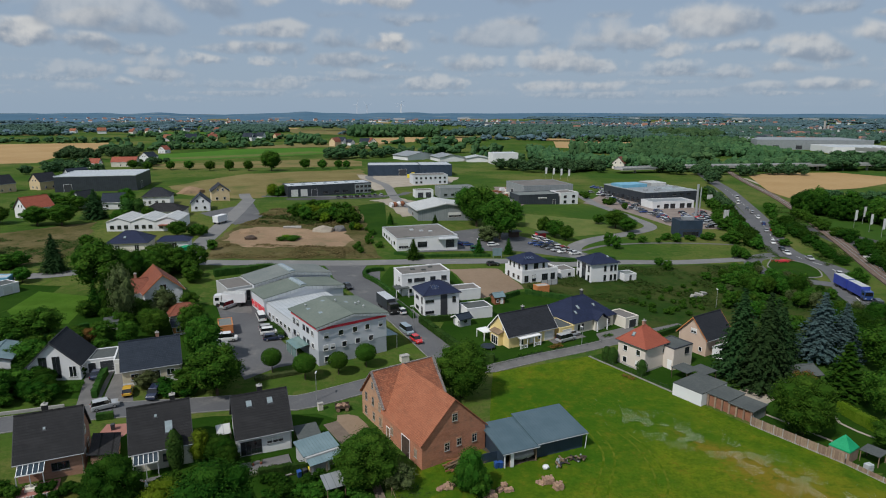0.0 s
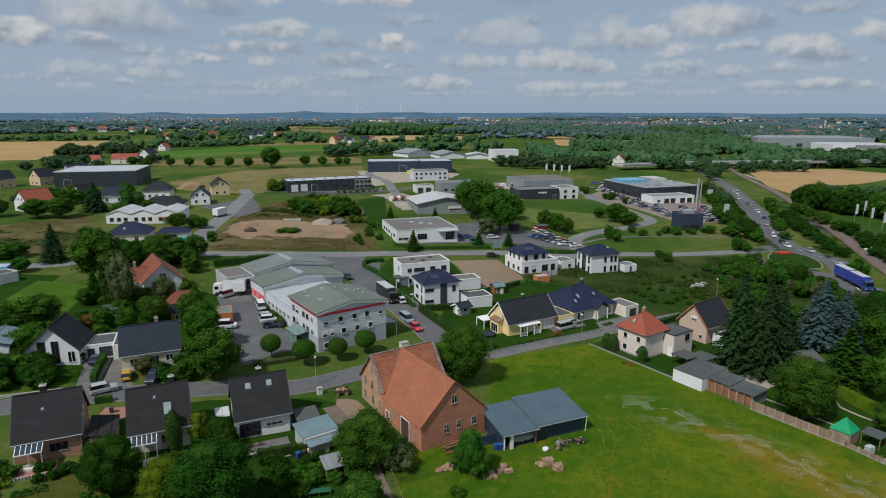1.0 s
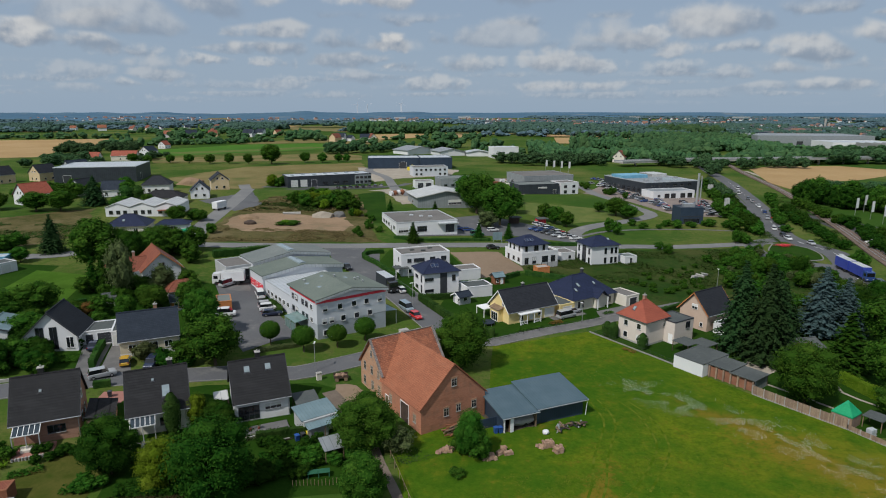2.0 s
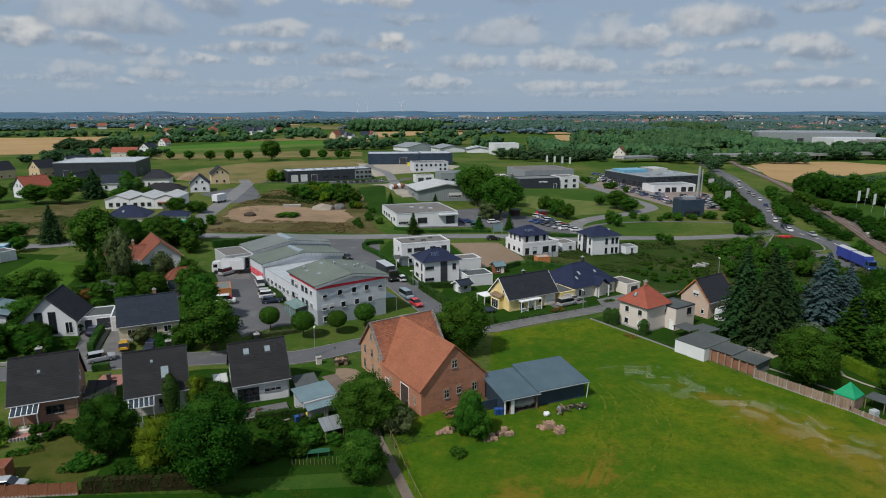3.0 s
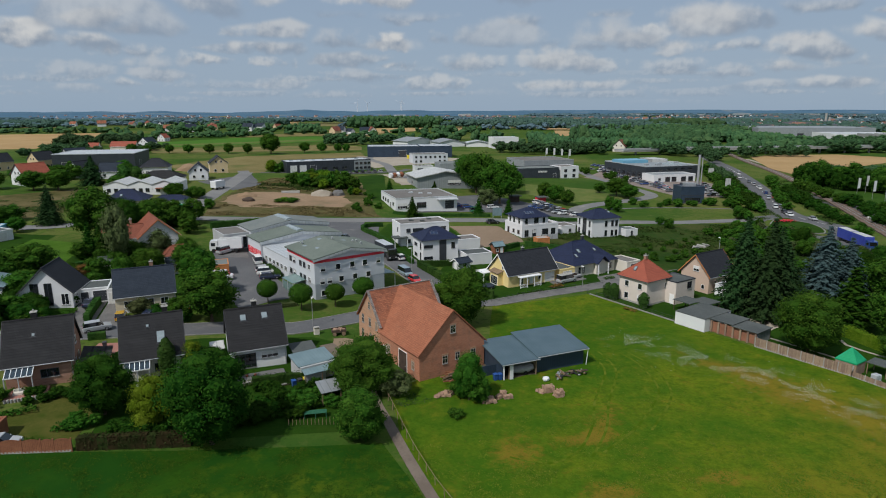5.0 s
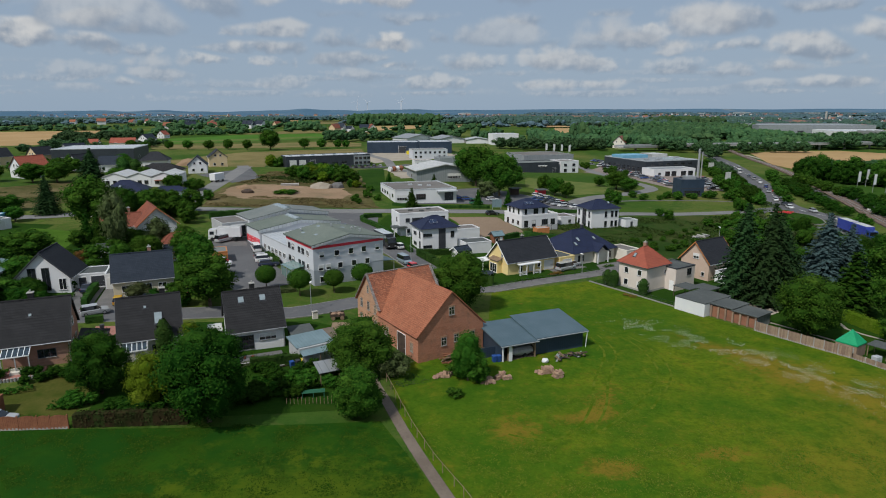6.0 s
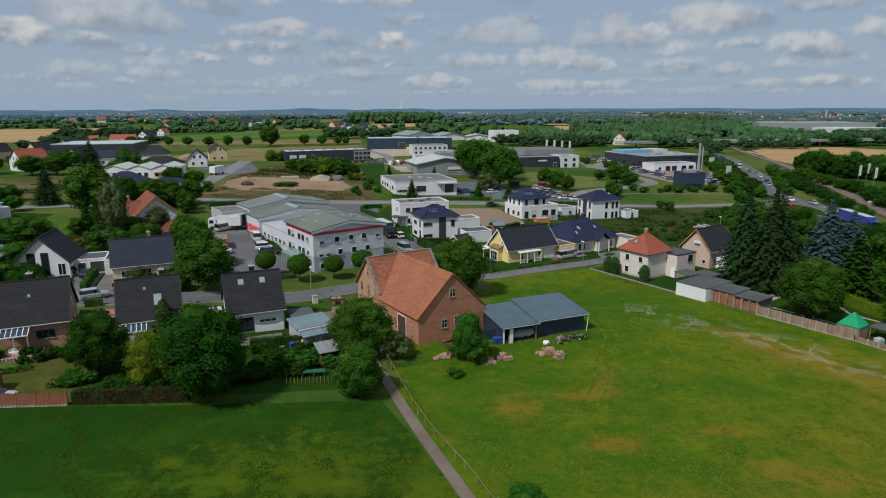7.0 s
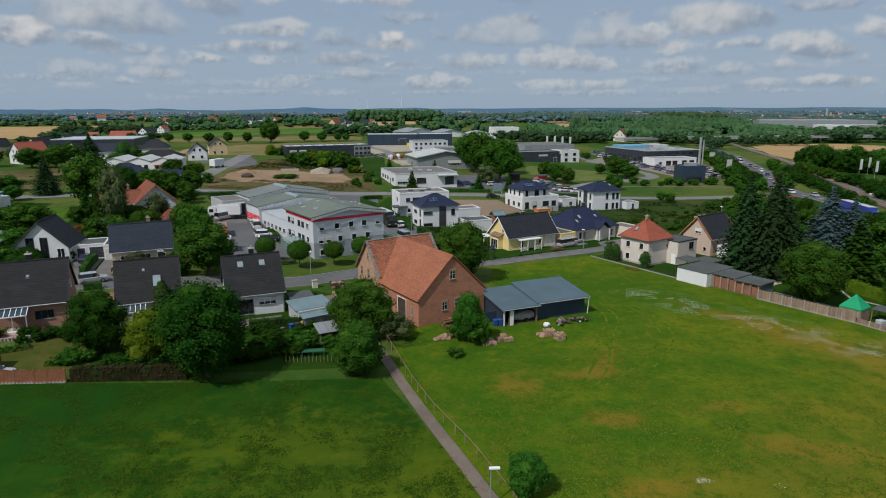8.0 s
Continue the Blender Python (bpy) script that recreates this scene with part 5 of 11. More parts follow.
# ---- the old barn: a cross roof over one long brick block ----
def make_barn():
    b = thing("barn", -4.3, 84.9, 34.0, "old red brick barn with orange tiled cross roof", "barn")
    W, D1, D2 = 12.1, 12.3, 20.7
    e1, e2, top = 4.3, 5.2, 10.2
    c, r2 = W / 2, (D1 + D2) / 2
    s = Shape()
    prof = [(0, -1), (W, -1), (W, e1), (c, top - 0.12), (0, e1)]
    s.side(prof, 0, D1 + 0.5)
    part("wall", s, BRICK, b, "red brick front walls")
    s = Shape()
    prof = [(D1, -1), (D2, -1), (D2, e2), (r2, top - 0.12), (D1, e2)]
    n = len(prof)
    s.add([(0.02, y, z) for y, z in prof] + [(W - 0.02, y, z) for y, z in prof], [tuple(range(n))[::-1], tuple(range(n, 2 * n))] + [(i, (i + 1) % n, n + (i + 1) % n, n + i) for i in range(n)])
    part("wall", s, BRICK_PALE, b, "weathered pale brick rear walls")
    k = (top - e1) / c
    o = 0.3
    s = Shape()
    s.slab([(-o, -0.25, e1 - o * k), (c, -0.25, top), (c, r2, top), (-o, D1 + 0.6, e1 - o * k)][::-1], 0.16)
    s.slab([(c, -0.25, top), (W + o, -0.25, e1 - o * k), (W + o, D1 + 0.6, e1 - o * k), (c, r2, top)][::-1], 0.16)
    roof = part("roof", s, TILE_RED, b, "orange-red tiled front roof")
    cap = Shape()
    for i in range(34):
        y = -0.25 + i * 0.49
        cap.tube((c, y, top - 0.02), (c, y + 0.47, top + 0.02), 0.13, 0.15, 8)
    part("ridge_tile", cap, TILE_RED, roof)
    k2 = (top - e2) / (D2 - r2)
    s = Shape()
    s.slab([(-0.3, D1 - o, e2 - o * k2 + 0.02), (W + 0.3, D1 - o, e2 - o * k2 + 0.02), (W + 0.3, r2, top + 0.02), (-0.3, r2, top + 0.02)], 0.16)
    s.slab([(W + 0.3, D2 + o, e2 - o * k2 + 0.02), (-0.3, D2 + o, e2 - o * k2 + 0.02), (-0.3, r2, top + 0.02), (W + 0.3, r2, top + 0.02)], 0.16)
    rear = part("roof", s, TILE_OLD, b, "old weathered red tiled rear roof")
    for x in (-0.42, W - 0.02):
        v = Shape()
        for y0, z0, y1, z1 in ((D1 - o, e2 - o * k2, r2, top), (r2, top, D2 + o, e2 - o * k2)):
            for i in range(14):
                a, e = i / 14, (i + 0.93) / 14
                pa, pb = (y0 + (y1 - y0) * a, z0 + (z1 - z0) * a), (y0 + (y1 - y0) * e, z0 + (z1 - z0) * e)
                v.slab([(x, pa[0], pa[1] + 0.13), (x + 0.45, pa[0], pa[1] + 0.13), (x + 0.45, pb[0], pb[1] + 0.16), (x, pb[0], pb[1] + 0.16)], 0.12)
        part("verge_tile", v, VERGE, rear, "grey weathered verge tiles")
    cap = Shape()
    for i in range(25):
        x = -0.3 + i * 0.5
        cap.tube((x, r2, top), (x + 0.48, r2, top + 0.03), 0.13, 0.15, 8)
    part("ridge_tile", cap, VERGE, rear)
    def barn_window(m, w, h, boarded=False):
        """A small old sash with thin bars under a flat arch of upright bricks."""
        win = part("window", Shape().box(-w / 2, -0.012, 0, w / 2, 0.02, h), WOOD if boarded else GLASS, b, "boarded-up old window" if boarded else "old sash window with pale bars", m)
        for x in (-w / 2, 0, w / 2):
            part("glazing_bar", Shape().box(x - 0.03, -0.035, 0, x + 0.03, 0.03, h), BAR_OLD, win)
        for z in (0.03, h * 0.62, h - 0.03):
            part("glazing_bar", Shape().box(-w / 2, -0.03, z - 0.03, w / 2, 0.031, z + 0.03), BAR_OLD, win)
        part("sill", Shape().chamfer(-w / 2 - 0.08, -0.1, -0.09, w / 2 + 0.08, 0.03, 0.0, 0.02), KERB, win)
        n = max(4, int((w + 0.3) / 0.13))
        for i in range(n):
            x = -w / 2 - 0.15 + (w + 0.3) * (i + 0.5) / n
            part("arch_brick", Shape().box(-0.055, -0.03, 0, 0.055, 0.03, 0.24), BRICK_PALE, win, "", pose(x, 0, h + 0.02 + 0.05 * (1 - (2 * x / (w + 0.3)) ** 2), 0, 14 * x / w, 0))

    # openings: gable front, left side, rear left gable
    for x, z, w, h in ((4.6, 1.9, 0.9, 1.3), (6.9, 2.1, 0.8, 1.2), (6.05, 6.6, 0.95, 1.25), (9.9, 1.9, 0.9, 1.3)):
        barn_window(pose(x, -0.02, z), w, h)
    for y, z, w, h in ((1.9, 1.3, 0.8, 1.3), (9.6, 1.5, 0.8, 1.3)):
        barn_window(pose(-0.02, y, z, 0, 0, -90), w, h, True)
    put_door(b, pose(-0.02, 5.0, 0.0, 0, 0, -90), 2.5, 3.3, WOOD_DARK, "barn_door")
    put_door(b, pose(-0.02, 10.9, 0.0, 0, 0, -90), 1.1, 2.2, WOOD, "door")
    for y, z, w, h in ((13.8, 1.2, 0.8, 1.5), (16.2, 1.2, 0.8, 1.5), (19.2, 1.2, 0.8, 1.5), (13.9, 3.9, 0.8, 1.5), (16.4, 3.9, 0.8, 1.5), (19.0, 3.9, 0.8, 1.5), (16.5, 7.0, 0.6, 1.2)):
        barn_window(pose(0.0, y, z, 0, 0, -90), w, h, y < 16 and z < 4)
    put_skylight(roof, pose(2.4, 11.4, top - (c - 2.4) * k + 0.02) @ pose(0, 0, 0, 0, 0, -90) @ pose(0, 0, 0, math.degrees(math.atan(k))), 0.6, 0.9)


make_barn()


# ---- the open shed beside the barn ----
def make_open_shed():
    b = thing("open_shed", 8.5, 86.0, 23.5, "dark blue metal shed with blue-grey roof, partly open", "shed")
    W, D = 14.8, 7.6
    part("side_wall", Shape().box(-0.1, 0.3, -0.5, 0.0, D, 2.75), METAL_NAVY, b)
    part("rear_wall", Shape().box(0, D - 0.1, -0.5, W, D, 3.6), METAL_NAVY, b)
    part("side_wall", Shape().box(W - 0.1, 0.6, -0.5, W, D - 0.1, 3.0), METAL_NAVY, b)
    part("front_wall", Shape().box(5.9, 0.6, -0.5, W - 0.1, 0.7, 2.6), METAL_NAVY, b)
    part("inner_wall", Shape().box(5.85, 0.7, -0.5, 5.95, D - 0.1, 2.8), WOOD, b)
    part("half_wall", Shape().box(-3.4, 2.3, -0.5, -0.1, 2.4, 1.7), METAL_NAVY, b)
    r = part("roof", Shape().slab([(-0.6, -0.5, 2.75), (6.1, -0.5, 2.75), (6.1, D + 0.4, 3.7), (-0.6, D + 0.4, 3.7)], 0.16), METAL_ROOF, b)
    r2 = part("roof", Shape().slab([(5.7, -0.2, 2.95), (W + 0.5, -0.2, 2.95), (W + 0.5, D + 0.9, 4.0), (5.7, D + 0.9, 4.0)], 0.16), METAL_ROOF, b)
    part("gutter", Shape().tube((-0.6, -0.58, 2.62), (6.0, -0.58, 2.62), 0.08, None, 6), STEEL, r)
    part("gutter", Shape().tube((5.8, -0.28, 2.82), (W + 0.5, -0.28, 2.82), 0.08, None, 6), STEEL, r2)
    part("downpipe", Shape().tube((W + 0.3, -0.2, 2.8), (W + 0.3, 0.2, -0.3), 0.06, None, 6), FRAME_WHITE, b)
    for x in (0.0, 0.9, 5.6):
        part("post", Shape().box(x - 0.09, -0.1, -0.5, x + 0.09, 0.1, 2.65), WOOD if x else WHITE, b)
    part("brace", Shape().slab([(4.6, 0, 2.6), (4.75, 0, 2.6), (5.6, 0, 1.6), (5.6, 0, 1.45)], 0.1), WOOD, b)
    part("white_post", Shape().box(0.95, -0.25, -0.4, 1.5, 0.2, 2.3), WHITE, b)


make_open_shed()


# ---- the office and its halls ----
OX, OY, OA = -27.5, 120.0, 36.0


def office_pose(x, y):
    a = radians(OA)
    return OX + x * math.cos(a) - y * math.sin(a), OY + x * math.sin(a) + y * math.cos(a)


def make_office():
    W, D, e, top = 16.3, 14.5, 8.2, 9.6
    x, y = office_pose(W / 2, D / 2)
    b = thing("office_building", x, y, OA, "three-storey pale grey office with red roof band", "office building", z=2.2)
    hx, hy = W / 2, D / 2
    prof = [(-hx, 3.1), (hx, 3.1), (hx, e), (0, top), (-hx, e)]
    part("wall", Shape().side(prof, -hy, hy), OFFICE, b)
    part("base_wall", Shape().box(-hx + 0.04, -hy + 0.04, -1.5, hx - 0.04, hy - 0.04, 3.1), OFFICE_BASE, b, "darker grey ground floor cladding")
    r = Shape()
    o = 0.5
    z = e - o * (top - e) / hx
    r.slab([(0, -hy - o, top + 0.2), (-hx - o, -hy - o, z + 0.2), (-hx - o, hy + o, z + 0.2), (0, hy + o, top + 0.2)], 0.25)
    r.slab([(hx + o, -hy - o, z + 0.2), (0, -hy - o, top + 0.2), (0, hy + o, top + 0.2), (hx + o, hy + o, z + 0.2)], 0.25)
    roof = part("roof", r, FELT_GREEN, b)
    f = Shape()
    for s in (-1, 1):
        f.slab([(s * (hx + o), -hy - o - 0.06, z + 0.25), (0, -hy - o - 0.06, top + 0.25), (0, -hy - o - 0.06, top - 0.2), (s * (hx + o), -hy - o - 0.06, z - 0.2)], 0.05)
    part("fascia", f, METAL_PALE, roof)
    band = Shape()
    band.box(-hx - 0.05, -hy - 0.05, e - 0.65, hx + 0.05, -hy, e - 0.1).box(-hx - 0.05, -hy, e - 0.65, -hx, hy, e - 0.1).box(hx, -hy, e - 0.65, hx + 0.05, hy, e - 0.1)
    part("red_band", band, RED_TRIM, b, "red band below the roof")
    for x, y in ((-4.2, -1.0), (-1.0, 5.0), (2.5, 1.8), (-5.2, 3.4)):
        zz = top + 0.2 - abs(x) * (top - e) / hx
        d = part("rooflight", Shape().chamfer(x - 0.8, y - 0.5, zz - 0.1, x + 0.8, y + 0.5, zz + 0.25, 0.1), GLASS_PALE, roof)
    for x, y in ((0.5, 2.4), (4.0, -0.6), (5.4, 0.4), (-5.5, 5.2), (4.8, -3)):
        zz = top + 0.2 - abs(x) * (top - e) / hx
        part("vent", Shape().tube((x, y, zz - 0.1), (x, y, zz + 0.7), 0.16, None, 8).tube((x, y, zz + 0.7), (x, y, zz + 0.85), 0.3, 0.1, 8), STEEL, roof)
    for zz, us in ((5.6, (-6.3, -2.9, 0.4, 3.4, 6.7)), (2.9, (-6.5, -4.9, -2.2, 1.0, 4.2)), (0.4, (-6.3, -3.0, 0.9))):
        for i, u in enumerate(us):
            put_window(b, pose(u, -hy - 0.02, zz), 1.15, 1.25, FRAME_WHITE, zz > 5 and i in (0, 4) or zz == 2.9 and i < 2)
    for zz in (5.7, 2.9):
        for u in (-5.5, -3.5, 0, 2.0, 4.5):
            put_window(b, side_pose("W", u, zz, hx + 0.02, hy), 1.3, 1.2, FRAME_DARK if u < 3 else FRAME_WHITE, u == -3.5)
    for u in (-5, -1, 3):
        put_window(b, side_pose("E", u, 5.6, hx + 0.02, hy), 1.3, 1.2, FRAME_WHITE)
    # glass entrance porch on the car park side, canopy on the road side
    p = part("entrance_porch", Shape().slab([(-hx - 3.0, -2.5, 2.7), (-hx, -2.5, 3.1), (-hx, 3.5, 3.1), (-hx - 3.0, 3.5, 2.7)][::-1], 0.08), GLASS_GREEN, b, "sloping glass porch roof")
    for y in (-2.4, 0.5, 3.4):
        part("post", Shape().box(-hx - 2.95, y - 0.07, -1.5, -hx - 2.8, y + 0.07, 2.7), STEEL, p)
    part("pane", Shape().box(-hx - 2.9, -2.4, 0.2, -hx - 2.86, 3.4, 2.4), GLASS_GREEN, p)
    p = part("canopy", Shape().slab([(hx, -hy + 0.5, 2.9), (hx + 3.2, -hy + 0.5, 2.6), (hx + 3.2, 1.5, 2.6), (hx, 1.5, 2.9)], 0.08), METAL_TEAL, b, "pale teal canopy")
    for y in (-hy + 0.7, 1.3):
        part("post", Shape().box(hx + 3.0, y - 0.06, -1.5, hx + 3.12, y + 0.06, 2.6), STEEL, p)


make_office()


def shallow_hall(name, lx, ly, width, depth, e, top, wall, roof_mat, label, band=None, openings=()):
    x, y = office_pose(lx + width / 2, ly + depth / 2)
    b = thing(name, x, y, OA, label, "hall")
    hx, hy = width / 2, depth / 2
    prof = [(-hx, -1.8), (hx, -1.8), (hx, e), (0, top), (-hx, e)]
    part("wall", Shape().side(prof, -hy, hy), wall, b)
    o, r = 0.3, Shape()
    z = e - o * (top - e) / hx
    r.slab([(0, -hy - o, top + 0.16), (-hx - o, -hy - o, z + 0.16), (-hx - o, hy + o, z + 0.16), (0, hy + o, top + 0.16)], 0.2)
    r.slab([(hx + o, -hy - o, z + 0.16), (0, -hy - o, top + 0.16), (0, hy + o, top + 0.16), (hx + o, hy + o, z + 0.16)], 0.2)
    roof = part("roof", r, roof_mat, b)
    f = Shape()
    for s in (-1, 1):
        f.slab([(s * (hx + o), -hy - o - 0.06, z + 0.2), (0, -hy - o - 0.06, top + 0.2), (0, -hy - o - 0.06, top - 0.55), (s * (hx + o), -hy - o - 0.06, z - 0.55)], 0.06)
    part("fascia", f, METAL_PALE, roof, "pale metal gable fascia")
    part("ridge_light", Shape().side([(-1.0, top - 0.05), (1.0, top - 0.05), (0.8, top + 0.5), (0, top + 0.65), (-0.8, top + 0.5)], -hy + 0.8, hy - 0.8), GLASS_PALE, roof)
    if band:
        part("red_band", Shape().box(-hx - 0.04, -hy, 1.0, -hx, hy, 2.6), band, b)
    put_openings(b, hx, hy, openings)
    return b


shallow_hall("workshop_hall", -0.5, 31, 21.5, 9.5, 4.7, 6.2, OFFICE, FELT_GREEN, "low workshop hall with grey-green shallow roof", RED_TRIM, row("W", (-3, 0, 3), 1.4, 1.6, 1.0))
shallow_hall("workshop_hall", 1.0, 42, 21.5, 10.5, 4.9, 6.6, OFFICE, FELT, "low workshop hall with grey shallow roof", None, row("W", (-3, 0, 3), 1.4, 1.6, 1.0))
_x, _y = office_pose(8.0, 22.7)
_h, _r = flat_house("workshop_hall", _x, _y, OA, 16.0, 16.4, 4.7, OFFICE, METAL_PALE, "flat pale grey connecting hall behind the office", row("W", (-6, -3.5, -1, 1.5, 4, 6.5), 1.6, 1.5, 1.1), 0.08, METAL_PALE)
_x, _y = office_pose(-2.3, 49)
_h, _r = flat_house("workshop_annex", _x, _y, OA, 6.6, 10, 3.9, GREYWALL, GRAVEL_ROOF, "flat grey workshop annex with dark gate", (("S", 1.0, 0.0, 3.2, 2.9, "dark_garage"), ("S", -2.2, 0.0, 1.0, 2.1, "door")), 0.15)
part("gate_canopy", Shape().chamfer(-1.2, -6.2, 3.1, 3.2, -5.0, 3.35), GREYWALL, _h)

# ---- villas along the business road ----
_h, _r = hip_house("villa", -3.9, 157.2, 22, 9.6, 8.4, 6.0, 8.6, 1.6, WHITE, TILE_BLUE, "white two-storey villa with dark blue hipped roof",
          (("W", 2.2, 0.3, 1.0, 2.2, "dark"), ("W", -1.5, 3.6, 2.2, 0.9, "dark"), ("W", -1.5, 0.9, 2.2, 0.9, "dark"), ("W", 2.2, 3.3, 1.0, 1.8, "dark"), ("S", -3.4, 3.9, 2.4, 0.8, "dark"), ("S", -3.4, 0.9, 2.4, 0.8, "dark"), ("S", 3.4, 3.4, 1.0, 1.6, "dark")))
part("entrance_panel", Shape().box(-0.4, -4.26, -0.5, 1.5, -4.2, 5.8), FRAME_DARK, _h, "tall dark entrance panel")
put_solar(_r, roof_pose(-1.2, 2.2, 4.7, 6.0, 8.6), 2, 1, 1.0, 1.4)
flat_house("garage", 6.6, 156.0, 22, 7.2, 5.4, 2.8, WHITE, FELT_DARK, "white flat-roofed garage beside the villa", (), 0.12)
_h, _r = flat_house("villa", -8.6, 173.8, 21, 14.5, 8.4, 6.2, WHITE, GRAVEL_ROOF, "white cubic two-storey flat-roofed villa",
          (("S", -2.0, 3.9, 3.2, 1.1, "dark"), ("S", 2.0, 3.7, 1.6, 1.4, "dark"), ("S", 5.4, 3.7, 1.6, 1.4, "dark"), ("S", -4.9, 3.9, 1.2, 1.1, "dark"), ("S", -4.9, 0.9, 1.2, 1.1, "dark"), ("S", 0.5, 0.2, 2.4, 2.2, "dark"), ("S", 4.6, 0.2, 2.4, 2.2, "dark"), ("W", 1.5, 3.9, 0.8, 1.2, "dark"), ("W", -1.5, 0.9, 1.0, 1.2, "dark")), 0.3)
part("entrance_canopy", Shape().chamfer(-9.4, -5.6, 2.6, -5.4, -2.2, 2.9), FELT_DARK, _h)
for _x, _y in ((-9.2, -5.4), (-5.6, -5.4)):
    part("post", Shape().box(_x - 0.1, _y - 0.1, -1.0, _x + 0.1, _y + 0.1, 2.6), WHITE, _h)
for _x, _y in ((-2.5, 1.0), (3.2, 1.8), (0.3, -0.8)):
    part("roof_vent", Shape().chamfer(_x - 0.6, _y - 0.4, 6.15, _x + 0.6, _y + 0.4, 6.6), FELT_DARK, _r)
flat_house("villa_annex", 4.0, 170.3, 21, 7.5, 5.5, 2.9, WHITE, GRAVEL_ROOF, "low white flat-roofed annex", (), 0.2)

_h, _r = flat_house("villa", 25.9, 193.6, 25, 13.2, 10.6, 3.5, WHITE, GRAVEL_ROOF, "white villa with roof terrace and dark blue hipped upper storey",
          (("S", -5, 0.2, 1.4, 2.1, "dark"), ("S", -2.2, 0.2, 1.4, 2.1, "dark blind"), ("S", 1.8, 0.2, 2.2, 2.1, "dark"), ("S", 4.8, 0.2, 1.6, 2.1, "dark"), ("W", -3, 0.2, 1.2, 2.1, "dark"), ("W", 0.2, 0.9, 1.2, 1.2, "dark"), ("W", 3.2, 0.9, 1.2, 1.2, "dark")), 0.5)
_u = part("upper_storey", Shape().box(-6.0, -4.4, 3.4, 3.4, 4.6, 6.1), WHITE, _h)
_rf = Shape()
for _q in ([(-6.7, -5.1, 6.0), (4.1, -5.1, 6.0), (-0.4, 0.1, 8.5), (-2.2, 0.1, 8.5)], [(4.1, 5.3, 6.0), (-6.7, 5.3, 6.0), (-2.2, 0.1, 8.5), (-0.4, 0.1, 8.5)], [(4.1, -5.1, 6.0), (4.1, 5.3, 6.0), (-0.4, 0.1, 8.5)], [(-6.7, 5.3, 6.0), (-6.7, -5.1, 6.0), (-2.2, 0.1, 8.5)]):
    _rf.slab(_q, 0.14)
_rf = part("upper_roof", _rf, TILE_BLUE, _h)
put_solar(_rf, pose(-2.6, -2.6, 7.25) @ pose(0, 0, 0, math.degrees(math.atan2(2.5, 5.2))), 3, 1, 1.0, 1.4)
for _x, _w in ((-4.6, 0.9), (-1.0, 1.6), (1.8, 0.9)):
    put_window(_u, pose(_x, -4.42, 4.0), _w, 1.7, FRAME_DARK)
for _y in (-2.5, 0.6, 3.0):
    put_window(_u, pose(-6.02, _y, 4.0, 0, 0, -90), 0.9, 1.7, FRAME_DARK)
flat_house("garage", 36.8, 197.5, 25, 5.5, 6.0, 2.6, WHITE, GRAVEL_ROOF, "white flat-roofed garage beside the villa", (("S", 0.6, 0.6, 1.0, 1.0, "dark"),), 0.12)

_h, _r = hip_house("villa", 47.7, 195.8, 20, 10.0, 8.6, 6.0, 8.5, 1.8, WHITE, TILE_BLUE, "white two-storey villa with tall dark windows",
          tuple(("S", u, z, 0.9, 1.9, "dark") for u in (0.2, 2.5, 4.0) for z in (0.2, 3.3)) + (("W", -3.0, 0.2, 1.0, 2.0, "dark"), ("W", 3.0, 0.2, 1.0, 2.0, "dark"), ("W", -3.0, 3.3, 1.0, 1.9, "dark"), ("W", 3.0, 3.3, 1.0, 1.9, "dark")))
part("glass_front", Shape().box(-5.06, -1.2, 0.0, -5.0, 1.0, 5.8), GLASS, _h, "tall dark stair window")
put_skylight(_r, roof_pose(2.4, 1.9, 4.8, 6.0, 8.5), 0.8, 1.0)
flat_house("shed", 57.2, 195.2, 20, 4.5, 4.5, 2.4, WHITE, FELT, "small white annex beside the villa", (("S", 0, 0.0, 0.9, 2.0, "dark_door"),), 0.1)

# ---- yellow house and the blue-roofed bungalow ----
_h, _r = gable_house("house", 17.3, 140.9, 30.5, 13.6, 7.8, 2.9, 7.3, YELLOW, TILE_BLACK, "yellow house with black tiled roof and white porch",
          (("W", 1.6, 3.9, 0.7, 1.3, ""), ("S", -3.2, 0.2, 1.1, 2.2, ""), ("S", -0.3, 0.2, 1.0, 2.1, "door"), ("S", 2.2, 0.9, 1.1, 1.3, ""), ("S", 5.0, 0.0, 2.6, 2.2, "garage")), 0.5, 0.5, gable_mat=FRAME_WHITE)
put_chimney(_r, 0.6, 1.0, 6.2, 7.7, FRAME_DARK)
_p = part("bay", Shape().box(-8.1, -1.6, -0.8, -6.8, 1.7, 3.1), YELLOW, _h)
part("bay_roof", Shape().slab([(-8.4, -1.9, 3.05), (-6.8, -1.9, 3.6), (-6.8, 2.0, 3.6), (-8.4, 2.0, 3.05)], 0.12), WOOD, _p)
put_window(_h, pose(-8.12, 0.0, 0.2, 0, 0, -90), 2.6, 2.1, FRAME_WHITE)
_p = part("porch", Shape().box(-4.6, -5.6, 2.35, 1.4, -4.1, 2.55), FRAME_WHITE, _h)
for _x in (-4.5, -2.6, -0.6, 1.3):
    part("post", Shape().box(_x - 0.08, -5.55, -0.6, _x + 0.08, -5.4, 2.35), FRAME_WHITE, _p)
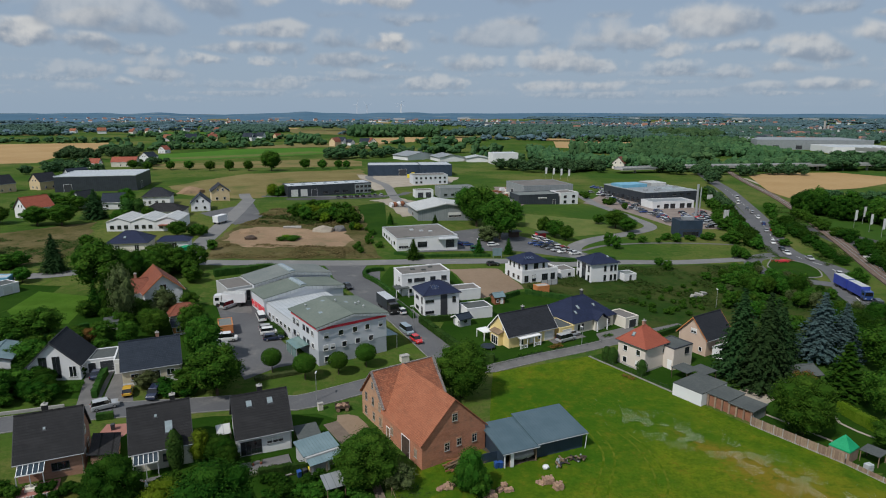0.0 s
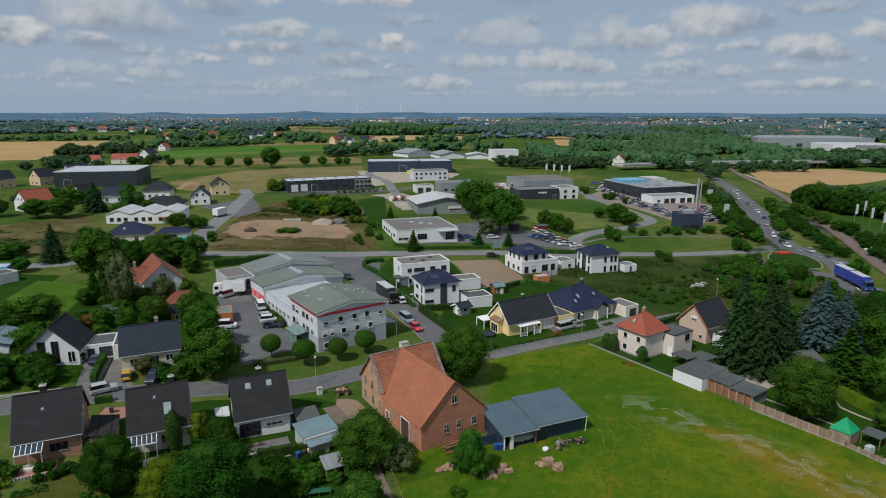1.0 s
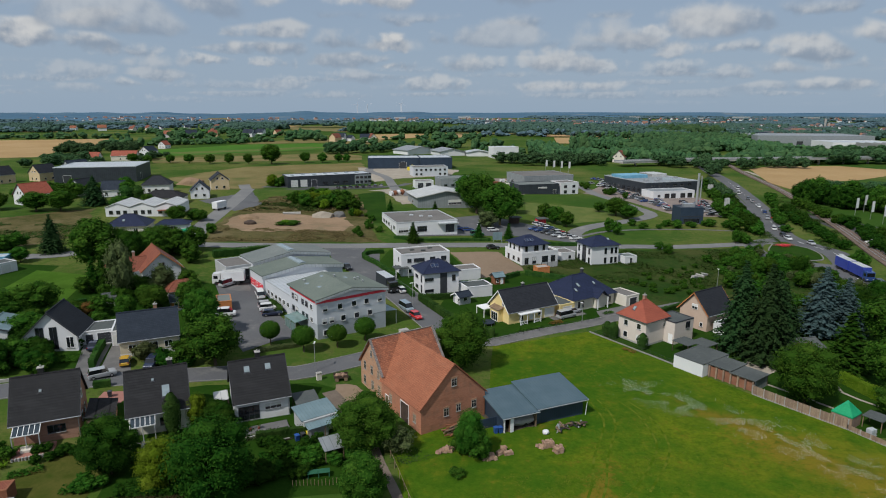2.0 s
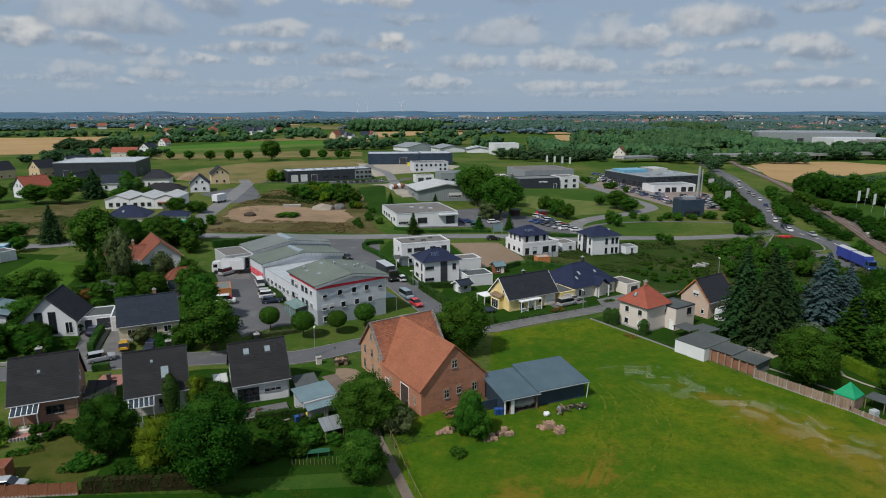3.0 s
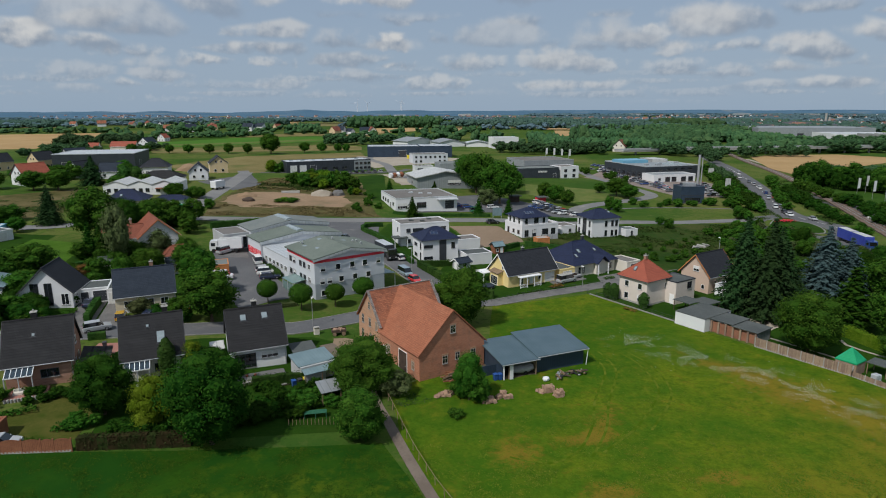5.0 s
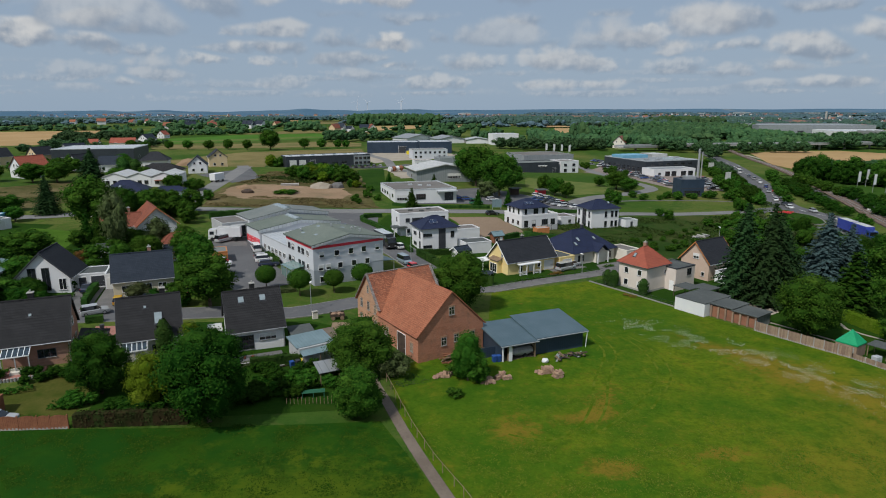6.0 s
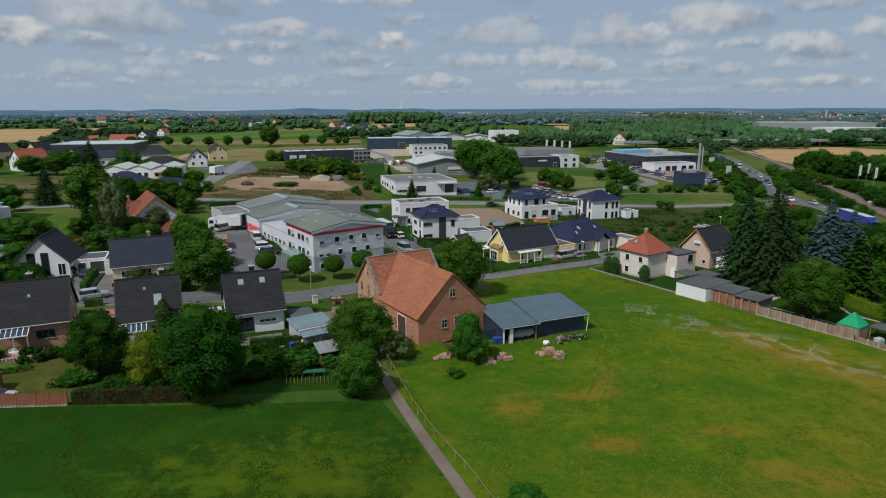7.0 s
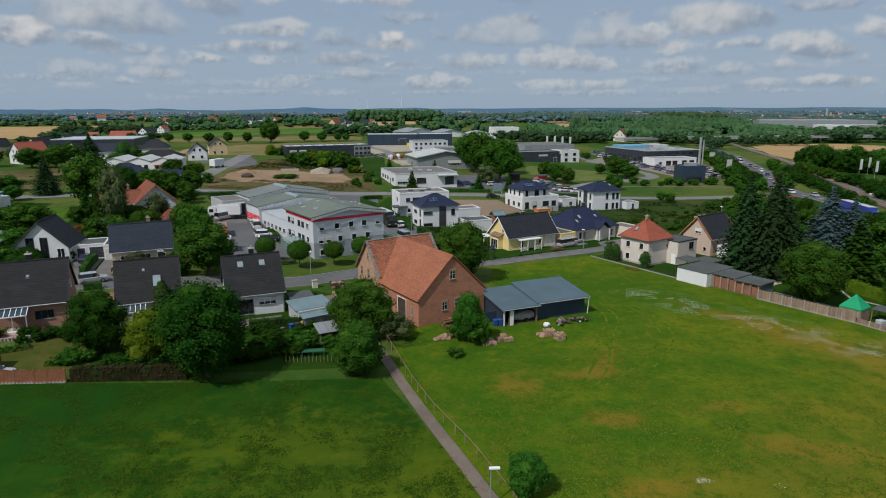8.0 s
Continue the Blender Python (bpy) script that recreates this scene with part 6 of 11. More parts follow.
for _x in (-3.55, 0.35):
    part("railing", Shape().box(_x - 0.9, -5.52, 0.75, _x + 0.9, -5.46, 0.85).box(_x - 0.9, -5.52, 0.1, _x + 0.9, -5.46, 0.18), FRAME_WHITE, _p)
    for _k in range(7):
        part("baluster", Shape().box(_x - 0.85 + _k * 0.28, -5.51, 0.18, _x - 0.8 + _k * 0.28, -5.47, 0.75), FRAME_WHITE, _p)
_p = part("side_porch", Shape().chamfer(-9.6, 2.2, 2.3, -6.8, 5.6, 2.5), FRAME_WHITE, _h)
for _x, _y in ((-9.5, 2.3), (-9.5, 5.5), (-7.2, 5.5)):
    part("post", Shape().box(_x - 0.08, _y - 0.08, -0.6, _x + 0.08, _y + 0.08, 2.3), FRAME_WHITE, _p)
flat_house("garage", 26.6, 144.8, 30.5, 4.6, 6.5, 2.7, YELLOW, FELT_DARK, "yellow flat-roofed garage beside the house", (("S", 0, 0.0, 2.6, 2.1, "garage"),), 0.12)

_h, _r = hip_house("house", 32.7, 153.4, 32, 13.8, 12.6, 2.9, 7.2, 4.2, CREAM, TILE_BLUE, "cream bungalow with wide dark blue hipped roof",
          (("S", -5.0, 0.6, 0.7, 1.6, "dark"), ("S", -3.7, 0.6, 0.7, 1.6, "dark"), ("S", 3.2, 0.3, 1.0, 2.0, "dark"), ("S", 5.4, 0.6, 0.9, 1.5, "dark"), ("W", -3.5, 0.3, 1.6, 2.0, "dark"), ("W", 2.5, 0.3, 1.8, 2.0, "dark")), 0.6)
put_skylight(_r, roof_pose(-2.6, 3.0, 6.9, 2.9, 7.2), 0.8, 1.3)
put_skylight(_r, roof_pose(-4.4, 4.2, 6.9, 2.9, 7.2), 0.7, 1.1)
put_skylight(_r, roof_pose(2.6, 3.2, 6.9, 2.9, 7.2), 0.7, 1.0)
put_chimney(_r, 2.6, 1.2, 6.2, 8.0, FRAME_DARK)
_p = part("entrance_gable", Shape().side([(-0.2, -0.6), (3.0, -0.6), (3.0, 2.7), (1.4, 4.2), (-0.2, 2.7)], -7.2, -6.2), CREAM, _h)
part("gable_roof", Shape().slab([(1.4, -8.2, 4.5), (-0.6, -8.2, 2.7), (-0.6, -4.0, 2.7), (1.4, -4.0, 4.5)], 0.14).slab([(3.4, -8.2, 2.7), (1.4, -8.2, 4.5), (1.4, -4.0, 4.5), (3.4, -4.0, 2.7)], 0.14), TILE_BLUE, _p)
for _x in (-0.3, 3.1):
    part("column", Shape().tube((_x, -8.0, -0.5), (_x, -8.0, 2.7), 0.15, None, 8), WHITE, _p)
flat_house("garage", 44.6, 152.9, 32, 4.6, 6.5, 2.7, CREAM, GRAVEL_ROOF, "cream flat-roofed garage with dark door", (("S", 0.2, 0.0, 2.5, 2.1, "dark_garage"),), 0.15)

# ---- white house with red pyramid roof, its extension, and the peach house ----
_h, _r = hip_house("house", 41.9, 127.2, 35, 7.2, 7.2, 5.4, 8.9, 1.4, PINKISH, TILE_BRIGHT, "cream two-storey house with red hipped roof",
          (("W", 1.8, 3.3, 1.1, 1.3, ""), ("W", -1.6, 3.3, 1.1, 1.3, ""), ("W", 1.8, 0.7, 1.1, 1.3, "blind"), ("W", -1.6, 0.7, 1.1, 1.3, ""), ("S", 2.4, 3.3, 0.6, 0.9, "")), 0.45, CONCRETE)
put_skylight(_r, pose(-2.3, 0.6, 7.2) @ pose(0, 0, 0, 0, 0, -90) @ pose(0, 0, 0, 47), 0.7, 1.0)
put_chimney(_r, 1.0, 0.8, 7.8, 9.5)
flat_house("house_extension", 48.6, 127.6, 33, 6.2, 5.6, 4.9, PINKISH, FELT_DARK, "cream flat-roofed house extension with dark roof edge", (("W", -0.8, 0.7, 1.2, 1.2, "blind"), ("W", 1.9, 0.0, 0.9, 2.1, "door"), ("S", 1.2, 3.0, 1.4, 1.5, "dark")), 0.12, FRAME_DARK)
_h, _r = gable_house("house", 59.4, 136.9, 33.5, 9.2, 7.2, 3.9, 8.5, PEACH, TILE_BLACK, "peach house with dark tiled roof and orange verge",
          (("W", 0.2, 4.6, 1.5, 1.2, "blind"), ("W", -1.2, 0.9, 0.9, 1.2, "blind"), ("W", 2.2, 0.9, 0.8, 1.0, "")), 0.55, 0.5, gable_mat=WOOD_ORANGE)
flat_house("house_extension", 61.9, 131.4, 33.5, 5.0, 3.0, 2.5, WHITE, FELT_DARK, "low white extension of the peach house", (("S", -0.5, 0.8, 2.2, 1.1, ""),), 0.1)
flat_house("garage", 48.8, 112.2, 36.0, 8.5, 6.2, 2.6, WHITE, FELT_DARK, "white garage block with dark flat roof", (), 0.05, FELT_DARK)
_h = thing("wood_store", 51.2, 104.5, -53.0, "open brown wooden store with two dark flat roofs", "shed")
part("wall", Shape().box(-4.4, 0.2, -0.5, 4.2, 0.35, 2.1), FENCE_WOOD, _h)
for _k in range(7):
    part("post", Shape().box(-4.3 + _k * 1.38, -0.12, -0.5, -4.0 + _k * 1.38, 0.2, 2.2), FENCE_PALE, _h)
part("end_wall", Shape().box(4.2, 0.3, -0.5, 4.35, 4.6, 2.2), METAL_GREY, _h)
part("roof", Shape().chamfer(-4.6, -0.1, 2.38, 0.0, 5.6, 2.55), FELT_DARK, _h)
part("roof", Shape().chamfer(-0.3, -0.25, 2.18, 4.6, 4.9, 2.34), FELT_DARK, _h)
for _x in (-4.4, 0, 4.3):
    part("rear_post", Shape().box(_x - 0.07, 4.6, -0.5, _x + 0.07, 4.75, 2.2), WOOD, _h)
for _x, _y, _a, _l in ((52.0, 119.0, 33, "dark flat carport roof beside the extension"), (48.6, 119.6, 33, "dark flat shelter roof beside the extension")):
    _h = thing("shelter", _x, _y, _a, _l, "shelter")
    part("roof", Shape().chamfer(-2.0, -2.0, 2.3, 2.0, 2.0, 2.45), FELT_DARK, _h)
    for _px in (-1.8, 1.8):
        for _py in (-1.8, 1.8):
            part("post", Shape().box(_px - 0.06, _py - 0.06, -0.4, _px + 0.06, _py + 0.06, 2.3), WOOD_DARK, _h)
gable_house("shed", 71.0, 118.5, 15, 7, 5, 2.4, 3.6, WOOD, FELT_DARK, "brown garden building under the spruces", (("S", 1.5, 0.8, 1.5, 0.9, ""),), 0.5, 0.4, category="shed", gutter=False)
gable_house("shed", 66.6, 111.5, 12, 5, 4, 2.1, 2.9, WOOD, METAL_PALE, "open garden shed with pale roof", (("S", -0.5, 0.0, 1.6, 1.9, "dark_garage"),), 0.5, 0.4, category="shed", gutter=False)

# ---- business park behind the road ----
_h, _r = flat_house("commercial_building", -12.4, 230.0, 19, 23, 23.5, 4.3, WHITE, GRAVEL_ROOF, "low white commercial building with grey gravel roof",
           (("S", -9, 0.8, 3.6, 2.0, "blind"), ("S", -2, 0.8, 3.6, 2.0, "dark"), ("S", 8.6, 0.0, 3.4, 3.0, "dark_garage"), ("W", -8, 1.6, 2.0, 1.2, "dark"), ("W", -4, 1.6, 2.0, 1.2, "dark"), ("W", 0, 1.6, 2.0, 1.2, "dark"), ("W", 4, 0.1, 1.4, 2.2, "dark_door"), ("W", 8, 1.6, 2.0, 1.2, "dark")), 0.3, METAL_PALE)
part("loading_canopy", Shape().chamfer(4.0, -13.2, 3.3, 11.5, -11.7, 3.7), METAL_PALE, _h)
for _x, _y in ((-2, 3), (4, -2), (1, 0)):
    part("roof_vent", Shape().chamfer(_x - 0.7, _y - 0.5, 4.3, _x + 0.7, _y + 0.5, 4.75), METAL_PALE, _r)


def wide_gable_hall(x, y, rz, width, depth, e, top, wall, roof_mat, label, openings=(), solar=False, grow=1.0):
    """The ridge runs along the hall's own y."""
    b = thing("hall", x, y, rz, label, "hall", grow=grow)
    hx, hy = width / 2, depth / 2
    part("wall", Shape().side([(-hx, -1.5), (hx, -1.5), (hx, e), (0, top - 0.1), (-hx, e)], -hy, hy), wall, b)
    o, r = 0.9, Shape()
    z = e - o * (top - e) / hx
    r.slab([(0, -hy - o, top + 0.1), (-hx - o, -hy - o, z + 0.1), (-hx - o, hy + o, z + 0.1), (0, hy + o, top + 0.1)], 0.35)
    r.slab([(hx + o, -hy - o, z + 0.1), (0, -hy - o, top + 0.1), (0, hy + o, top + 0.1), (hx + o, hy + o, z + 0.1)], 0.35)
    roof = part("roof", r, roof_mat, b)
    if solar:
        a = math.degrees(math.atan2(top - e, hx))
        put_solar(roof, pose(-hx / 2, 0, (e + top) / 2 + 0.12, 0, -a, 0), 5, 9, 1.7, 1.6)
    put_openings(b, hx, hy, openings)
    return b


wide_gable_hall(-5.2, 282.5, 17, 26, 20, 4.6, 7.0, METAL_GREY, METAL_WHITE, "grey hall with wide white gable roof and solar panels", (("S", 4, 1.0, 6.0, 2.2, "blind"), ("W", 0, 1.2, 2.0, 1.2, "dark")), True)

# long dark hall with docks and a glazed office end
_h, _r = flat_house("hall", -76.7, 379.1, 26, 46, 14, 5.8, METAL_DARK, METAL_PALE, "long anthracite hall with dock gates and glazed office end",
           (("S", -19.5, 0.3, 3.4, 3.6, "garage"), ("S", -14.5, 0.3, 3.4, 3.6, "garage"), ("S", -9.0, 0.3, 3.0, 3.4, "dark_garage"), ("S", -3, 1.2, 3.0, 1.3, "dark"), ("S", 3, 1.2, 3.0, 1.3, "dark"), ("S", 8, 1.2, 3.0, 1.3, "dark")), 0.2, grow=1.12)
part("office_front", Shape().box(13.5, -7.08, 0.2, 22.9, -7.0, 5.4), METAL_GREY, _h, "pale grey office cladding")
for _x in (15.0, 17.4, 19.8, 22.0):
    for _z in (0.8, 3.3):
        put_window(_h, pose(_x, -7.1, _z), 1.7, 1.3, FRAME_DARK)
for _k in range(7):
    part("rooflight", Shape().chamfer(-20 + 6 * _k, -1.2, 5.75, -18.4 + 6 * _k, 1.2, 6.2, 0.2), GLASS_PALE, _r)
_h, _r = flat_house("hall", -228, 403, 14, 41, 35, 8.3, METAL_DARK, METAL_PALE, "large anthracite hall with pale flat roof", (("S", -14, 0.1, 4.0, 4.0, "dark_garage"), ("E", -6, 0.1, 4.0, 4.0, "dark_garage")), 0.25, METAL_PALE, grow=1.15)
flat_house("hall", -46.5, 495.2, 7, 36, 22, 7.2, METAL_NAVY, METAL_PALE, "dark blue industrial hall with pale roof", (("S", 6, 0.1, 5.0, 4.4, "dark_garage"),), 0.2, grow=1.13)
flat_house("hall", -14.1, 495.4, 9, 22, 24, 7.6, METAL_NAVY, METAL_PALE, "dark blue hall section with pale roof", (), 0.2, grow=1.13)
_h = thing("crane_parts", -29.9, 470.8, 15, "stacked yellow steel crane parts", "machinery")
for _k in range(3):
    part("crate", Shape().chamfer(-4 + 3 * _k, -1, 0, -1.4 + 3 * _k, 1, 2.6 + (_k % 2) * 1.2), YELLOW_PLASTIC, _h)
flat_house("commercial_building", -16.3, 436.3, 15, 22, 12, 5.6, OFFICE, GRAVEL_ROOF, "two-storey pale grey office block", row("S", (-9, -6, -3, 0, 3, 6, 9), 3.4, 1.3, 1.2, "dark") + row("S", (-9, -6, 6, 9), 0.8, 1.3, 1.2, "dark"), 0.3, METAL_PALE, grow=1.12)
flat_house("garage", -17.1, 369.7, 15, 10, 7, 3.8, WHITE, GRAVEL_ROOF, "white garage block with two dark gates", (("S", -2.2, 0.0, 3.0, 2.8, "dark_garage"), ("S", 2.2, 0.0, 3.0, 2.8, "dark_garage")), 0.2, grow=1.10)
flat_house("hall", 2.1, 373.6, 15, 20, 13, 5.4, METAL_GREY, FELT, "grey flat-roofed workshop hall", row("S", (-7, -3, 1, 5), 1.2, 1.8, 1.2, "dark"), 0.2, grow=1.09)
flat_house("hall", 46.8, 349.3, 17, 23, 13, 5.4, METAL_DARK, FELT, "dark grey flat-roofed showroom", (("S", 2, 3.2, 5.0, 0.9, "blind"), ("S", 9, 0.1, 1.6, 2.4, "dark_door")), 0.25, grow=1.05)
flat_house("commercial_building", 64.7, 354.3, 22, 11, 11, 6.2, WHITE, GRAVEL_ROOF, "white cubic two-storey office", (("S", -2.6, 3.6, 1.8, 1.4, "dark"), ("S", 2.6, 3.6, 1.8, 1.4, "dark"), ("S", -2.6, 0.6, 1.8, 1.7, "dark"), ("S", 2.6, 0.6, 1.8, 1.7, "dark")), 0.3, grow=1.05)
flat_house("hall", 53.7, 379, 17, 30, 26, 7.8, METAL_GREY, GRAVEL_ROOF, "tall grey warehouse behind the showroom", (("W", -4, 0.1, 4.0, 4.4, "dark_garage"),), 0.3, grow=1.06)

# car dealer: white front, dark side, light blue box on the roof, pylon
_h, _r = flat_house("car_dealership", 122.3, 348.6, 15, 26, 12, 3.9, WHITE, METAL_MID, "low white car dealership front with showroom windows", row("S", (-9.5,), 1.0, 1.6, 1.2, "dark") + row("S", (-4.5, -0.5, 5.5, 10.0), 0.2, 3.0, 2.6, "dark"), 0.3)
_h, _r = flat_house("car_dealership", 122.1, 382.3, 19, 36, 42, 6.6, METAL_DARK, METAL_MID, "dark grey dealership workshop with grey roof", row("W", (-15, -10, -5, 0, 5, 10, 15), 0.2, 3.2, 3.0, "dark") + row("S", (-13, -8, -3, 2, 7, 12), 4.3, 2.6, 1.1, "dark"), 0.3, METAL_PALE, grow=1.02)
for _k in range(4):
    part("rooflight", Shape().chamfer(3 + 3.4 * _k, -16, 6.45, 4.2 + 3.4 * _k, -2, 6.9, 0.2), GLASS_PALE, _r)
for _x, _y in ((-12, -13), (-6, -15), (0, -9), (14, -6)):
    part("roof_unit", Shape().chamfer(_x - 1.2, _y - 0.9, 6.5, _x + 1.2, _y + 0.9, 7.6), STEEL, _r)
part("roof_box", Shape().chamfer(-17.5, 2, 6.5, 0, 14, 8.4), BLUE_BOX, _r, "light blue clad roof box")
part("roof_box", Shape().chamfer(6, 6, 6.5, 17, 19, 8.2), METAL_WHITE, _r, "white clad roof box")
_h, _r = flat_house("pavilion", 103.7, 268.6, 4, 10.2, 8.6, 7.0, METAL_NAVY, METAL_DARK, "dark blue cubic pavilion with roof unit", (("S", 0, 0.3, 7.0, 2.2, "dark"),), 0.3)
part("stripe", Shape().box(-5.16, -4.36, 3.3, 5.16, -4.3, 3.6), FRAME_DARK, _h)
part("roof_unit", Shape().chamfer(-2.2, -1.4, 7.0, 2.4, 1.6, 8.4), STEEL, _r)
_h = thing("pylon", 125.7, 315.1, 0, "tall slender steel pylon beside the dealership", "pylon")
part("mast", Shape().tube((0, 0, -0.5), (0, 0, 17), 0.7, 0.55, 10), STEEL, _h)
part("mast", Shape().tube((1.6, 0, -0.5), (1.6, 0, 15.5), 0.35, 0.3, 8), STEEL, _h)
for _x, _y, _hh, _w in ((130.2, 290.5, 8.0, 2.6), (147.1, 351.4, 7.0, 3.2), (16.5, 214.7, 3.6, 3.4)):
    _h = thing("sign_board", _x, _y, 8, "tall blank pale sign board on posts", "sign")
    part("board", Shape().chamfer(-_w / 2, -0.12, 0.8, _w / 2, 0.12, _hh), METAL_WHITE if _hh > 4 else METAL_TEAL, _h)
    for _s in (-1, 1):
        part("post", Shape().box(_s * (_w / 2 - 0.2) - 0.08, -0.08, -0.4, _s * (_w / 2 - 0.2) + 0.08, 0.08, 0.8), STEEL, _h)
for _x, _y in ((190.5, 290), (190.6, 279.1), (188.1, 267.1), (201.1, 300.2), (71.6, 474.5), (76.8, 470.8), (81.9, 466.7), (86.9, 462.8)):
    _hh = 8.5
    _h = thing("flagpole", _x, _y, 20, "white hanging banner on a flagpole", "flagpole", "banners")
    part("pole", Shape().tube((0, 0, -0.3), (0, 0, _hh), 0.09, 0.06, 8), STEEL, _h)
    part("flag", Shape().box(0.1, -0.02, _hh - 5.0, 1.7, 0.02, _hh - 0.2), RED_TRIM if _x == 81 else WHITE, _h)

# white halls far behind, farmhouse, silo
for _x, _y, _rz, _w, _d, _e, _t in ((-39, 649.1, 40, 36, 26, 4, 7.5), (-4.6, 629.7, 20, 26, 30, 4, 6.8), (24.9, 621.6, 5, 22, 20, 3.6, 5.6)):
    wide_gable_hall(_x, _y, _rz, _w, _d, _e, _t, WHITE, METAL_PALE if _x > 20 else METAL_MID, "white industrial hall with pale gable roof")
flat_house("hall", 49.4, 599.2, 12, 22, 16, 9.0, WHITE, METAL_PALE, "tall white industrial hall with flat roof", (), 0.3, grow=1.12)
gable_house("farmhouse", 152.8, 564.5, 60, 15, 10, 4.5, 10.0, CREAM, TILE_BROWN, "half-timbered farmhouse with brown roof", row("S", (-5, -2, 2, 5), 1.0, 1.1, 1.3) + row("W", (-3, 0, 3), 1.0, 1.0, 1.3) + row("W", (-2, 2), 4.6, 1.0, 1.2), 0.6, 0.5, grow=1.07)
_h, _r = flat_house("factory", 500, 905, -6, 150, 90, 13, METAL_GREY, METAL_MID, "large grey factory hall with grey flat roof", row("S", (-50, -20, 20, 50), 1.0, 8.0, 5.0, "dark"), 0.6)
flat_house("factory", 520.3, 815.4, -6, 80, 60, 8, WHITE, METAL_PALE, "low white factory wing", (), 0.4)
_h = thing("factory", 520.3, 712.4, 0, "white factory with saw-tooth roof", "factory")
part("wall", Shape().box(-45, -30, -1, 45, 30, 7), WHITE, _h)
for _k in range(9):
    part("saw_tooth_roof", Shape().add([(-45 + 10 * _k, -30, 7), (-35 + 10 * _k, -30, 7), (-45 + 10 * _k, -30, 11), (-45 + 10 * _k, 30, 7), (-35 + 10 * _k, 30, 7), (-45 + 10 * _k, 30, 11)], [(0, 1, 2), (3, 5, 4), (0, 2, 5, 3), (1, 4, 5, 2), (0, 3, 4, 1)]), METAL_WHITE, _h)
_h = thing("silo", 887, 1500, 0, "pair of tall pale concrete silos", "silo")
for _x in (-6, 3):
    part("tower", Shape().tube((_x, 0, -1), (_x, 0, 21 - _x), 2.4, None, 12), CONCRETE, _h)

# road bridge over the railway
_h = thing("road_bridge", 251.5, 548.3, 0, "long grey concrete road bridge on pillars", "bridge", z=0.0)
_line = smooth_line([Vector(p) for p in ((138, 518.1), (177.1, 533.6), (210.1, 545.3), (263, 552.2), (340.2, 566.3), (430.2, 578.3))], 8.0)
_deck, _rail = Shape(), Shape()
for _a, _b in zip(_line[:-1], _line[1:]):
    _n = Vector((-(_b - _a).y, (_b - _a).x)).normalized()
    for _sh, _w0, _w1, _z0, _z1 in ((_deck, -6, 6, 4.6, 5.8), (_rail, -6.2, -6.0, 5.7, 6.8), (_rail, 6.0, 6.2, 5.7, 6.8)):
        _q = [_a + _n * _w0, _b + _n * _w0, _b + _n * _w1, _a + _n * _w1]
        _sh.add([(p.x - 250, p.y - 545, z) for z in (_z0, _z1) for p in _q], [(0, 1, 2, 3), (7, 6, 5, 4), (0, 4, 5, 1), (1, 5, 6, 2), (2, 6, 7, 3), (3, 7, 4, 0)])
part("deck", _deck, CONCRETE, _h)
part("parapet", _rail, STEEL, _h)
for _k in range(2, len(_line) - 1, 3):
    _p = _line[_k]
    part("pillar", Shape().tube((_p.x - 250, _p.y - 545, -1), (_p.x - 250, _p.y - 545, 4.7), 1.0, None, 10), CONCRETE, _h)

# houses on the western terrace
for _x, _y, _rz, _l, _w, _e, _t, _wall, _roof, _label in (
        (-176.5, 256, 62, 11, 9.5, 4.2, 8.8, WHITE, TILE_BRIGHT, "white house with bright red gable roof"),
        (-280.2, 378.4, 70, 12.7, 9.8, 5.2, 10.4, TAN, TILE_BLACK, "tan house with black gable roof"),
        (-264, 395.5, 70, 12.7, 9.8, 5.2, 10.4, TAN, TILE_BLACK, "tan house with black gable roof and pale gable"),
        (-258.3, 422.2, 60, 13.8, 10.4, 6.3, 11, GREYWALL, TILE_SLATE, "pale grey house with slate roof"),
        (-252.1, 314.3, 70, 10.2, 8.7, 3.7, 8.2, TAN, TILE_SLATE, "tan house with grey gable roof"),
        (-171, 283, 75, 9, 8, 3.2, 7.5, WHITE, TILE_BLACK, "white house with black steep roof"),
        (-155.1, 280.1, 15, 9, 8, 3.2, 7, WHITE, TILE_SLATE, "white house behind the cedar"),
        (-115.2, 279.5, 110, 9.5, 8, 3.6, 7.6, WHITE, TILE_SLATE, "white house with grey roof beside the yard"),
        (-118.2, 311.5, 115, 10, 8.5, 5.0, 8.6, TAN, TILE_BLACK, "tan two-storey house with black roof"),
        (-319, 543.3, 10, 17.3, 10.4, 3.7, 7.9, WHITE, TILE_BRIGHT, "long white house with red roof"),
        (-293.4, 554.6, 10, 20.8, 11.5, 4.2, 8.5, CREAM, TILE_BRIGHT, "long farm building with red roof"),
        (-290, 591.5, 80, 13.9, 10.4, 5.8, 10.4, WHITE, TILE_SLATE, "white house with grey roof among trees"),
        (-334.1, 720.2, 80, 10.4, 9.2, 4.1, 8.8, WHITE, TILE_BRIGHT, "small white house with red roof in fields")):
    gable_house("house", _x, _y, _rz, _l, _w, _e, _t, _wall, _roof, _label, (("W", -1.8, 0.9, 1.2, 1.3, ""), ("W", 1.8, 0.9, 1.2, 1.3, ""), ("W", -1.2, _e + 0.3, 1.0, 1.2, ""), ("W", 1.2, _e + 0.3, 1.0, 1.2, ""), ("S", -2.5, 0.9, 1.2, 1.3, ""), ("S", 2.5, 0.9, 1.2, 1.3, ""), ("N", 0, 0.9, 1.4, 1.3, "")), 0.4, 0.4)
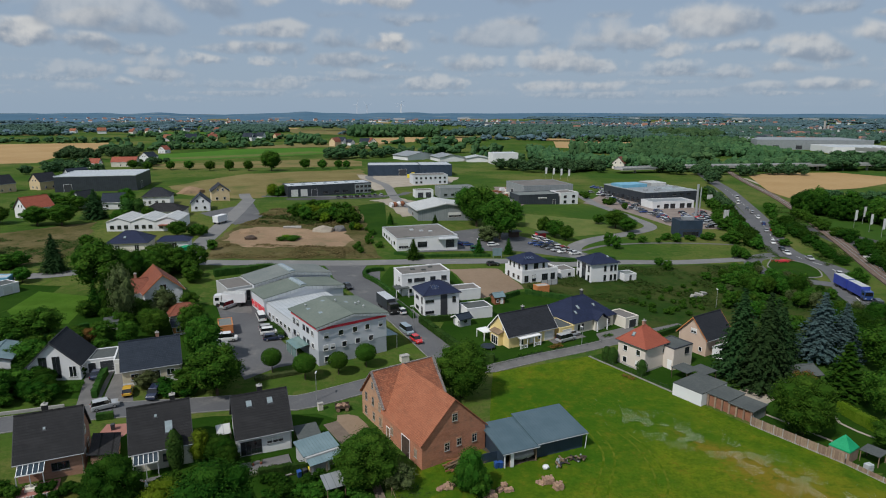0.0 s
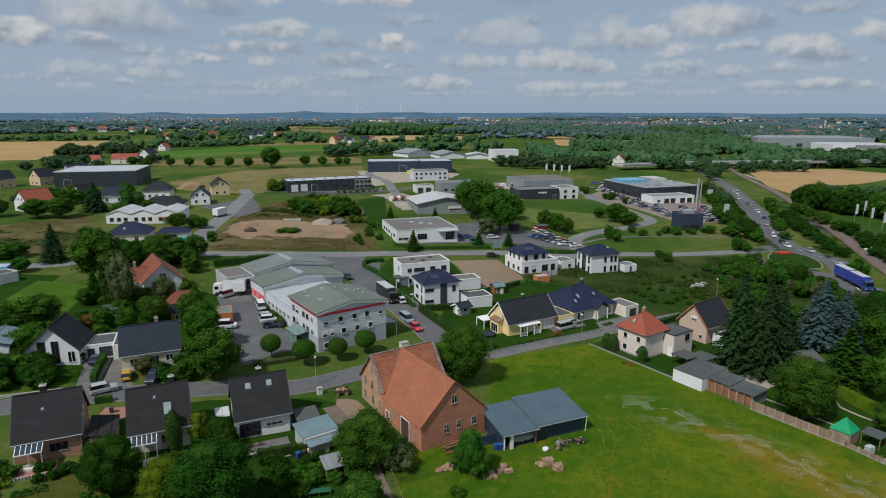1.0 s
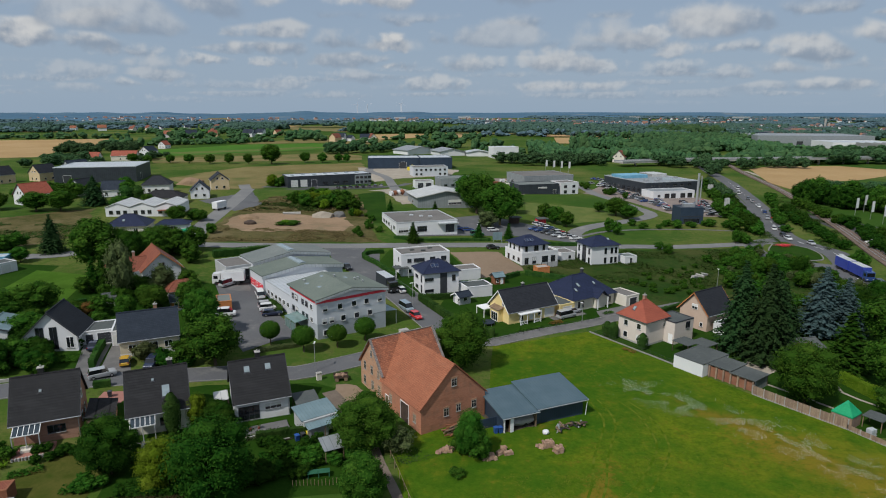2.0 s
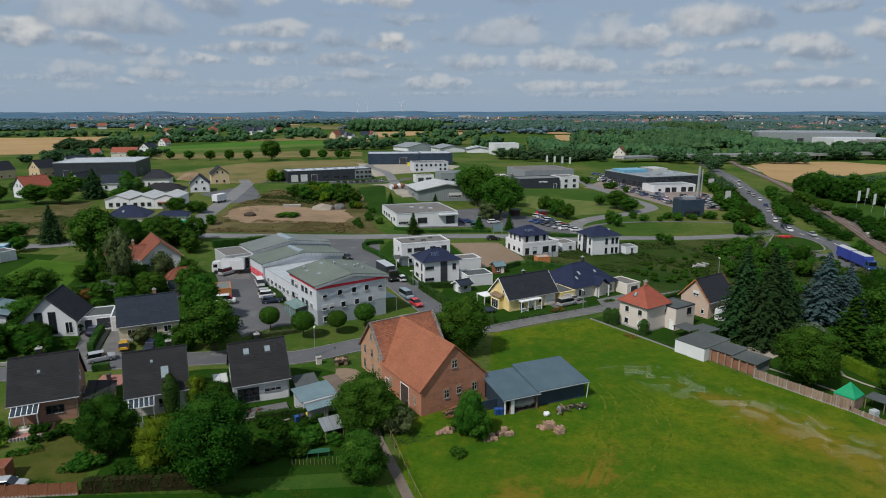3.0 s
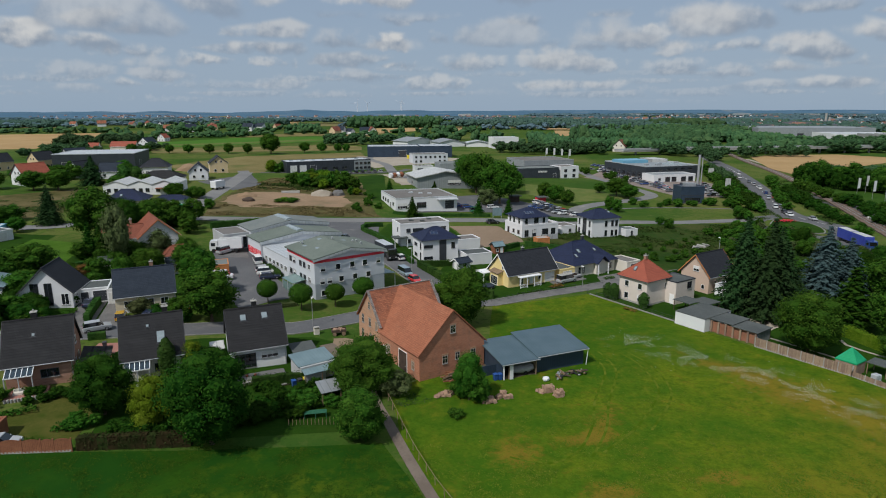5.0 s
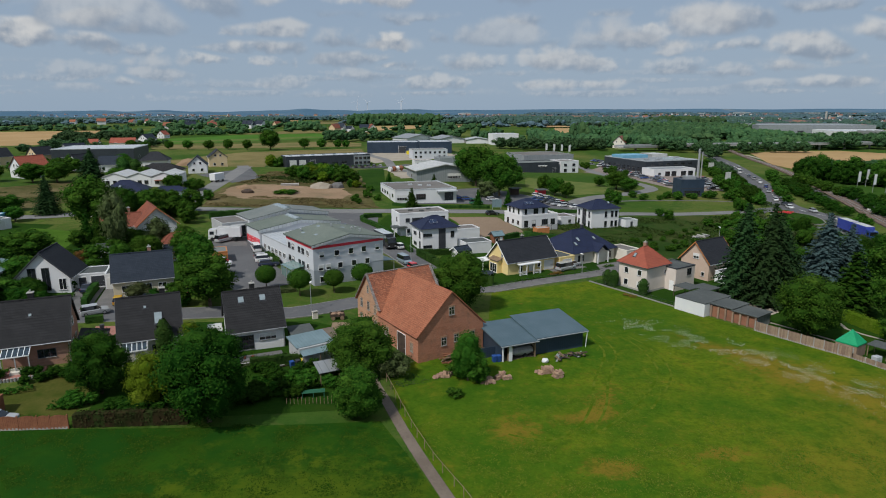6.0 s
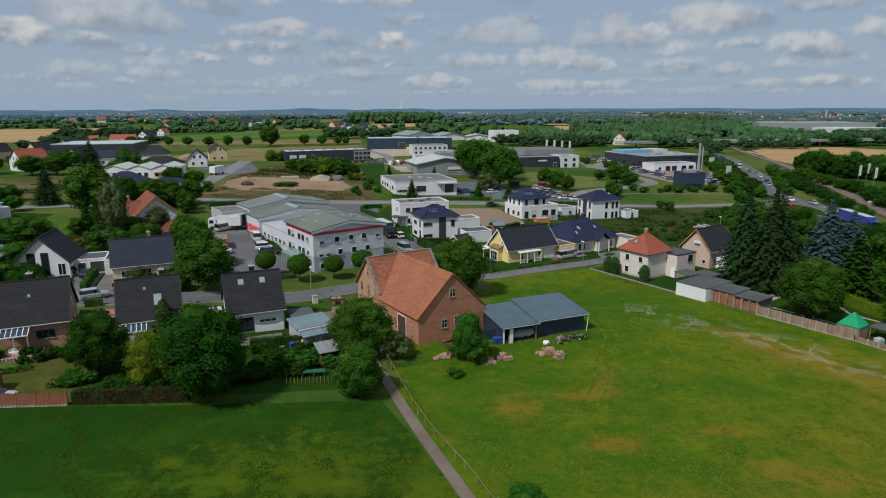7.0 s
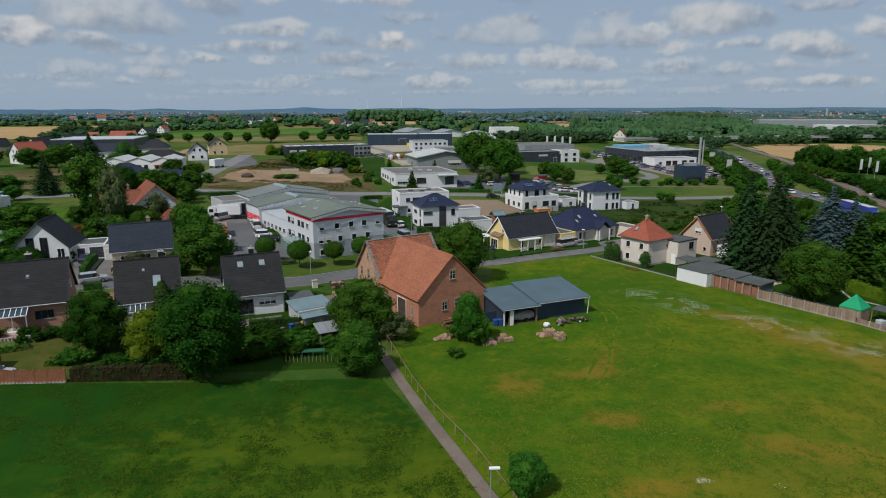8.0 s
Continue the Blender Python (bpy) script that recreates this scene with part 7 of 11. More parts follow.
hip_house("house", -141, 293, 14, 12, 9.5, 4.2, 8.0, 3.5, WHITE, TILE_BLACK, "white house with black hipped roof", (("S", -3, 0.8, 1.3, 1.6, ""), ("S", 0, 0.8, 1.3, 1.6, ""), ("S", 3, 0.8, 1.3, 1.6, "")))
_h, _r = hip_house("house", -108.5, 203.0, 12, 12.5, 10.5, 2.9, 6.2, 3.0, CREAM, TILE_BLUE, "bungalow with dark blue hipped roof among trees", (("S", -3, 0.4, 1.4, 1.8, ""), ("S", 3, 0.4, 1.4, 1.8, "")))
put_skylight(_r, roof_pose(-1, 3.0, 5.7, 2.9, 6.2), 0.8, 1.2)
hip_house("summer_house", -95.5, 207, 12, 10, 6, 2.6, 4.0, 6.0, WHITE, TILE_BLUE, "low garden building with dark blue roof", (("S", 0, 0.2, 2.6, 1.9, ""),))
hip_house("house", -124, 262, 10, 17, 11, 2.8, 5.6, 7.0, CREAM, TILE_GREY, "low house with dark hipped roof behind the workshop", (("S", -3, 0.8, 1.3, 1.4, ""), ("S", 3, 0.8, 1.3, 1.4, "")))
# workshop under three white gables
_h = thing("workshop", -119.0, 238.0, 9.0, "white workshop under three parallel gable roofs", "workshop")
for _k in range(3):
    _x = -8.8 + 8.8 * _k
    part("wall", Shape().side([(_x - 4.35, -1.5), (_x + 4.35, -1.5), (_x + 4.35, 3.4), (_x, 4.9), (_x - 4.35, 3.4)], -8, 8), WHITE, _h)
    _q = Shape().slab([(_x, -8.3, 5.1), (_x - 4.38, -8.3, 3.6), (_x - 4.38, 8.3, 3.6), (_x, 8.3, 5.1)], 0.15).slab([(_x + 4.38, -8.3, 3.6), (_x, -8.3, 5.1), (_x, 8.3, 5.1), (_x + 4.38, 8.3, 3.6)], 0.15)
    part("roof", _q, METAL_WHITE, _h)
    for _u in (-2.4, 0.2, 2.6):
        put_window(_h, pose(_x + _u, -8.02, 0.9), 1.4, 1.4, FRAME_DARK)
part("lean_to", Shape().box(6, -10.5, 2.2, 12, -8.1, 2.4), TILE_BROWN, _h)
_h = thing("container", -95.0, 248.5, 75, "white box trailer beside the side road", "container")
part("box", Shape().chamfer(-3.2, -1.25, 0.9, 3.2, 1.25, 3.5, 0.06), WHITE, _h)
for _x in (-2.2, 2.2):
    for _s in (-1, 1):
        part("wheel", Shape().tube((_x, _s * 0.9, 0.45), (_x, _s * 1.2, 0.45), 0.45, None, 12), RUBBER, _h)
_h = thing("skip_container", -90.3, 200.5, 70, "green steel skip container at the roadside", "container")
part("tub", Shape().add([(-2.6, -1.1, 0.1), (2.6, -1.1, 0.1), (2.6, 1.1, 0.1), (-2.6, 1.1, 0.1), (-3.2, -1.2, 1.7), (3.2, -1.2, 1.7), (3.2, 1.2, 1.7), (-3.2, 1.2, 1.7)], [(3, 2, 1, 0), (4, 5, 6, 7), (0, 1, 5, 4), (1, 2, 6, 5), (2, 3, 7, 6), (3, 0, 4, 7)]), GREEN_CANVAS, _h)

# ---- trees, bushes, hedges ----
ICO = None


def ico(level=1):
    bm = bmesh.new()
    bmesh.ops.create_icosphere(bm, subdivisions=level, radius=1.0)
    v, f = [p.co.copy() for p in bm.verts], [tuple(q.index for q in g.verts) for g in bm.faces]
    bm.free()
    return v, f


ICO1, ICO2 = ico(1), ico(2)


def blob(shape, centre, radius, rng, squash=1.0, rough=0.22, level=None):
    v, f = level or ICO1
    c = Vector(centre)
    shape.add([c + Vector((p.x, p.y, p.z * squash)) * radius * (1 + rng.uniform(-rough, rough)) for p in v], f)


def leaf(shape, p, nor, size, rng):
    """One leaf spray: a bent four-cornered blade."""
    nor = nor.normalized()
    a = nor.cross(Vector((rng.uniform(-1, 1), rng.uniform(-1, 1), rng.uniform(-1, 1))))
    if a.length < 1e-3:
        a = Vector((1, 0, 0))
    a.normalize()
    b = nor.cross(a)
    s, t = size * rng.uniform(0.6, 1.2), size * rng.uniform(0.35, 0.7)
    k = len(shape.v)
    shape.v += [tuple(p - a * s), tuple(p - b * t), tuple(p + a * s + nor * s * 0.25), tuple(p + b * t)]
    shape.f.append((k, k + 1, k + 2, k + 3))


def limbs(shape, rng, height, trunk_r, crown_base, spread, count):
    top = Vector((rng.uniform(-0.3, 0.3), rng.uniform(-0.3, 0.3), height * 0.78))
    mid = Vector((rng.uniform(-0.2, 0.2), rng.uniform(-0.2, 0.2), crown_base))
    shape.tube((0, 0, -0.6), mid, trunk_r * 1.25, trunk_r * 0.85, 7).tube(mid, top, trunk_r * 0.85, trunk_r * 0.2, 6)
    for i in range(count):
        a = i * math.tau / count + rng.uniform(-0.4, 0.4)
        z = crown_base + (height * 0.6 - crown_base) * rng.uniform(0.0, 0.8)
        end = Vector((math.cos(a) * spread * 0.7, math.sin(a) * spread * 0.7, z + height * 0.2))
        shape.tube((0, 0, z), end, trunk_r * 0.45, trunk_r * 0.1, 5)


def broad_tree(seed, height=10.0, radius=4.0, base=0.22, lobes=18, leaves=3800, size=0.30, ragged=0.25):
    rng = random.Random(seed)
    trunk, crown = Shape(), Shape()
    limbs(trunk, rng, height, 0.22, height * base, radius, 7)
    centres = []
    low, mid = height * base * 0.8, height * (base + 1) / 2
    half = (height - low) / 2
    for i in range(lobes):
        z = -1 + 2 * (i + 0.5) / lobes
        a = i * 2.39996 + rng.uniform(-0.5, 0.5)
        ring = math.sqrt(max(0.0, 1 - z * z)) * rng.uniform(0.45, 0.78)
        r = radius * rng.uniform(0.30, 0.46)
        centres.append((Vector((math.cos(a) * ring * radius, math.sin(a) * ring * radius, low + half + z * half * 0.74)), r))
    centres.append((Vector((0, 0, low + half)), radius * 0.55))
    for c, r in centres:
        blob(crown, c, r * 0.80, rng, 0.95, 0.2)
    per = leaves // len(centres)
    for c, r in centres:
        for _ in range(per):
            d = Vector((rng.gauss(0, 1), rng.gauss(0, 1), rng.gauss(0, 1))).normalized()
            p = c + d * r * rng.uniform(0.78, 1.0 + ragged * rng.random() * rng.random() * 2)
            leaf(crown, p, d + Vector((rng.uniform(-0.7, 0.7), rng.uniform(-0.7, 0.7), rng.uniform(-0.2, 0.9))), size, rng)
    return trunk, crown


def conifer(seed, height=14.0, radius=4.0, whorls=26, size=0.42, droop=0.5, base=0.06):
    rng = random.Random(seed)
    trunk, crown = Shape(), Shape()
    trunk.tube((0, 0, -0.6), (0, 0, height * 0.97), 0.3, 0.03, 7)
    for w in range(whorls):
        f = w / (whorls - 1)
        z = height * (base + (0.97 - base) * f)
        reach = radius * (1 - f) ** 0.85 * rng.uniform(0.82, 1.08) + 0.15
        n = max(5, int(13 * (1 - f) + 5))
        for i in range(n):
            a = (i + rng.random()) * math.tau / n
            d = Vector((math.cos(a), math.sin(a), 0))
            r = reach * rng.uniform(0.7, 1.1)
            steps = max(2, int(r / size * 1.25))
            for s in range(steps):
                q = (s + 0.6) / steps
                p = d * r * q + Vector((0, 0, z - droop * r * q * q * 0.6 + 0.15 * r * q))
                for _ in range(2):
                    leaf(crown, p + Vector((rng.uniform(-1, 1), rng.uniform(-1, 1), rng.uniform(-0.6, 0.4))) * size * 0.7, Vector((d.x * 0.6 + rng.uniform(-0.6, 0.6), d.y * 0.6 + rng.uniform(-0.6, 0.6), 0.9)), size, rng)
        if w < whorls - 2:
            blob(crown, (0, 0, z), reach * 0.62, rng, 0.5, 0.2)
    return trunk, crown


def column_tree(seed, height=6.0, radius=1.0):
    rng = random.Random(seed)
    trunk, crown = Shape(), Shape()
    trunk.tube((0, 0, -0.4), (0, 0, height * 0.8), 0.12, 0.04, 6)
    for k in range(7):
        f = (k + 0.5) / 7
        r = radius * (0.75 + 0.35 * math.sin(f * 2.6)) * (1 if f < 0.75 else 1.5 - f)
        blob(crown, (0, 0, height * f), r * 0.95, rng, height / 7 / radius, 0.12)
    for _ in range(1500):
        f, a = rng.random(), rng.random() * math.tau
        r = radius * (0.8 + 0.3 * math.sin(f * 2.6)) * (1 if f < 0.75 else max(0.12, 2.6 * (1 - f) + 0.35))
        d = Vector((math.cos(a), math.sin(a), 0.3))
        leaf(crown, Vector((math.cos(a) * r, math.sin(a) * r, height * f)), d + Vector((0, 0, rng.uniform(-0.3, 0.8))), 0.16, rng)
    return trunk, crown


def ball_tree(seed, height=5.0, radius=2.1, stem=1.6):
    """A clipped ball on a bare stem, with an uneven outline of leaves."""
    rng = random.Random(seed)
    trunk, crown = Shape(), Shape()
    trunk.tube((0, 0, -0.4), (0, 0, height * 0.7), 0.13, 0.07, 7)
    c, half = Vector((0, 0, stem + (height - stem) / 2)), (height - stem) / 2
    for k in range(9):
        d = Vector((rng.uniform(-1, 1), rng.uniform(-1, 1), rng.uniform(-1, 1))).normalized()
        blob(crown, c + Vector((d.x * radius * 0.4, d.y * radius * 0.4, d.z * half * 0.4)), radius * 0.52, rng, half / radius, 0.12)
    for _ in range(5000):
        d = Vector((rng.gauss(0, 1), rng.gauss(0, 1), rng.gauss(0, 1))).normalized()
        r = rng.uniform(0.86, 1.05)
        leaf(crown, c + Vector((d.x * radius * r, d.y * radius * r, d.z * half * r)), d + Vector((rng.uniform(-0.6, 0.6), rng.uniform(-0.6, 0.6), rng.uniform(-0.2, 0.7))), 0.13, rng)
    return trunk, crown


PROTO = {}
KINDS = {
    "leaf": (lambda s: broad_tree(s, lobes=22, leaves=5200, size=0.24), 10.0, 4.0, LEAF, "green broadleaf tree with dense uneven crown", "tree"),
    "dark": (lambda s: broad_tree(s, base=0.08, lobes=30, leaves=15000, size=0.15), 10.0, 4.0, LEAF_DARK, "dark green broadleaf tree with dense crown", "tree"),
    "near": (lambda s: broad_tree(s, base=0.1, lobes=30, leaves=14000, size=0.15), 10.0, 4.0, LEAF, "dense green broadleaf tree near the barn", "tree"),
    "light": (lambda s: broad_tree(s, base=0.06, lobes=24, leaves=10000, size=0.16, ragged=0.4), 10.0, 4.0, LEAF_LIGHT, "yellow-green broadleaf tree with loose crown", "tree"),
    "olive": (lambda s: broad_tree(s, base=0.05, lobes=14, leaves=2600, size=0.3, ragged=0.5), 10.0, 4.0, LEAF_OLIVE, "grey-green garden shrub with loose branches", "shrub"),
    "rust": (lambda s: broad_tree(s, base=0.03, lobes=14, leaves=2600, size=0.3), 10.0, 4.0, LEAF_RUST, "rust-coloured loose garden shrub", "shrub"),
    "shrub": (lambda s: broad_tree(s, base=0.02, lobes=13, leaves=2200, size=0.34, ragged=0.4), 10.0, 4.0, LEAF, "green bushy shrub reaching to the ground", "shrub"),
    "bush": (lambda s: broad_tree(s, base=0.02, lobes=34, leaves=11000, size=0.19, ragged=0.12), 10.0, 4.0, LEAF, "round glossy green bush beside the footpath", "bush"),
    "birch": (lambda s: broad_tree(s, base=0.2, lobes=22, leaves=3000, size=0.26, ragged=0.8), 10.0, 4.0, LEAF_OLIVE, "slender birch with hanging grey-green twigs", "tree"),
    "spruce": (lambda s: conifer(s, whorls=34, size=0.28), 14.0, 4.0, NEEDLE, "tall dark spruce with drooping branches", "tree"),
    "blue": (lambda s: conifer(s, whorls=34, size=0.28, droop=0.2), 14.0, 4.0, NEEDLE_BLUE, "blue spruce with dense silvery needles", "tree"),
    "fir": (lambda s: conifer(s, whorls=18, size=0.55, droop=0.3), 14.0, 4.0, LEAF_DARK, "green conifer with pointed crown", "tree"),
    "column": (lambda s: column_tree(s), 6.0, 1.0, HEDGE, "slim green columnar thuja", "tree"),
    "clip": (lambda s: ball_tree(s), 5.0, 2.1, LEAF, "clipped ball-shaped street tree on a bare stem", "tree"),
}


def rough_growth(name, corners, count, high, mat, label, seed):
    """Tall weeds and tussocks over a four-cornered piece of land: bunches of leaning blades."""
    rng = random.Random(seed)
    s = Shape()
    for _ in range(count):
        t = rng.random()
        p = Vector(corners[0]).lerp(Vector(corners[1]), t).lerp(Vector(corners[3]).lerp(Vector(corners[2]), t), rng.random())
        k = noise.noise(Vector((p.x * 0.09, p.y * 0.09, seed))) + 0.5 * noise.noise(Vector((p.x * 0.3, p.y * 0.3, seed)))
        if k + rng.uniform(-0.15, 0.15) < -0.02:
            continue
        z = terrain(p.x, p.y)
        h = high * rng.uniform(0.4, 1.0) * (0.7 + k)
        for _ in range(4):
            q = Vector((p.x + rng.gauss(0, h * 0.6), p.y + rng.gauss(0, h * 0.6), z + h * rng.uniform(0.10, 0.42)))
            leaf(s, q, Vector((rng.uniform(-1, 1), rng.uniform(-1, 1), rng.uniform(1.0, 2.2))), h * 0.42, rng)
    return tagged(new(name, s.mesh(name, mat)), label, "weeds", "", "stuff")


def plant(kind, x, y, height, radius, group=""):
    make, h0, r0, mat, label, category = KINDS[kind]
    rng = random.Random(int(x * 13 + y * 7))
    v = rng.randrange(3) if kind in ("leaf", "shrub") else rng.randrange(2)
    key = (kind, v)
    m = pose(x, y, terrain(x, y), 0, 0, rng.uniform(0, 360))
    if key not in PROTO:
        trunk, crown = make(hash(kind) % 1 + v * 31 + len(kind) * 7)
        ob = new("tree" if category == "tree" else category)
        tagged(ob, label, category, group)
        part("trunk", trunk, BARK, ob)
        part("crown", crown, mat, ob)
        ob.matrix_basis = m
        PROTO[key] = ob
    else:
        ob = copy_thing(PROTO[key], m)
        ob.matrix_basis = m
        if group:
            tagged(ob, "", "", group)
    ob.scale = (radius / r0, radius / r0, height / h0)
    return ob


# x, y, height, crown radius
NEAR_TREES = (("dark", -28.6, 66.3, 12.0, 5.4), ("light", -37, 69.5, 7.3, 3.2), ("dark", -45, 72, 8.4, 3.7), ("near", -12.2, 80.5, 8.4, 4.9), ("bush", -10.8, 68.3, 6.8, 3.2),
              ("near", 2.2, 109.6, 11.5, 5.2), ("near", 3.0, 79.3, 7.4, 2.3), ("shrub", 4.4, 78.6, 4.4, 1.9), ("shrub", 1.7, 80.2, 3.8, 1.7), ("column", -41.4, 83, 6.3, 1.1), ("light", -38.5, 85, 5.4, 1.7), ("olive", -7.6, 80.2, 3.8, 2.4), ("shrub", -14.6, 90.6, 2.2, 2.0),
              ("bush", 7.0, 44.6, 4.0, 1.95), ("shrub", 1.2, 74.4, 1.2, 1.3), ("shrub", 4.6, 80, 2.2, 1.7))
STREET_TREES = (("clip", -36.2, 116, 5.1, 2.0), ("clip", -29, 113.8, 5.4, 2.3), ("clip", -22.9, 116.9, 4.8, 2.0), ("clip", -17.8, 121, 5.1, 2.2))
CAR_PARK_TREES = (("leaf", -43.5, 105.6, 9.6, 5.2), ("leaf", -51, 119, 9.9, 3.9), ("leaf", -58, 131, 7.6, 3.4), ("shrub", -49, 105, 4.0, 2.3), ("olive", -57, 106.2, 3.4, 2.2), ("shrub", -51.5, 110, 3.0, 2.0), ("leaf", -46.5, 112, 7.0, 3.2), ("shrub", -54.5, 124.5, 4.5, 2.8))
GARDEN_TREES = (("leaf", -93, 156, 14.1, 6.6), ("leaf", -93, 166, 9.2, 4.6), ("birch", -76, 135.5, 14.3, 3.2), ("fir", -86, 141, 8.6, 2.5), ("fir", -83, 141, 7.0, 2.1), ("spruce", -116, 173, 11.6, 4.5), ("column", -116, 186, 4.9, 1.4),
                ("leaf", -89, 125, 7.1, 4.6), ("leaf", -93, 121, 6.3, 4.2), ("olive", -69, 141, 7.6, 3.3), ("leaf", -66, 129.5, 6.1, 3.3), ("shrub", -66.5, 149, 4.0, 2.4))
GARDEN_SHRUBS = (("leaf", -90, 184, 6.8, 5.0), ("leaf", -96, 178, 4.9, 4.2), ("leaf", -81, 183, 5.1, 3.5), ("leaf", -104, 176, 4.7, 3.2), ("shrub", -84, 114, 4.6, 3.4), ("shrub", -79.5, 103.5, 3.6, 3.4), ("leaf", -80, 98, 5.8, 3.4),
                 ("shrub", -72, 99, 3.0, 2.6), ("shrub", -87, 139, 4.2, 2.7), ("leaf", -70, 125, 5.3, 2.5), ("leaf", -118, 162, 4.2, 2.6))
GARDEN_MORE = (("shrub", -76, 126, 4.6, 3.1), ("shrub", -80, 121.5, 3.9, 2.8), ("fir", -87, 147, 7.6, 2.2), ("leaf", -101, 222, 6.0, 3.6), ("shrub", -96, 226, 4.4, 3.0), ("shrub", -82, 205, 3.6, 2.0), 
               ("dark", -87, 160, 11.0, 4.6), ("leaf", -86, 170, 8.5, 4.0), ("shrub", -73, 120, 3.2, 2.2), ("rust", -78, 124.5, 3.4, 2.0), ("shrub", -86, 97, 4.0, 3.0), ("leaf", -96, 104, 6.0, 4.0))
EAST_TREES = (("spruce", 60, 121, 19.6, 6.0), ("spruce", 62.4, 115.3, 20.4, 6.2), ("spruce", 66, 119, 18.0, 5.4), ("spruce", 73.5, 130, 12.6, 5.0), ("blue", 82, 130, 16.0, 6.2), ("blue", 87, 130, 13.5, 5.2), ("fir", 76.2, 111.2, 11.6, 5.0), ("near", 60.6, 97, 10.8, 5.4), ("rust", 70, 114, 4.4, 2.6),
              ("leaf", 78, 102, 10.5, 4.4), ("leaf", 92, 122, 10.8, 5.8), ("dark", 98, 143, 8.0, 5.0), ("column", 40.2, 121.2, 3.4, 1.0), ("column", 35.6, 127.2, 3.6, 1.0), ("column", 34.6, 128.4, 3.4, 1.0), ("leaf", 72, 92, 5.6, 3.0), ("leaf", 80, 143, 6.8, 4.4))
EAST_SCRUB = (("leaf", 83, 160, 6.4, 4.2), ("shrub", 80, 167, 5.6, 3.4), ("leaf", 102, 181, 7.1, 5.2), ("leaf", 93, 181, 6.5, 5.0), ("shrub", 90, 193, 5.0, 4.1), ("leaf", 101, 168, 5.9, 4.2), ("leaf", 105, 158, 6.4, 4.6), ("leaf", 101, 143, 6.8, 5.1), ("shrub", 131, 194, 5.0, 3.2), ("leaf", 108, 226, 6.5, 3.4),
              ("leaf", 104, 128, 9.0, 5.5), ("shrub", 112, 148, 5.0, 4.0))
EAST_SCRUB_2 = (("shrub", 75, 208, 3.6, 2.0), ("shrub", 74, 214.5, 3.0, 1.8), ("shrub", 110, 189, 4.5, 4.0), ("shrub", 112, 178, 4.0, 3.4), ("shrub", 96, 201, 4.4, 4.2), ("shrub", 104, 207, 4.0, 3.6), ("shrub", 108, 198, 4.0, 4.2), ("shrub", 84, 184, 3.0, 2.6),
                ("shrub", 98, 190, 4.8, 3.8), ("leaf", 137, 178, 6.0, 3.5), ("shrub", 126, 160, 5.0, 3.5), ("shrub", 88, 152, 4.0, 3.2), ("olive", 101, 176, 3.2, 2.6))
PARK_TREES = (("fir", -13, 206, 7.3, 2.9), ("leaf", 11, 264.1, 17.5, 7.9), ("leaf", 19.5, 243, 17.0, 7.6), ("leaf", 7, 277, 14.5, 6.4), ("leaf", 27, 270.1, 9.6, 5), ("olive", 14, 238, 6.5, 4.1), ("fir", 21, 221, 6.0, 2.3), ("fir", 10, 218, 6.0, 2.3), ("leaf", 39, 257, 7.5, 3.4), ("leaf", 43, 252.1, 7.6, 3.8),
              ("leaf", 47, 248, 6.4, 3.3), ("leaf", 75, 278.1, 8.7, 5.5), ("leaf", 79, 272.1, 6.4, 4.6), ("shrub", 63, 243, 5.8, 2.3), ("shrub", 65, 238.5, 5.4, 2.2), ("leaf", 69, 286, 4.8, 2.9))
SITE_BUSHES = (("fir", -26, 259, 5.3, 1.9), ("fir", -7, 261.1, 4.9, 1.9), ("shrub", -59, 262.1, 7.5, 6.8), ("shrub", -50, 258.1, 7, 6.2), ("shrub", -66, 268, 6.5, 5), ("shrub", -43, 260, 5.5, 4.8), ("light", -105.2, 368.9, 8.4, 5.7), ("shrub", -62, 285.1, 6, 5.8), ("shrub", -39, 246, 4.0, 3.0), ("shrub", -54, 272, 7, 6), ("shrub", -48, 276, 6, 5), ("shrub", -61, 224, 1.6, 4.2), ("shrub", -70, 276, 5, 4.5))
TERRACE_TREES = (("spruce", -149, 253, 12.6, 6.5), ("leaf", -163, 237, 7.6, 6.0), ("leaf", -154, 238, 8.3, 6.0), ("leaf", -180, 238, 7.0, 5.0), ("column", -140.1, 262.1, 7.5, 2.6), ("column", -136.1, 264.1, 7, 2.6), ("leaf", -148.1, 278.1, 7, 3.9), ("leaf", -135, 246, 5.4, 4.0), ("leaf", -186, 262, 6, 4.5), ("leaf", -196, 244, 6.0, 5.0), ("leaf", -128.1, 255.1, 5, 3), ("leaf", -93, 224, 4.3, 2.8), ("leaf", -160, 300, 6.5, 4), ("shrub", -125, 205, 4.0, 3.0))
AVENUE = tuple(("leaf", x, y, h, r) for x, y, h, r in ((-238.9, 522.9, 7.5, 4.2), (-222.7, 522.7, 7.8, 4.5), (-203, 517.9, 8.1, 4.8), (-186.7, 517.4, 9, 4.6), (-170.4, 517, 8.5, 4.4), (-150.7, 516.5, 16.7, 9.2), (-126.4, 533.1, 9, 4.8), (-111.4, 532.6, 8.5, 4.5), (-98.7, 539, 7.6, 3.8), (-91.7, 539.7, 7.1, 3.7), (-256.4, 519.7, 7.2, 4.2), (-275, 531.5, 7.6, 5.1)))
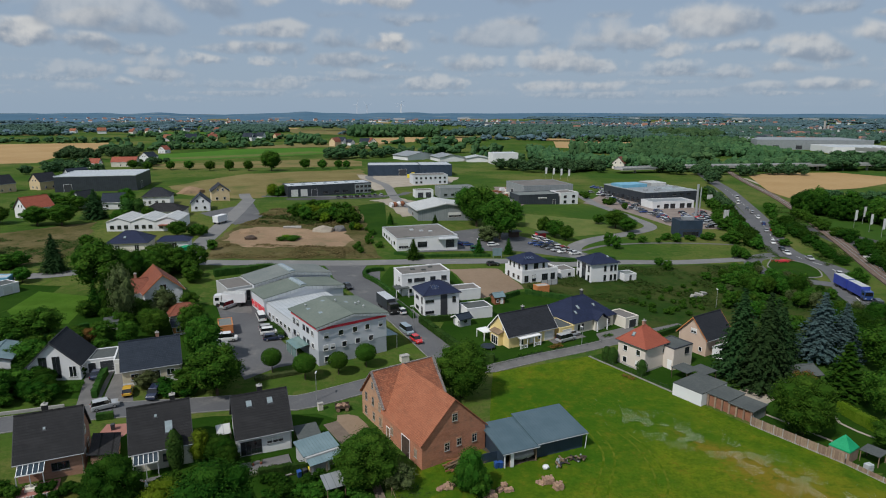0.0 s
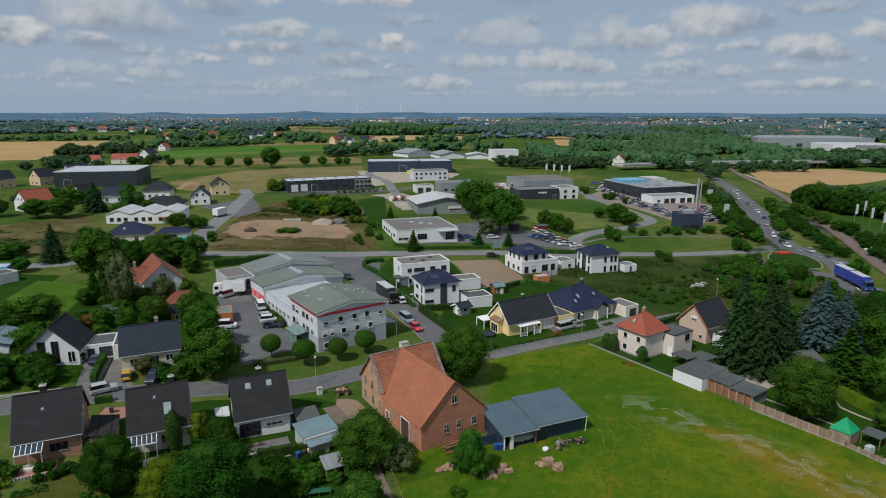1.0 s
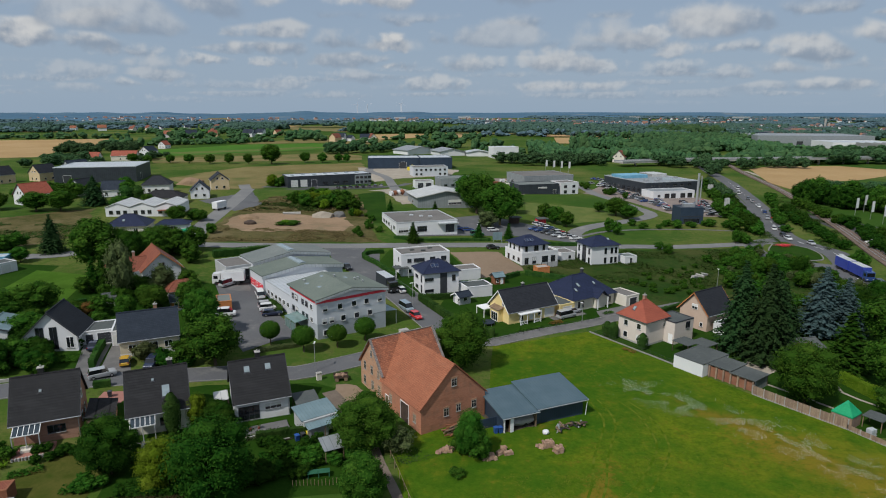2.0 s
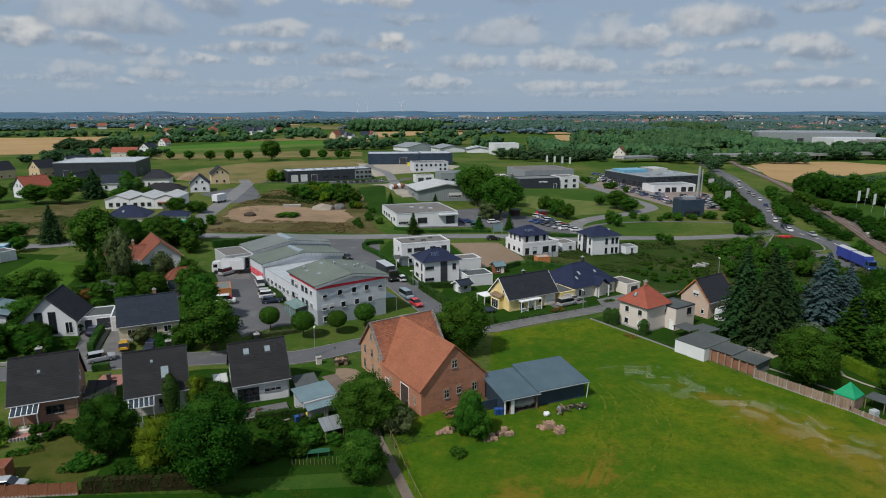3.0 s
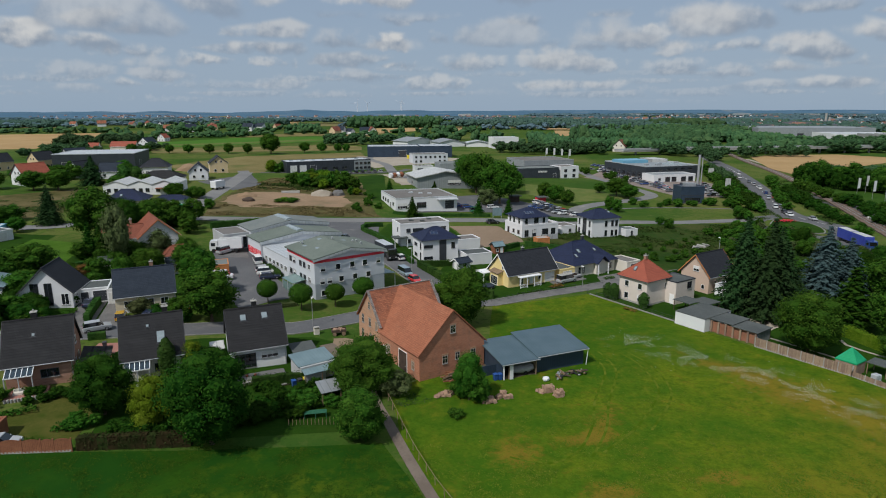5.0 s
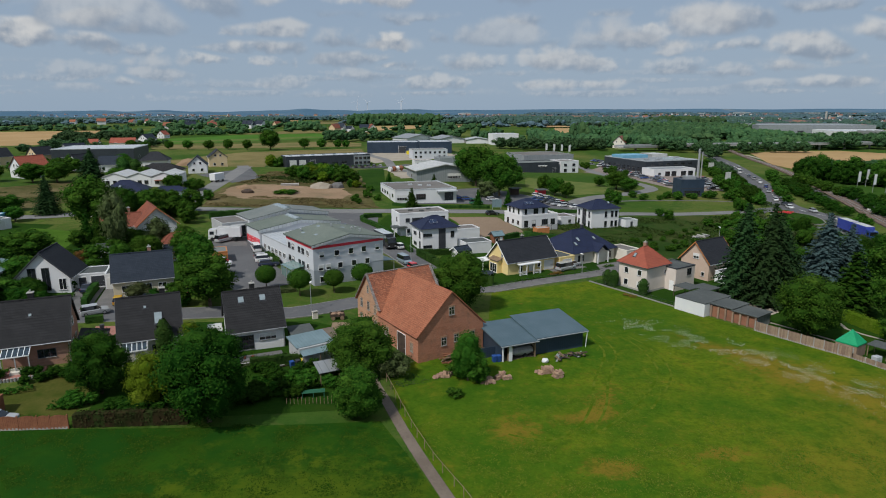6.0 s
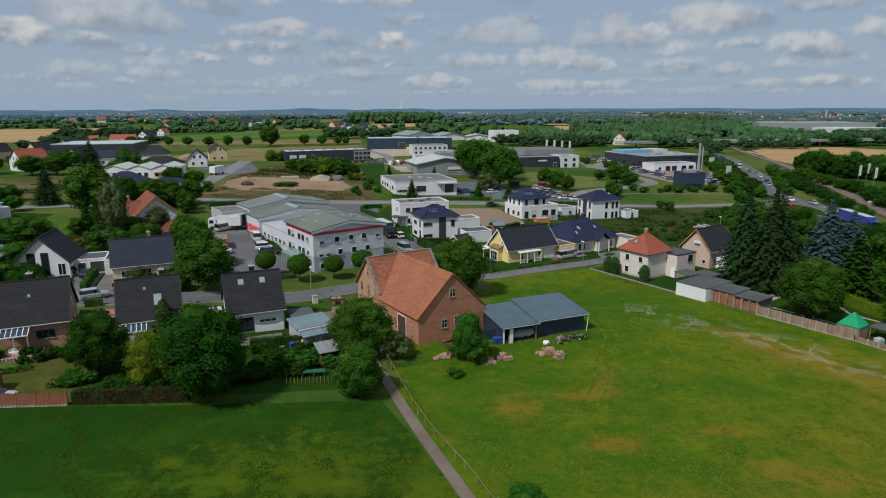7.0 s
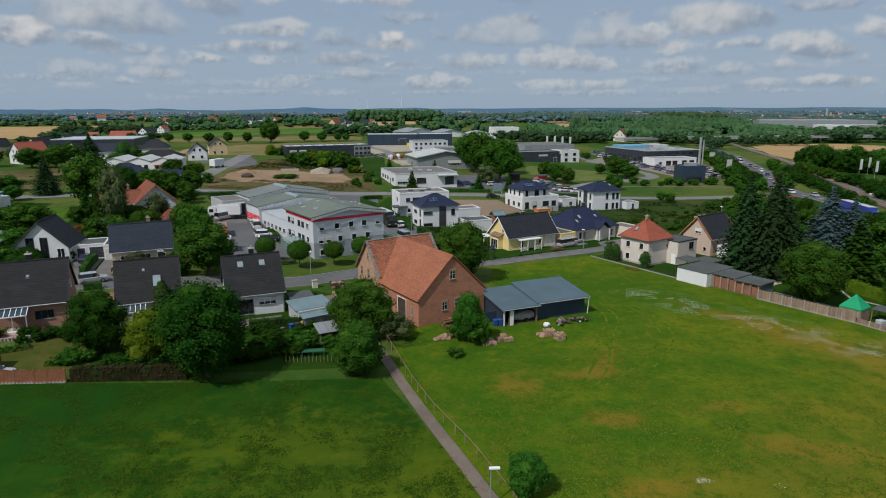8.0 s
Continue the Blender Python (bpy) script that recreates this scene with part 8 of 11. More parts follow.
for _list, _group in ((NEAR_TREES, ""), (STREET_TREES, "clipped trees before the office"), (CAR_PARK_TREES, ""), (GARDEN_TREES, ""), (GARDEN_SHRUBS, ""), (GARDEN_MORE, ""), (EAST_TREES, ""), (EAST_SCRUB, ""), (EAST_SCRUB_2, ""), (PARK_TREES, ""), (SITE_BUSHES, ""), (TERRACE_TREES, ""), (AVENUE, "avenue trees along the field")):
    for _kind, _x, _y, _hh, _rr in _list:
        if _list in (EAST_SCRUB, EAST_SCRUB_2, SITE_BUSHES) and _rr > 2.2:
            # thickets are several bushes close together
            _g = random.Random(int(_x * 3 + _y))
            for _k in range(4):
                _a = _k * 1.6 + _g.random()
                plant(_g.choice((_kind, "shrub", "light", "shrub") if _list is SITE_BUSHES else (_kind, "shrub", "dark", "olive" if _k == 3 else _kind)), _x + math.cos(_a) * _rr * 0.6, _y + math.sin(_a) * _rr * 0.6, _hh * _g.uniform(0.55, 0.95), _rr * _g.uniform(0.38, 0.6))
            continue
        plant(_kind, _x, _y, _hh, _rr, _group)


BELT = {}


def scatter(kind, corners, count, height, radius, seed):
    """Trees strewn over a band between two lines; far ones are joined into one belt."""
    rng = random.Random(seed)
    belt = Shape() if min(c[1] for c in corners) > 145 or height < 3.0 else None
    detail = (0, 900, 0.5) if min(c[1] for c in corners) > 330 else (3, 1500, 0.40)
    for _ in range(count):
        t, s = rng.random(), rng.random()
        a = Vector(corners[0]).lerp(Vector(corners[1]), t)
        b = Vector(corners[3]).lerp(Vector(corners[2]), t)
        p = a.lerp(b, s)
        k = rng.uniform(0.7, 1.15)
        w = rng.uniform(0.9, 1.2)
        if belt is None:
            plant(kind, p.x, p.y, height * k, radius * k * w)
            continue
        v = rng.randrange(3) + detail[0]
        if v not in BELT:
            BELT[v] = broad_tree(90 + v, base=0.05 if detail[0] else 0.22, lobes=14, leaves=detail[1], size=detail[2])[1]
        c, q = math.cos(seed + v + t * 9), math.sin(seed + v + t * 9)
        r, h, z, i = radius * k * w / 4, height * k / 10, terrain(p.x, p.y), len(belt.v)
        belt.v += [(p.x + (x * c - y * q) * r, p.y + (x * q + y * c) * r, z + zz * h) for x, y, zz in BELT[v].v]
        belt.f += [tuple(j + i for j in f) for f in BELT[v].f]
    if belt is not None:
        name, label = ("tree_belt", "dense belt of green broadleaf trees") if height > 5 else ("thicket", "thicket of low green bushes")
        tagged(new(name, belt.mesh(name, HAZY_WOODLAND if min(c[1] for c in corners) > 330 else KINDS[kind][3])), label, name.split("_")[0], "", "stuff")


scatter("leaf", ((46.3, 499.4), (134.4, 524.8), (132, 569.5), (40.2, 548)), 46, 9.0, 5.5, 1)
scatter("leaf", ((186.1, 340.2), (204.1, 300.2), (222.1, 300.2), (212.1, 350.2)), 22, 11, 5.0, 2)
scatter("leaf", ((206.1, 300.2), (212.1, 268.1), (240.1, 262.1), (230.1, 310.2)), 16, 12, 5.0, 3)
scatter("shrub", ((133, 246), (176.1, 345.2), (178.1, 344.2), (137, 246)), 20, 4.0, 2.6, 4)
scatter("shrub", ((115, 250), (161.4, 403.4), (165.1, 402.8), (119, 247)), 26, 5.0, 3.0, 5)
scatter("leaf", ((190.9, 431.9), (232.7, 571.5), (227.9, 580), (181.7, 444.2)), 22, 8, 4.2, 6)
scatter("leaf", ((-392.9, 601), (-329.4, 629.9), (-335, 670.1), (-427.4, 693.2)), 34, 11, 6.5, 7)
scatter("leaf", ((-302.7, 522.2), (-263.3, 533.6), (-261.1, 577.7), (-286.5, 577.7)), 10, 7, 4.0, 17)
scatter("leaf", ((-129.1, 628), (-106, 627.5), (-96.8, 668.1), (-126.8, 662.9)), 14, 11, 6.0, 18)
scatter("leaf", ((-96.7, 630.7), (-46, 689.6), (-51.7, 717.7), (-101.4, 668.1)), 16, 9, 5.5, 19)
scatter("leaf", ((-64, 128), (-82, 133), (-88, 153), (-72, 144)), 14, 4.2, 2.2, 20)
scatter("shrub", ((-78, 116), (-96, 104), (-100, 130), (-76, 128)), 20, 3.2, 1.9, 21)
scatter("dark", ((-70.5, 99), (-92, 93), (-96, 104), (-73, 108)), 26, 3.4, 1.7, 31)
scatter("shrub", ((-70.5, 98), (-92, 92), (-96, 102), (-73, 107)), 16, 2.4, 1.3, 32)
scatter("leaf", ((-96, 158), (-72, 166), (-76, 184), (-100, 180)), 12, 7.0, 3.2, 22)
scatter("leaf", ((-128, 170), (-150, 182), (-150, 190), (-122, 180)), 10, 4.5, 3.0, 23)
scatter("shrub", ((78, 196), (112, 204), (110, 170), (84, 162)), 44, 2.6, 1.7, 24)
scatter("shrub", ((50, 176), (78, 190), (70, 158), (54, 160)), 40, 1.3, 0.9, 25)
scatter("leaf", ((70, 100), (100, 92), (108, 130), (88, 140)), 4, 6.0, 3.0, 26)
scatter("leaf", ((-150, 270), (-190, 268), (-196, 300), (-152.1, 300.2)), 12, 6.0, 4.0, 27)
scatter("leaf", ((-335, 462.2), (-277, 456), (-271.4, 508.2), (-346.7, 543.3)), 14, 10, 6.0, 8)
scatter("leaf", ((20, 305.5), (30, 288), (36, 300.2), (26.6, 325.3)), 7, 7, 4.0, 9)
scatter("leaf", ((170.4, 513.3), (300.1, 520.3), (300.1, 535.3), (169.7, 534.3)), 30, 9, 5.0, 10)
scatter("leaf", ((380.2, 655.3), (520.3, 655.3), (520.3, 672.3), (380.2, 675.3)), 60, 11, 7.0, 49)
scatter("leaf", ((330.2, 560.3), (460.2, 575.3), (455.2, 600.3), (330.2, 585.3)), 40, 11, 6.5, 50)
scatter("dark", ((167.2, 408), (149.2, 335.5), (151.2, 334.5), (169.1, 406.6)), 26, 6.0, 2.6, 51)
scatter("dark", ((150.2, 338.5), (121, 246), (123.5, 245), (152.2, 337.5)), 40, 5.0, 2.4, 52)
scatter("dark", ((160, 300), (146, 250), (150, 249), (164.1, 299.2)), 22, 4.6, 2.4, 53)
scatter("leaf", ((182.1, 330.2), (166, 262), (169.1, 261.1), (186.1, 329.2)), 18, 4.5, 2.6, 54)
scatter("shrub", ((76, 258.1), (116.1, 262.1), (116, 256), (78, 250)), 14, 3.0, 2.0, 11)
scatter("shrub", ((-34, 212), (-24, 203), (-28, 240), (-36, 250)), 16, 2.0, 1.1, 12)
scatter("leaf", ((222.1, 372.2), (250.1, 362.2), (280.1, 372.2), (226.1, 384.2)), 12, 7, 4.0, 14)
scatter("dark", ((138, 202), (158, 285), (154.5, 287), (141, 224)), 30, 3.8, 2.2, 55)
scatter("dark", ((150, 202), (174, 264), (170, 266), (147, 204)), 26, 4.6, 2.6, 56)
scatter("dark", ((196, 262), (186, 214), (204, 205), (212, 258)), 40, 9.0, 4.2, 57)
scatter("dark", ((206, 250), (200, 215), (222, 208), (232, 262)), 22, 11, 5.0, 41)
scatter("dark", ((186.1, 336.2), (200.1, 302.2), (208.1, 302.2), (196.1, 344.2)), 12, 11, 4.5, 42)
scatter("dark", ((104, 160), (112, 150), (100, 118), (92, 134)), 20, 6.0, 3.0, 43)
scatter("leaf", ((150, 205), (168, 238), (176, 234), (160, 200)), 14, 6.0, 3.0, 44)
scatter("shrub", ((119, 238), (149.3, 338.7), (152.2, 337.5), (122, 236)), 34, 4.2, 2.3, 45)
scatter("dark", ((-31, 75), (-20, 78), (-19, 83), (-31, 81)), 16, 1.9, 1.1, 46)
scatter("shrub", ((-50, 66.5), (-45.5, 66.5), (-44.5, 70), (-47, 70)), 6, 1.6, 1.0, 47)
scatter("dark", ((-43, 66), (-32, 67.5), (-33, 70), (-42, 68.5)), 10, 2.4, 1.3, 48)
scatter("dark", ((-52.5, 74.5), (-47, 77.5), (-47.5, 83), (-51.5, 81.5)), 8, 2.4, 1.3, 33)
scatter("shrub", ((-43, 73), (-38, 75), (-38.5, 80), (-41, 80)), 9, 2.0, 1.2, 34)
scatter("dark", ((-37.5, 82.5), (-33, 82.5), (-34, 86), (-37.5, 86)), 5, 4.2, 1.9, 35)
scatter("shrub", ((-62.5, 70), (-60, 69), (-59.5, 74), (-63, 75)), 6, 2.0, 1.1, 36)
scatter("shrub", ((-24, 74), (-12, 77), (-14, 82), (-26, 79)), 16, 1.9, 1.1, 37)
scatter("dark", ((-57, 73), (-49, 75), (-50, 79), (-58, 78)), 16, 1.3, 0.8, 61)
scatter("dark", ((-44, 74), (-39, 74), (-38, 79), (-44, 80)), 18, 1.6, 0.9, 62)
scatter("dark", ((-30, 70), (-17, 73), (-18, 77), (-30, 74)), 26, 1.4, 0.9, 63)
scatter("dark", ((-84, 104), (-70, 108), (-72, 118), (-88, 116)), 22, 2.4, 1.4, 64)
scatter("dark", ((-55, 103), (-48, 104), (-50, 109), (-56, 107.5)), 12, 2.2, 1.3, 38)
scatter("leaf", ((180, 225), (206, 215), (215.1, 255.1), (200.1, 262.1)), 10, 10, 5.0, 15)
scatter("shrub", ((96.1, 334), (82.1, 394.8), (78, 392.2), (88.7, 324.6)), 8, 4.0, 2.2, 16)


def hedge(pts, high, wide, label="clipped green hedge", mat=None, seed=1, density=26):
    rng = random.Random(seed)
    line = smooth_line([Vector(p) for p in pts], 1.0)
    mid = line[len(line) // 2]
    base = terrain(mid.x, mid.y)
    s = Shape()
    for a, b in zip(line[:-1], line[1:]):
        d = (b - a)
        n = Vector((-d.y, d.x)).normalized()
        h1 = high * rng.uniform(0.93, 1.04)
        q = [a + n * wide * 0.42, a - n * wide * 0.42, b - n * wide * 0.42, b + n * wide * 0.42]
        z = terrain(a.x, a.y) - base
        s.add([(p.x - mid.x, p.y - mid.y, z - 0.3) for p in q] + [(p.x - mid.x, p.y - mid.y, z + h1 * 0.94) for p in q], [(3, 2, 1, 0), (4, 5, 6, 7), (0, 1, 5, 4), (1, 2, 6, 5), (2, 3, 7, 6), (3, 0, 4, 7)])
        for _ in range(int(density * d.length * (high + wide * 0.6))):
            p = a.lerp(b, rng.random())
            w = rng.random() * (2 * high + wide)
            if w < high:
                off, zz, nor = wide / 2, w, Vector((n.x, n.y, 0.2))
            elif w < high + wide:
                off, zz, nor = wide / 2 - (w - high), high, Vector((0, 0, 1))
            else:
                off, zz, nor = -wide / 2, w - high - wide, Vector((-n.x, -n.y, 0.2))
            q = p + n * off * rng.uniform(0.9, 1.08)
            leaf(s, Vector((q.x - mid.x, q.y - mid.y, z + zz * rng.uniform(0.96, 1.05))), nor + Vector((rng.uniform(-0.6, 0.6), rng.uniform(-0.6, 0.6), rng.uniform(-0.4, 0.6))), 0.16, rng)
    ob = new("hedge", s.mesh("hedge", mat or HEDGE))
    ob.location = (mid.x, mid.y, base)
    return tagged(ob, label, "hedge")


hedge(((-43.8, 64.2), (-37, 65.2), (-31, 66.0)), 1.8, 1.1, "dark red-green copper hedge above the pasture", LEAF_COPPER, 1)
hedge(((-28.4, 81.2), (-24, 83), (-19.6, 84.4)), 1.7, 1.0, "clipped green hedge behind the garage", None, 2)
hedge(((-64.2, 101.5), (-65.8, 106), (-67.2, 110.8)), 1.6, 1.1, "tall clipped hedge between two driveways", None, 3)
hedge(((-21.5, 190.5), (-26.0, 187.8), (-26.6, 183), (-21.4, 176), (-15.4, 165.5)), 1.3, 1.1, "clipped hedge round the white villa garden", None, 4)
hedge(((-14.5, 160.5), (-9.5, 150.5)), 1.2, 1.0, "clipped hedge beside the business road", None, 5)
hedge(((-7.6, 148.4), (-2.5, 139.5), (2.0, 132), (6.5, 127.6), (9.6, 126.6)), 1.8, 1.5, "broad green hedge round the yellow house garden", None, 6)
hedge(((-7.2, 148.6), (-2, 150.2), (4, 152.6)), 1.5, 1.0, "clipped hedge behind the villa", None, 7)
hedge(((8, 165), (14, 169), (20, 175)), 1.4, 1.1, "dark hedge along the building plot", None, 8)
hedge(((22, 176), (30, 173), (40, 168)), 1.5, 1.2, "bushy hedge behind the bungalow", None, 9)
hedge(((72.2, 106), (73.4, 101), (74.8, 96), (77, 90)), 2.0, 1.6, "clipped light green garden hedge", LEAF_LIGHT, 10)
hedge(((-60, 94.6), (-57.6, 95.6)), 1.2, 1.0, "low hedge at the street corner", None, 11)
hedge(((-53.2, 91.8), (-50.6, 92.4), (-49.6, 88.6)), 1.6, 1.2, "green hedge beside the second house", None, 12)
hedge(((-70, 175), (-64, 179), (-55, 184), (-52, 178), (-58, 160)), 2.2, 2.2, "thick hedge beside the lawn and workshop", None, 13, 12)
hedge(((-20, 211), (-10, 209.5), (2, 213), (14, 216)), 1.0, 1.4, "low hedge before the commercial building", None, 14, 14)
hedge(((-90, 113), (-86, 124), (-82, 131)), 2.0, 1.2, "tall dark hedge between gardens", None, 15, 16)
hedge(((26, 214.5), (44, 216), (60, 221.5)), 1.2, 2.0, "low hedge along the cross road", None, 16, 10)
hedge(((50.5, 143.5), (58, 148.5)), 1.4, 1.2, "clipped hedge behind the peach house", None, 17, 16)
hedge(((-38.5, 112), (-30.5, 116.5)), 0.8, 1.2, "low shrub border before the car park", LEAF_OLIVE, 18)
hedge(((-43, 139), (-40, 135.5), (-38.8, 133)), 1.4, 1.4, "shrub border along the office wall", None, 19)

GRASS_BLADE = leafy("meadow_grass_blades", (0.042, 0.108, 0.007), (0.082, 0.132, 0.009), (0.150, 0.155, 0.024))
PASTURE_BLADE = leafy("pasture_grass_blades", (0.012, 0.050, 0.004), (0.024, 0.064, 0.005), (0.062, 0.092, 0.010))


def grass_tufts(name, fields, mat, label, seed):
    """Tufts of standing blades, thicker where noise says so: (x0, y0, x1, y1, count, height) for each stretch."""
    rng = random.Random(seed)
    s = Shape()
    for x0, y0, x1, y1, count, high in fields:
        for _ in range(count):
            x, y = rng.uniform(x0, x1), rng.uniform(y0, y1)
            lane = -0.46 * (y - 57.9) - 1.95
            if (x < lane + 1.0) != (mat is PASTURE_BLADE) or abs(x - lane) < 1.0 or y > 67 and x < 4 or y > 75 and x < 24:
                continue
            k = noise.noise(Vector((x * 0.25, y * 0.25, seed))) + 0.6 * noise.noise(Vector((x * 0.8, y * 0.8, seed)))
            if k < rng.uniform(-0.35, 0.35):
                continue
            z, h = terrain(x, y) + 0.03, high * rng.uniform(0.5, 1.0) * (0.8 + 0.5 * k)
            for _ in range(3):
                a = rng.random() * math.tau
                leaf(s, Vector((x + rng.gauss(0, 0.14), y + rng.gauss(0, 0.14), z + h * 0.22 * rng.random())), Vector((math.cos(a), math.sin(a) - 0.5, rng.uniform(1.6, 3.0))), h * 0.42, rng)
    return tagged(new(name, s.mesh(name, mat)), label, "grass", "", "stuff")


TUSSOCK = leafy("weedy_tussocks", (0.018, 0.048, 0.008), (0.034, 0.062, 0.012), (0.075, 0.085, 0.030))
grass_tufts("grass_tufts", ((2, 36, 52, 62, 26000, 0.34), (-4, 60, 66, 80, 16000, 0.30), (20, 76, 52, 118, 7000, 0.30)), GRASS_BLADE, "uneven tufts of meadow grass, partly dry", 2)
grass_tufts("grass_tufts", ((-34, 36, 6, 52, 22000, 0.32), (-60, 48, -2, 66, 22000, 0.30)), PASTURE_BLADE, "uneven tufts of green pasture grass", 6)
TUSSOCK_DRY = leafy("dry_tussocks", (0.090, 0.078, 0.030), (0.135, 0.105, 0.046), (0.190, 0.148, 0.078))
rough_growth("wild_weeds", ((24, 178), (22, 206), (112, 216), (104, 152)), 9000, 1.0, TUSSOCK, "tall mixed weeds over the wasteland", 3)
rough_growth("wild_weeds", ((-80, 194), (-83, 214), (-38, 217), (-24, 204)), 5000, 0.8, TUSSOCK_DRY, "dry brown weeds at the building site edge", 4)
rough_growth("wild_weeds", ((-86, 246), (-84, 284), (-46, 298.1), (-40, 250)), 6000, 1.2, TUSSOCK_DRY, "dry brown weeds behind the sandy plot", 5)
rough_growth("wild_weeds", ((-84, 250), (-80, 280), (-44, 290), (-42, 252.1)), 3000, 1.4, TUSSOCK, "green weeds behind the sandy plot", 6)
rough_growth("wild_weeds", ((-175, 180), (-172, 214), (-128, 212), (-128, 178)), 4500, 0.9, TUSSOCK, "tall mixed weeds in the rough meadow", 7)
rough_growth("wild_weeds", ((108, 226), (116.1, 262.1), (132.1, 262.1), (124, 226)), 2000, 0.9, TUSSOCK, "tall weeds beside the main road", 8)
rough_growth("wild_weeds", ((134, 215), (178.2, 350.4), (190.1, 350.2), (152, 225)), 5000, 1.0, TUSSOCK, "tall weeds beside the railway", 9)
rough_growth("wild_weeds", ((-8, 92), (-3, 84), (0, 80), (-8, 76)), 700, 0.5, TUSSOCK, "tall weeds beside the barn", 10)

# ---- vehicles ----
GLASS_CAR = glass("car_glass", (0.012, 0.014, 0.017), 0.04)
LIGHTS = glass("headlight_glass", (0.6, 0.62, 0.64), 0.1)
TAIL = glass("tail_light", (0.35, 0.02, 0.02), 0.2)
RIM = surface("wheel_rim", (0.35, 0.35, 0.36), (0.45, 0.45, 0.46), 5.0, 20.0, 0.35, metal=0.7)


def loft(shape, rows):
    """Rows of equal rings (each a list of points), joined and closed."""
    n = len(rows[0])
    k = len(shape.v)
    for r in rows:
        shape.v += [tuple(p) for p in r]
    for i in range(len(rows) - 1):
        shape.f += [(k + i * n + j, k + i * n + (j + 1) % n, k + (i + 1) * n + (j + 1) % n, k + (i + 1) * n + j) for j in range(n)]
    shape.f += [tuple(k + j for j in range(n))[::-1], tuple(k + (len(rows) - 1) * n + j for j in range(n))]


BODIES = {
    # length, width, height, bonnet line, profile of the roof: (x at windscreen foot, x at roof front, x at roof rear, x at rear foot)
    "hatchback": (4.1, 1.75, 1.5, 0.88, (0.95, 0.2, -1.45, -1.95)),
    "estate": (4.6, 1.8, 1.48, 0.88, (1.0, 0.25, -1.8, -2.2)),
    "saloon": (4.6, 1.8, 1.45, 0.90, (1.0, 0.2, -1.0, -1.75)),
    "off_roader": (4.5, 1.85, 1.75, 1.05, (1.05, 0.5, -1.8, -2.15)),
    "van": (5.0, 1.95, 2.0, 1.05, (1.85, 1.1, -2.25, -2.45)),
}
CARS = {}


def make_car(kind):
    L, W, H, B, (x0, x1, x2, x3) = BODIES[kind]
    car = new("car" if kind != "van" else "van")
    hl, hw, low = L / 2, W / 2, 0.28
    body, cab = Shape(), Shape()

    def ring(x, top, w, bottom=low):
        return [(x, -w * 0.96, bottom), (x, -w, bottom + 0.25), (x, -w, top - 0.14), (x, -w * 0.9, top), (x, w * 0.9, top), (x, w, top - 0.14), (x, w, bottom + 0.25), (x, w * 0.96, bottom)]
    loft(body, [ring(hl, B - 0.28, hw * 0.80, 0.34), ring(hl - 0.14, B - 0.14, hw * 0.93), ring(hl - 0.6, B - 0.06, hw), ring(x0, B, hw), ring(0, B + 0.02, hw), ring(x3 + 0.3, B + 0.02, hw), ring(-hl + 0.14, B - 0.02, hw * 0.95), ring(-hl, B - 0.16, hw * 0.88, 0.36)])
    paint_part = part("body", body, PAINT, car)
    z0 = B - 0.02

    def pane_ring(x, z, w):
        return [(x, -w, z), (x, w, z)]
    a = [(x0, -hw * 0.93, z0), (x1, -hw * 0.78, H - 0.05), (x2, -hw * 0.78, H - 0.05), (x3, -hw * 0.93, z0)]
    b = [(x, -y, z) for x, y, z in a]
    cab.add(a + b, [(0, 1, 2, 3), (7, 6, 5, 4), (0, 4, 5, 1), (2, 6, 7, 3), (1, 5, 6, 2), (3, 7, 4, 0)])
    part("cabin_glass", cab, GLASS_CAR, car)
    part("roof", Shape().chamfer(x2 - 0.05, -hw * 0.80, H - 0.08, x1 + 0.05, hw * 0.80, H, 0.05), PAINT, car)
    wheel = Shape().tube((0, -0.1, 0), (0, 0.1, 0), 0.32, None, 14).mesh("wheel", RUBBER)
    rim = Shape().tube((0, -0.112, 0), (0, 0.112, 0), 0.2, None, 10).mesh("rim", RIM)
    for x in (hl - 0.85, -hl + 0.85):
        for s in (-1, 1):
            w = part("wheel", wheel, None, car, "", pose(x, s * (hw - 0.09), 0.32))
            part("rim", rim, None, w)
    for s in (-1, 1):
        part("headlight", Shape().chamfer(hl - 0.16, s * hw * 0.66 - 0.16, B - 0.32, hl - 0.02, s * hw * 0.66 + 0.16, B - 0.16), LIGHTS, car)
        part("tail_light", Shape().chamfer(-hl + 0.0, s * hw * 0.74 - 0.1, B - 0.25, -hl + 0.12, s * hw * 0.74 + 0.1, B - 0.02), TAIL, car)
        part("mirror", Shape().chamfer(x0 - 0.45, s * (hw + 0.08) - 0.07, B + 0.02, x0 - 0.3, s * (hw + 0.08) + 0.07, B + 0.17), PAINT, car)
    return car


TONES = {"silver": (0.42, 0.43, 0.44), "white": (0.78, 0.78, 0.77), "black": (0.012, 0.012, 0.014), "grey": (0.13, 0.135, 0.14), "blue": (0.02, 0.06, 0.22), "dark blue": (0.012, 0.022, 0.06), "red": (0.62, 0.025, 0.03), "yellow": (0.62, 0.36, 0.03), "pale blue": (0.25, 0.32, 0.37), "green": (0.05, 0.2, 0.12)}


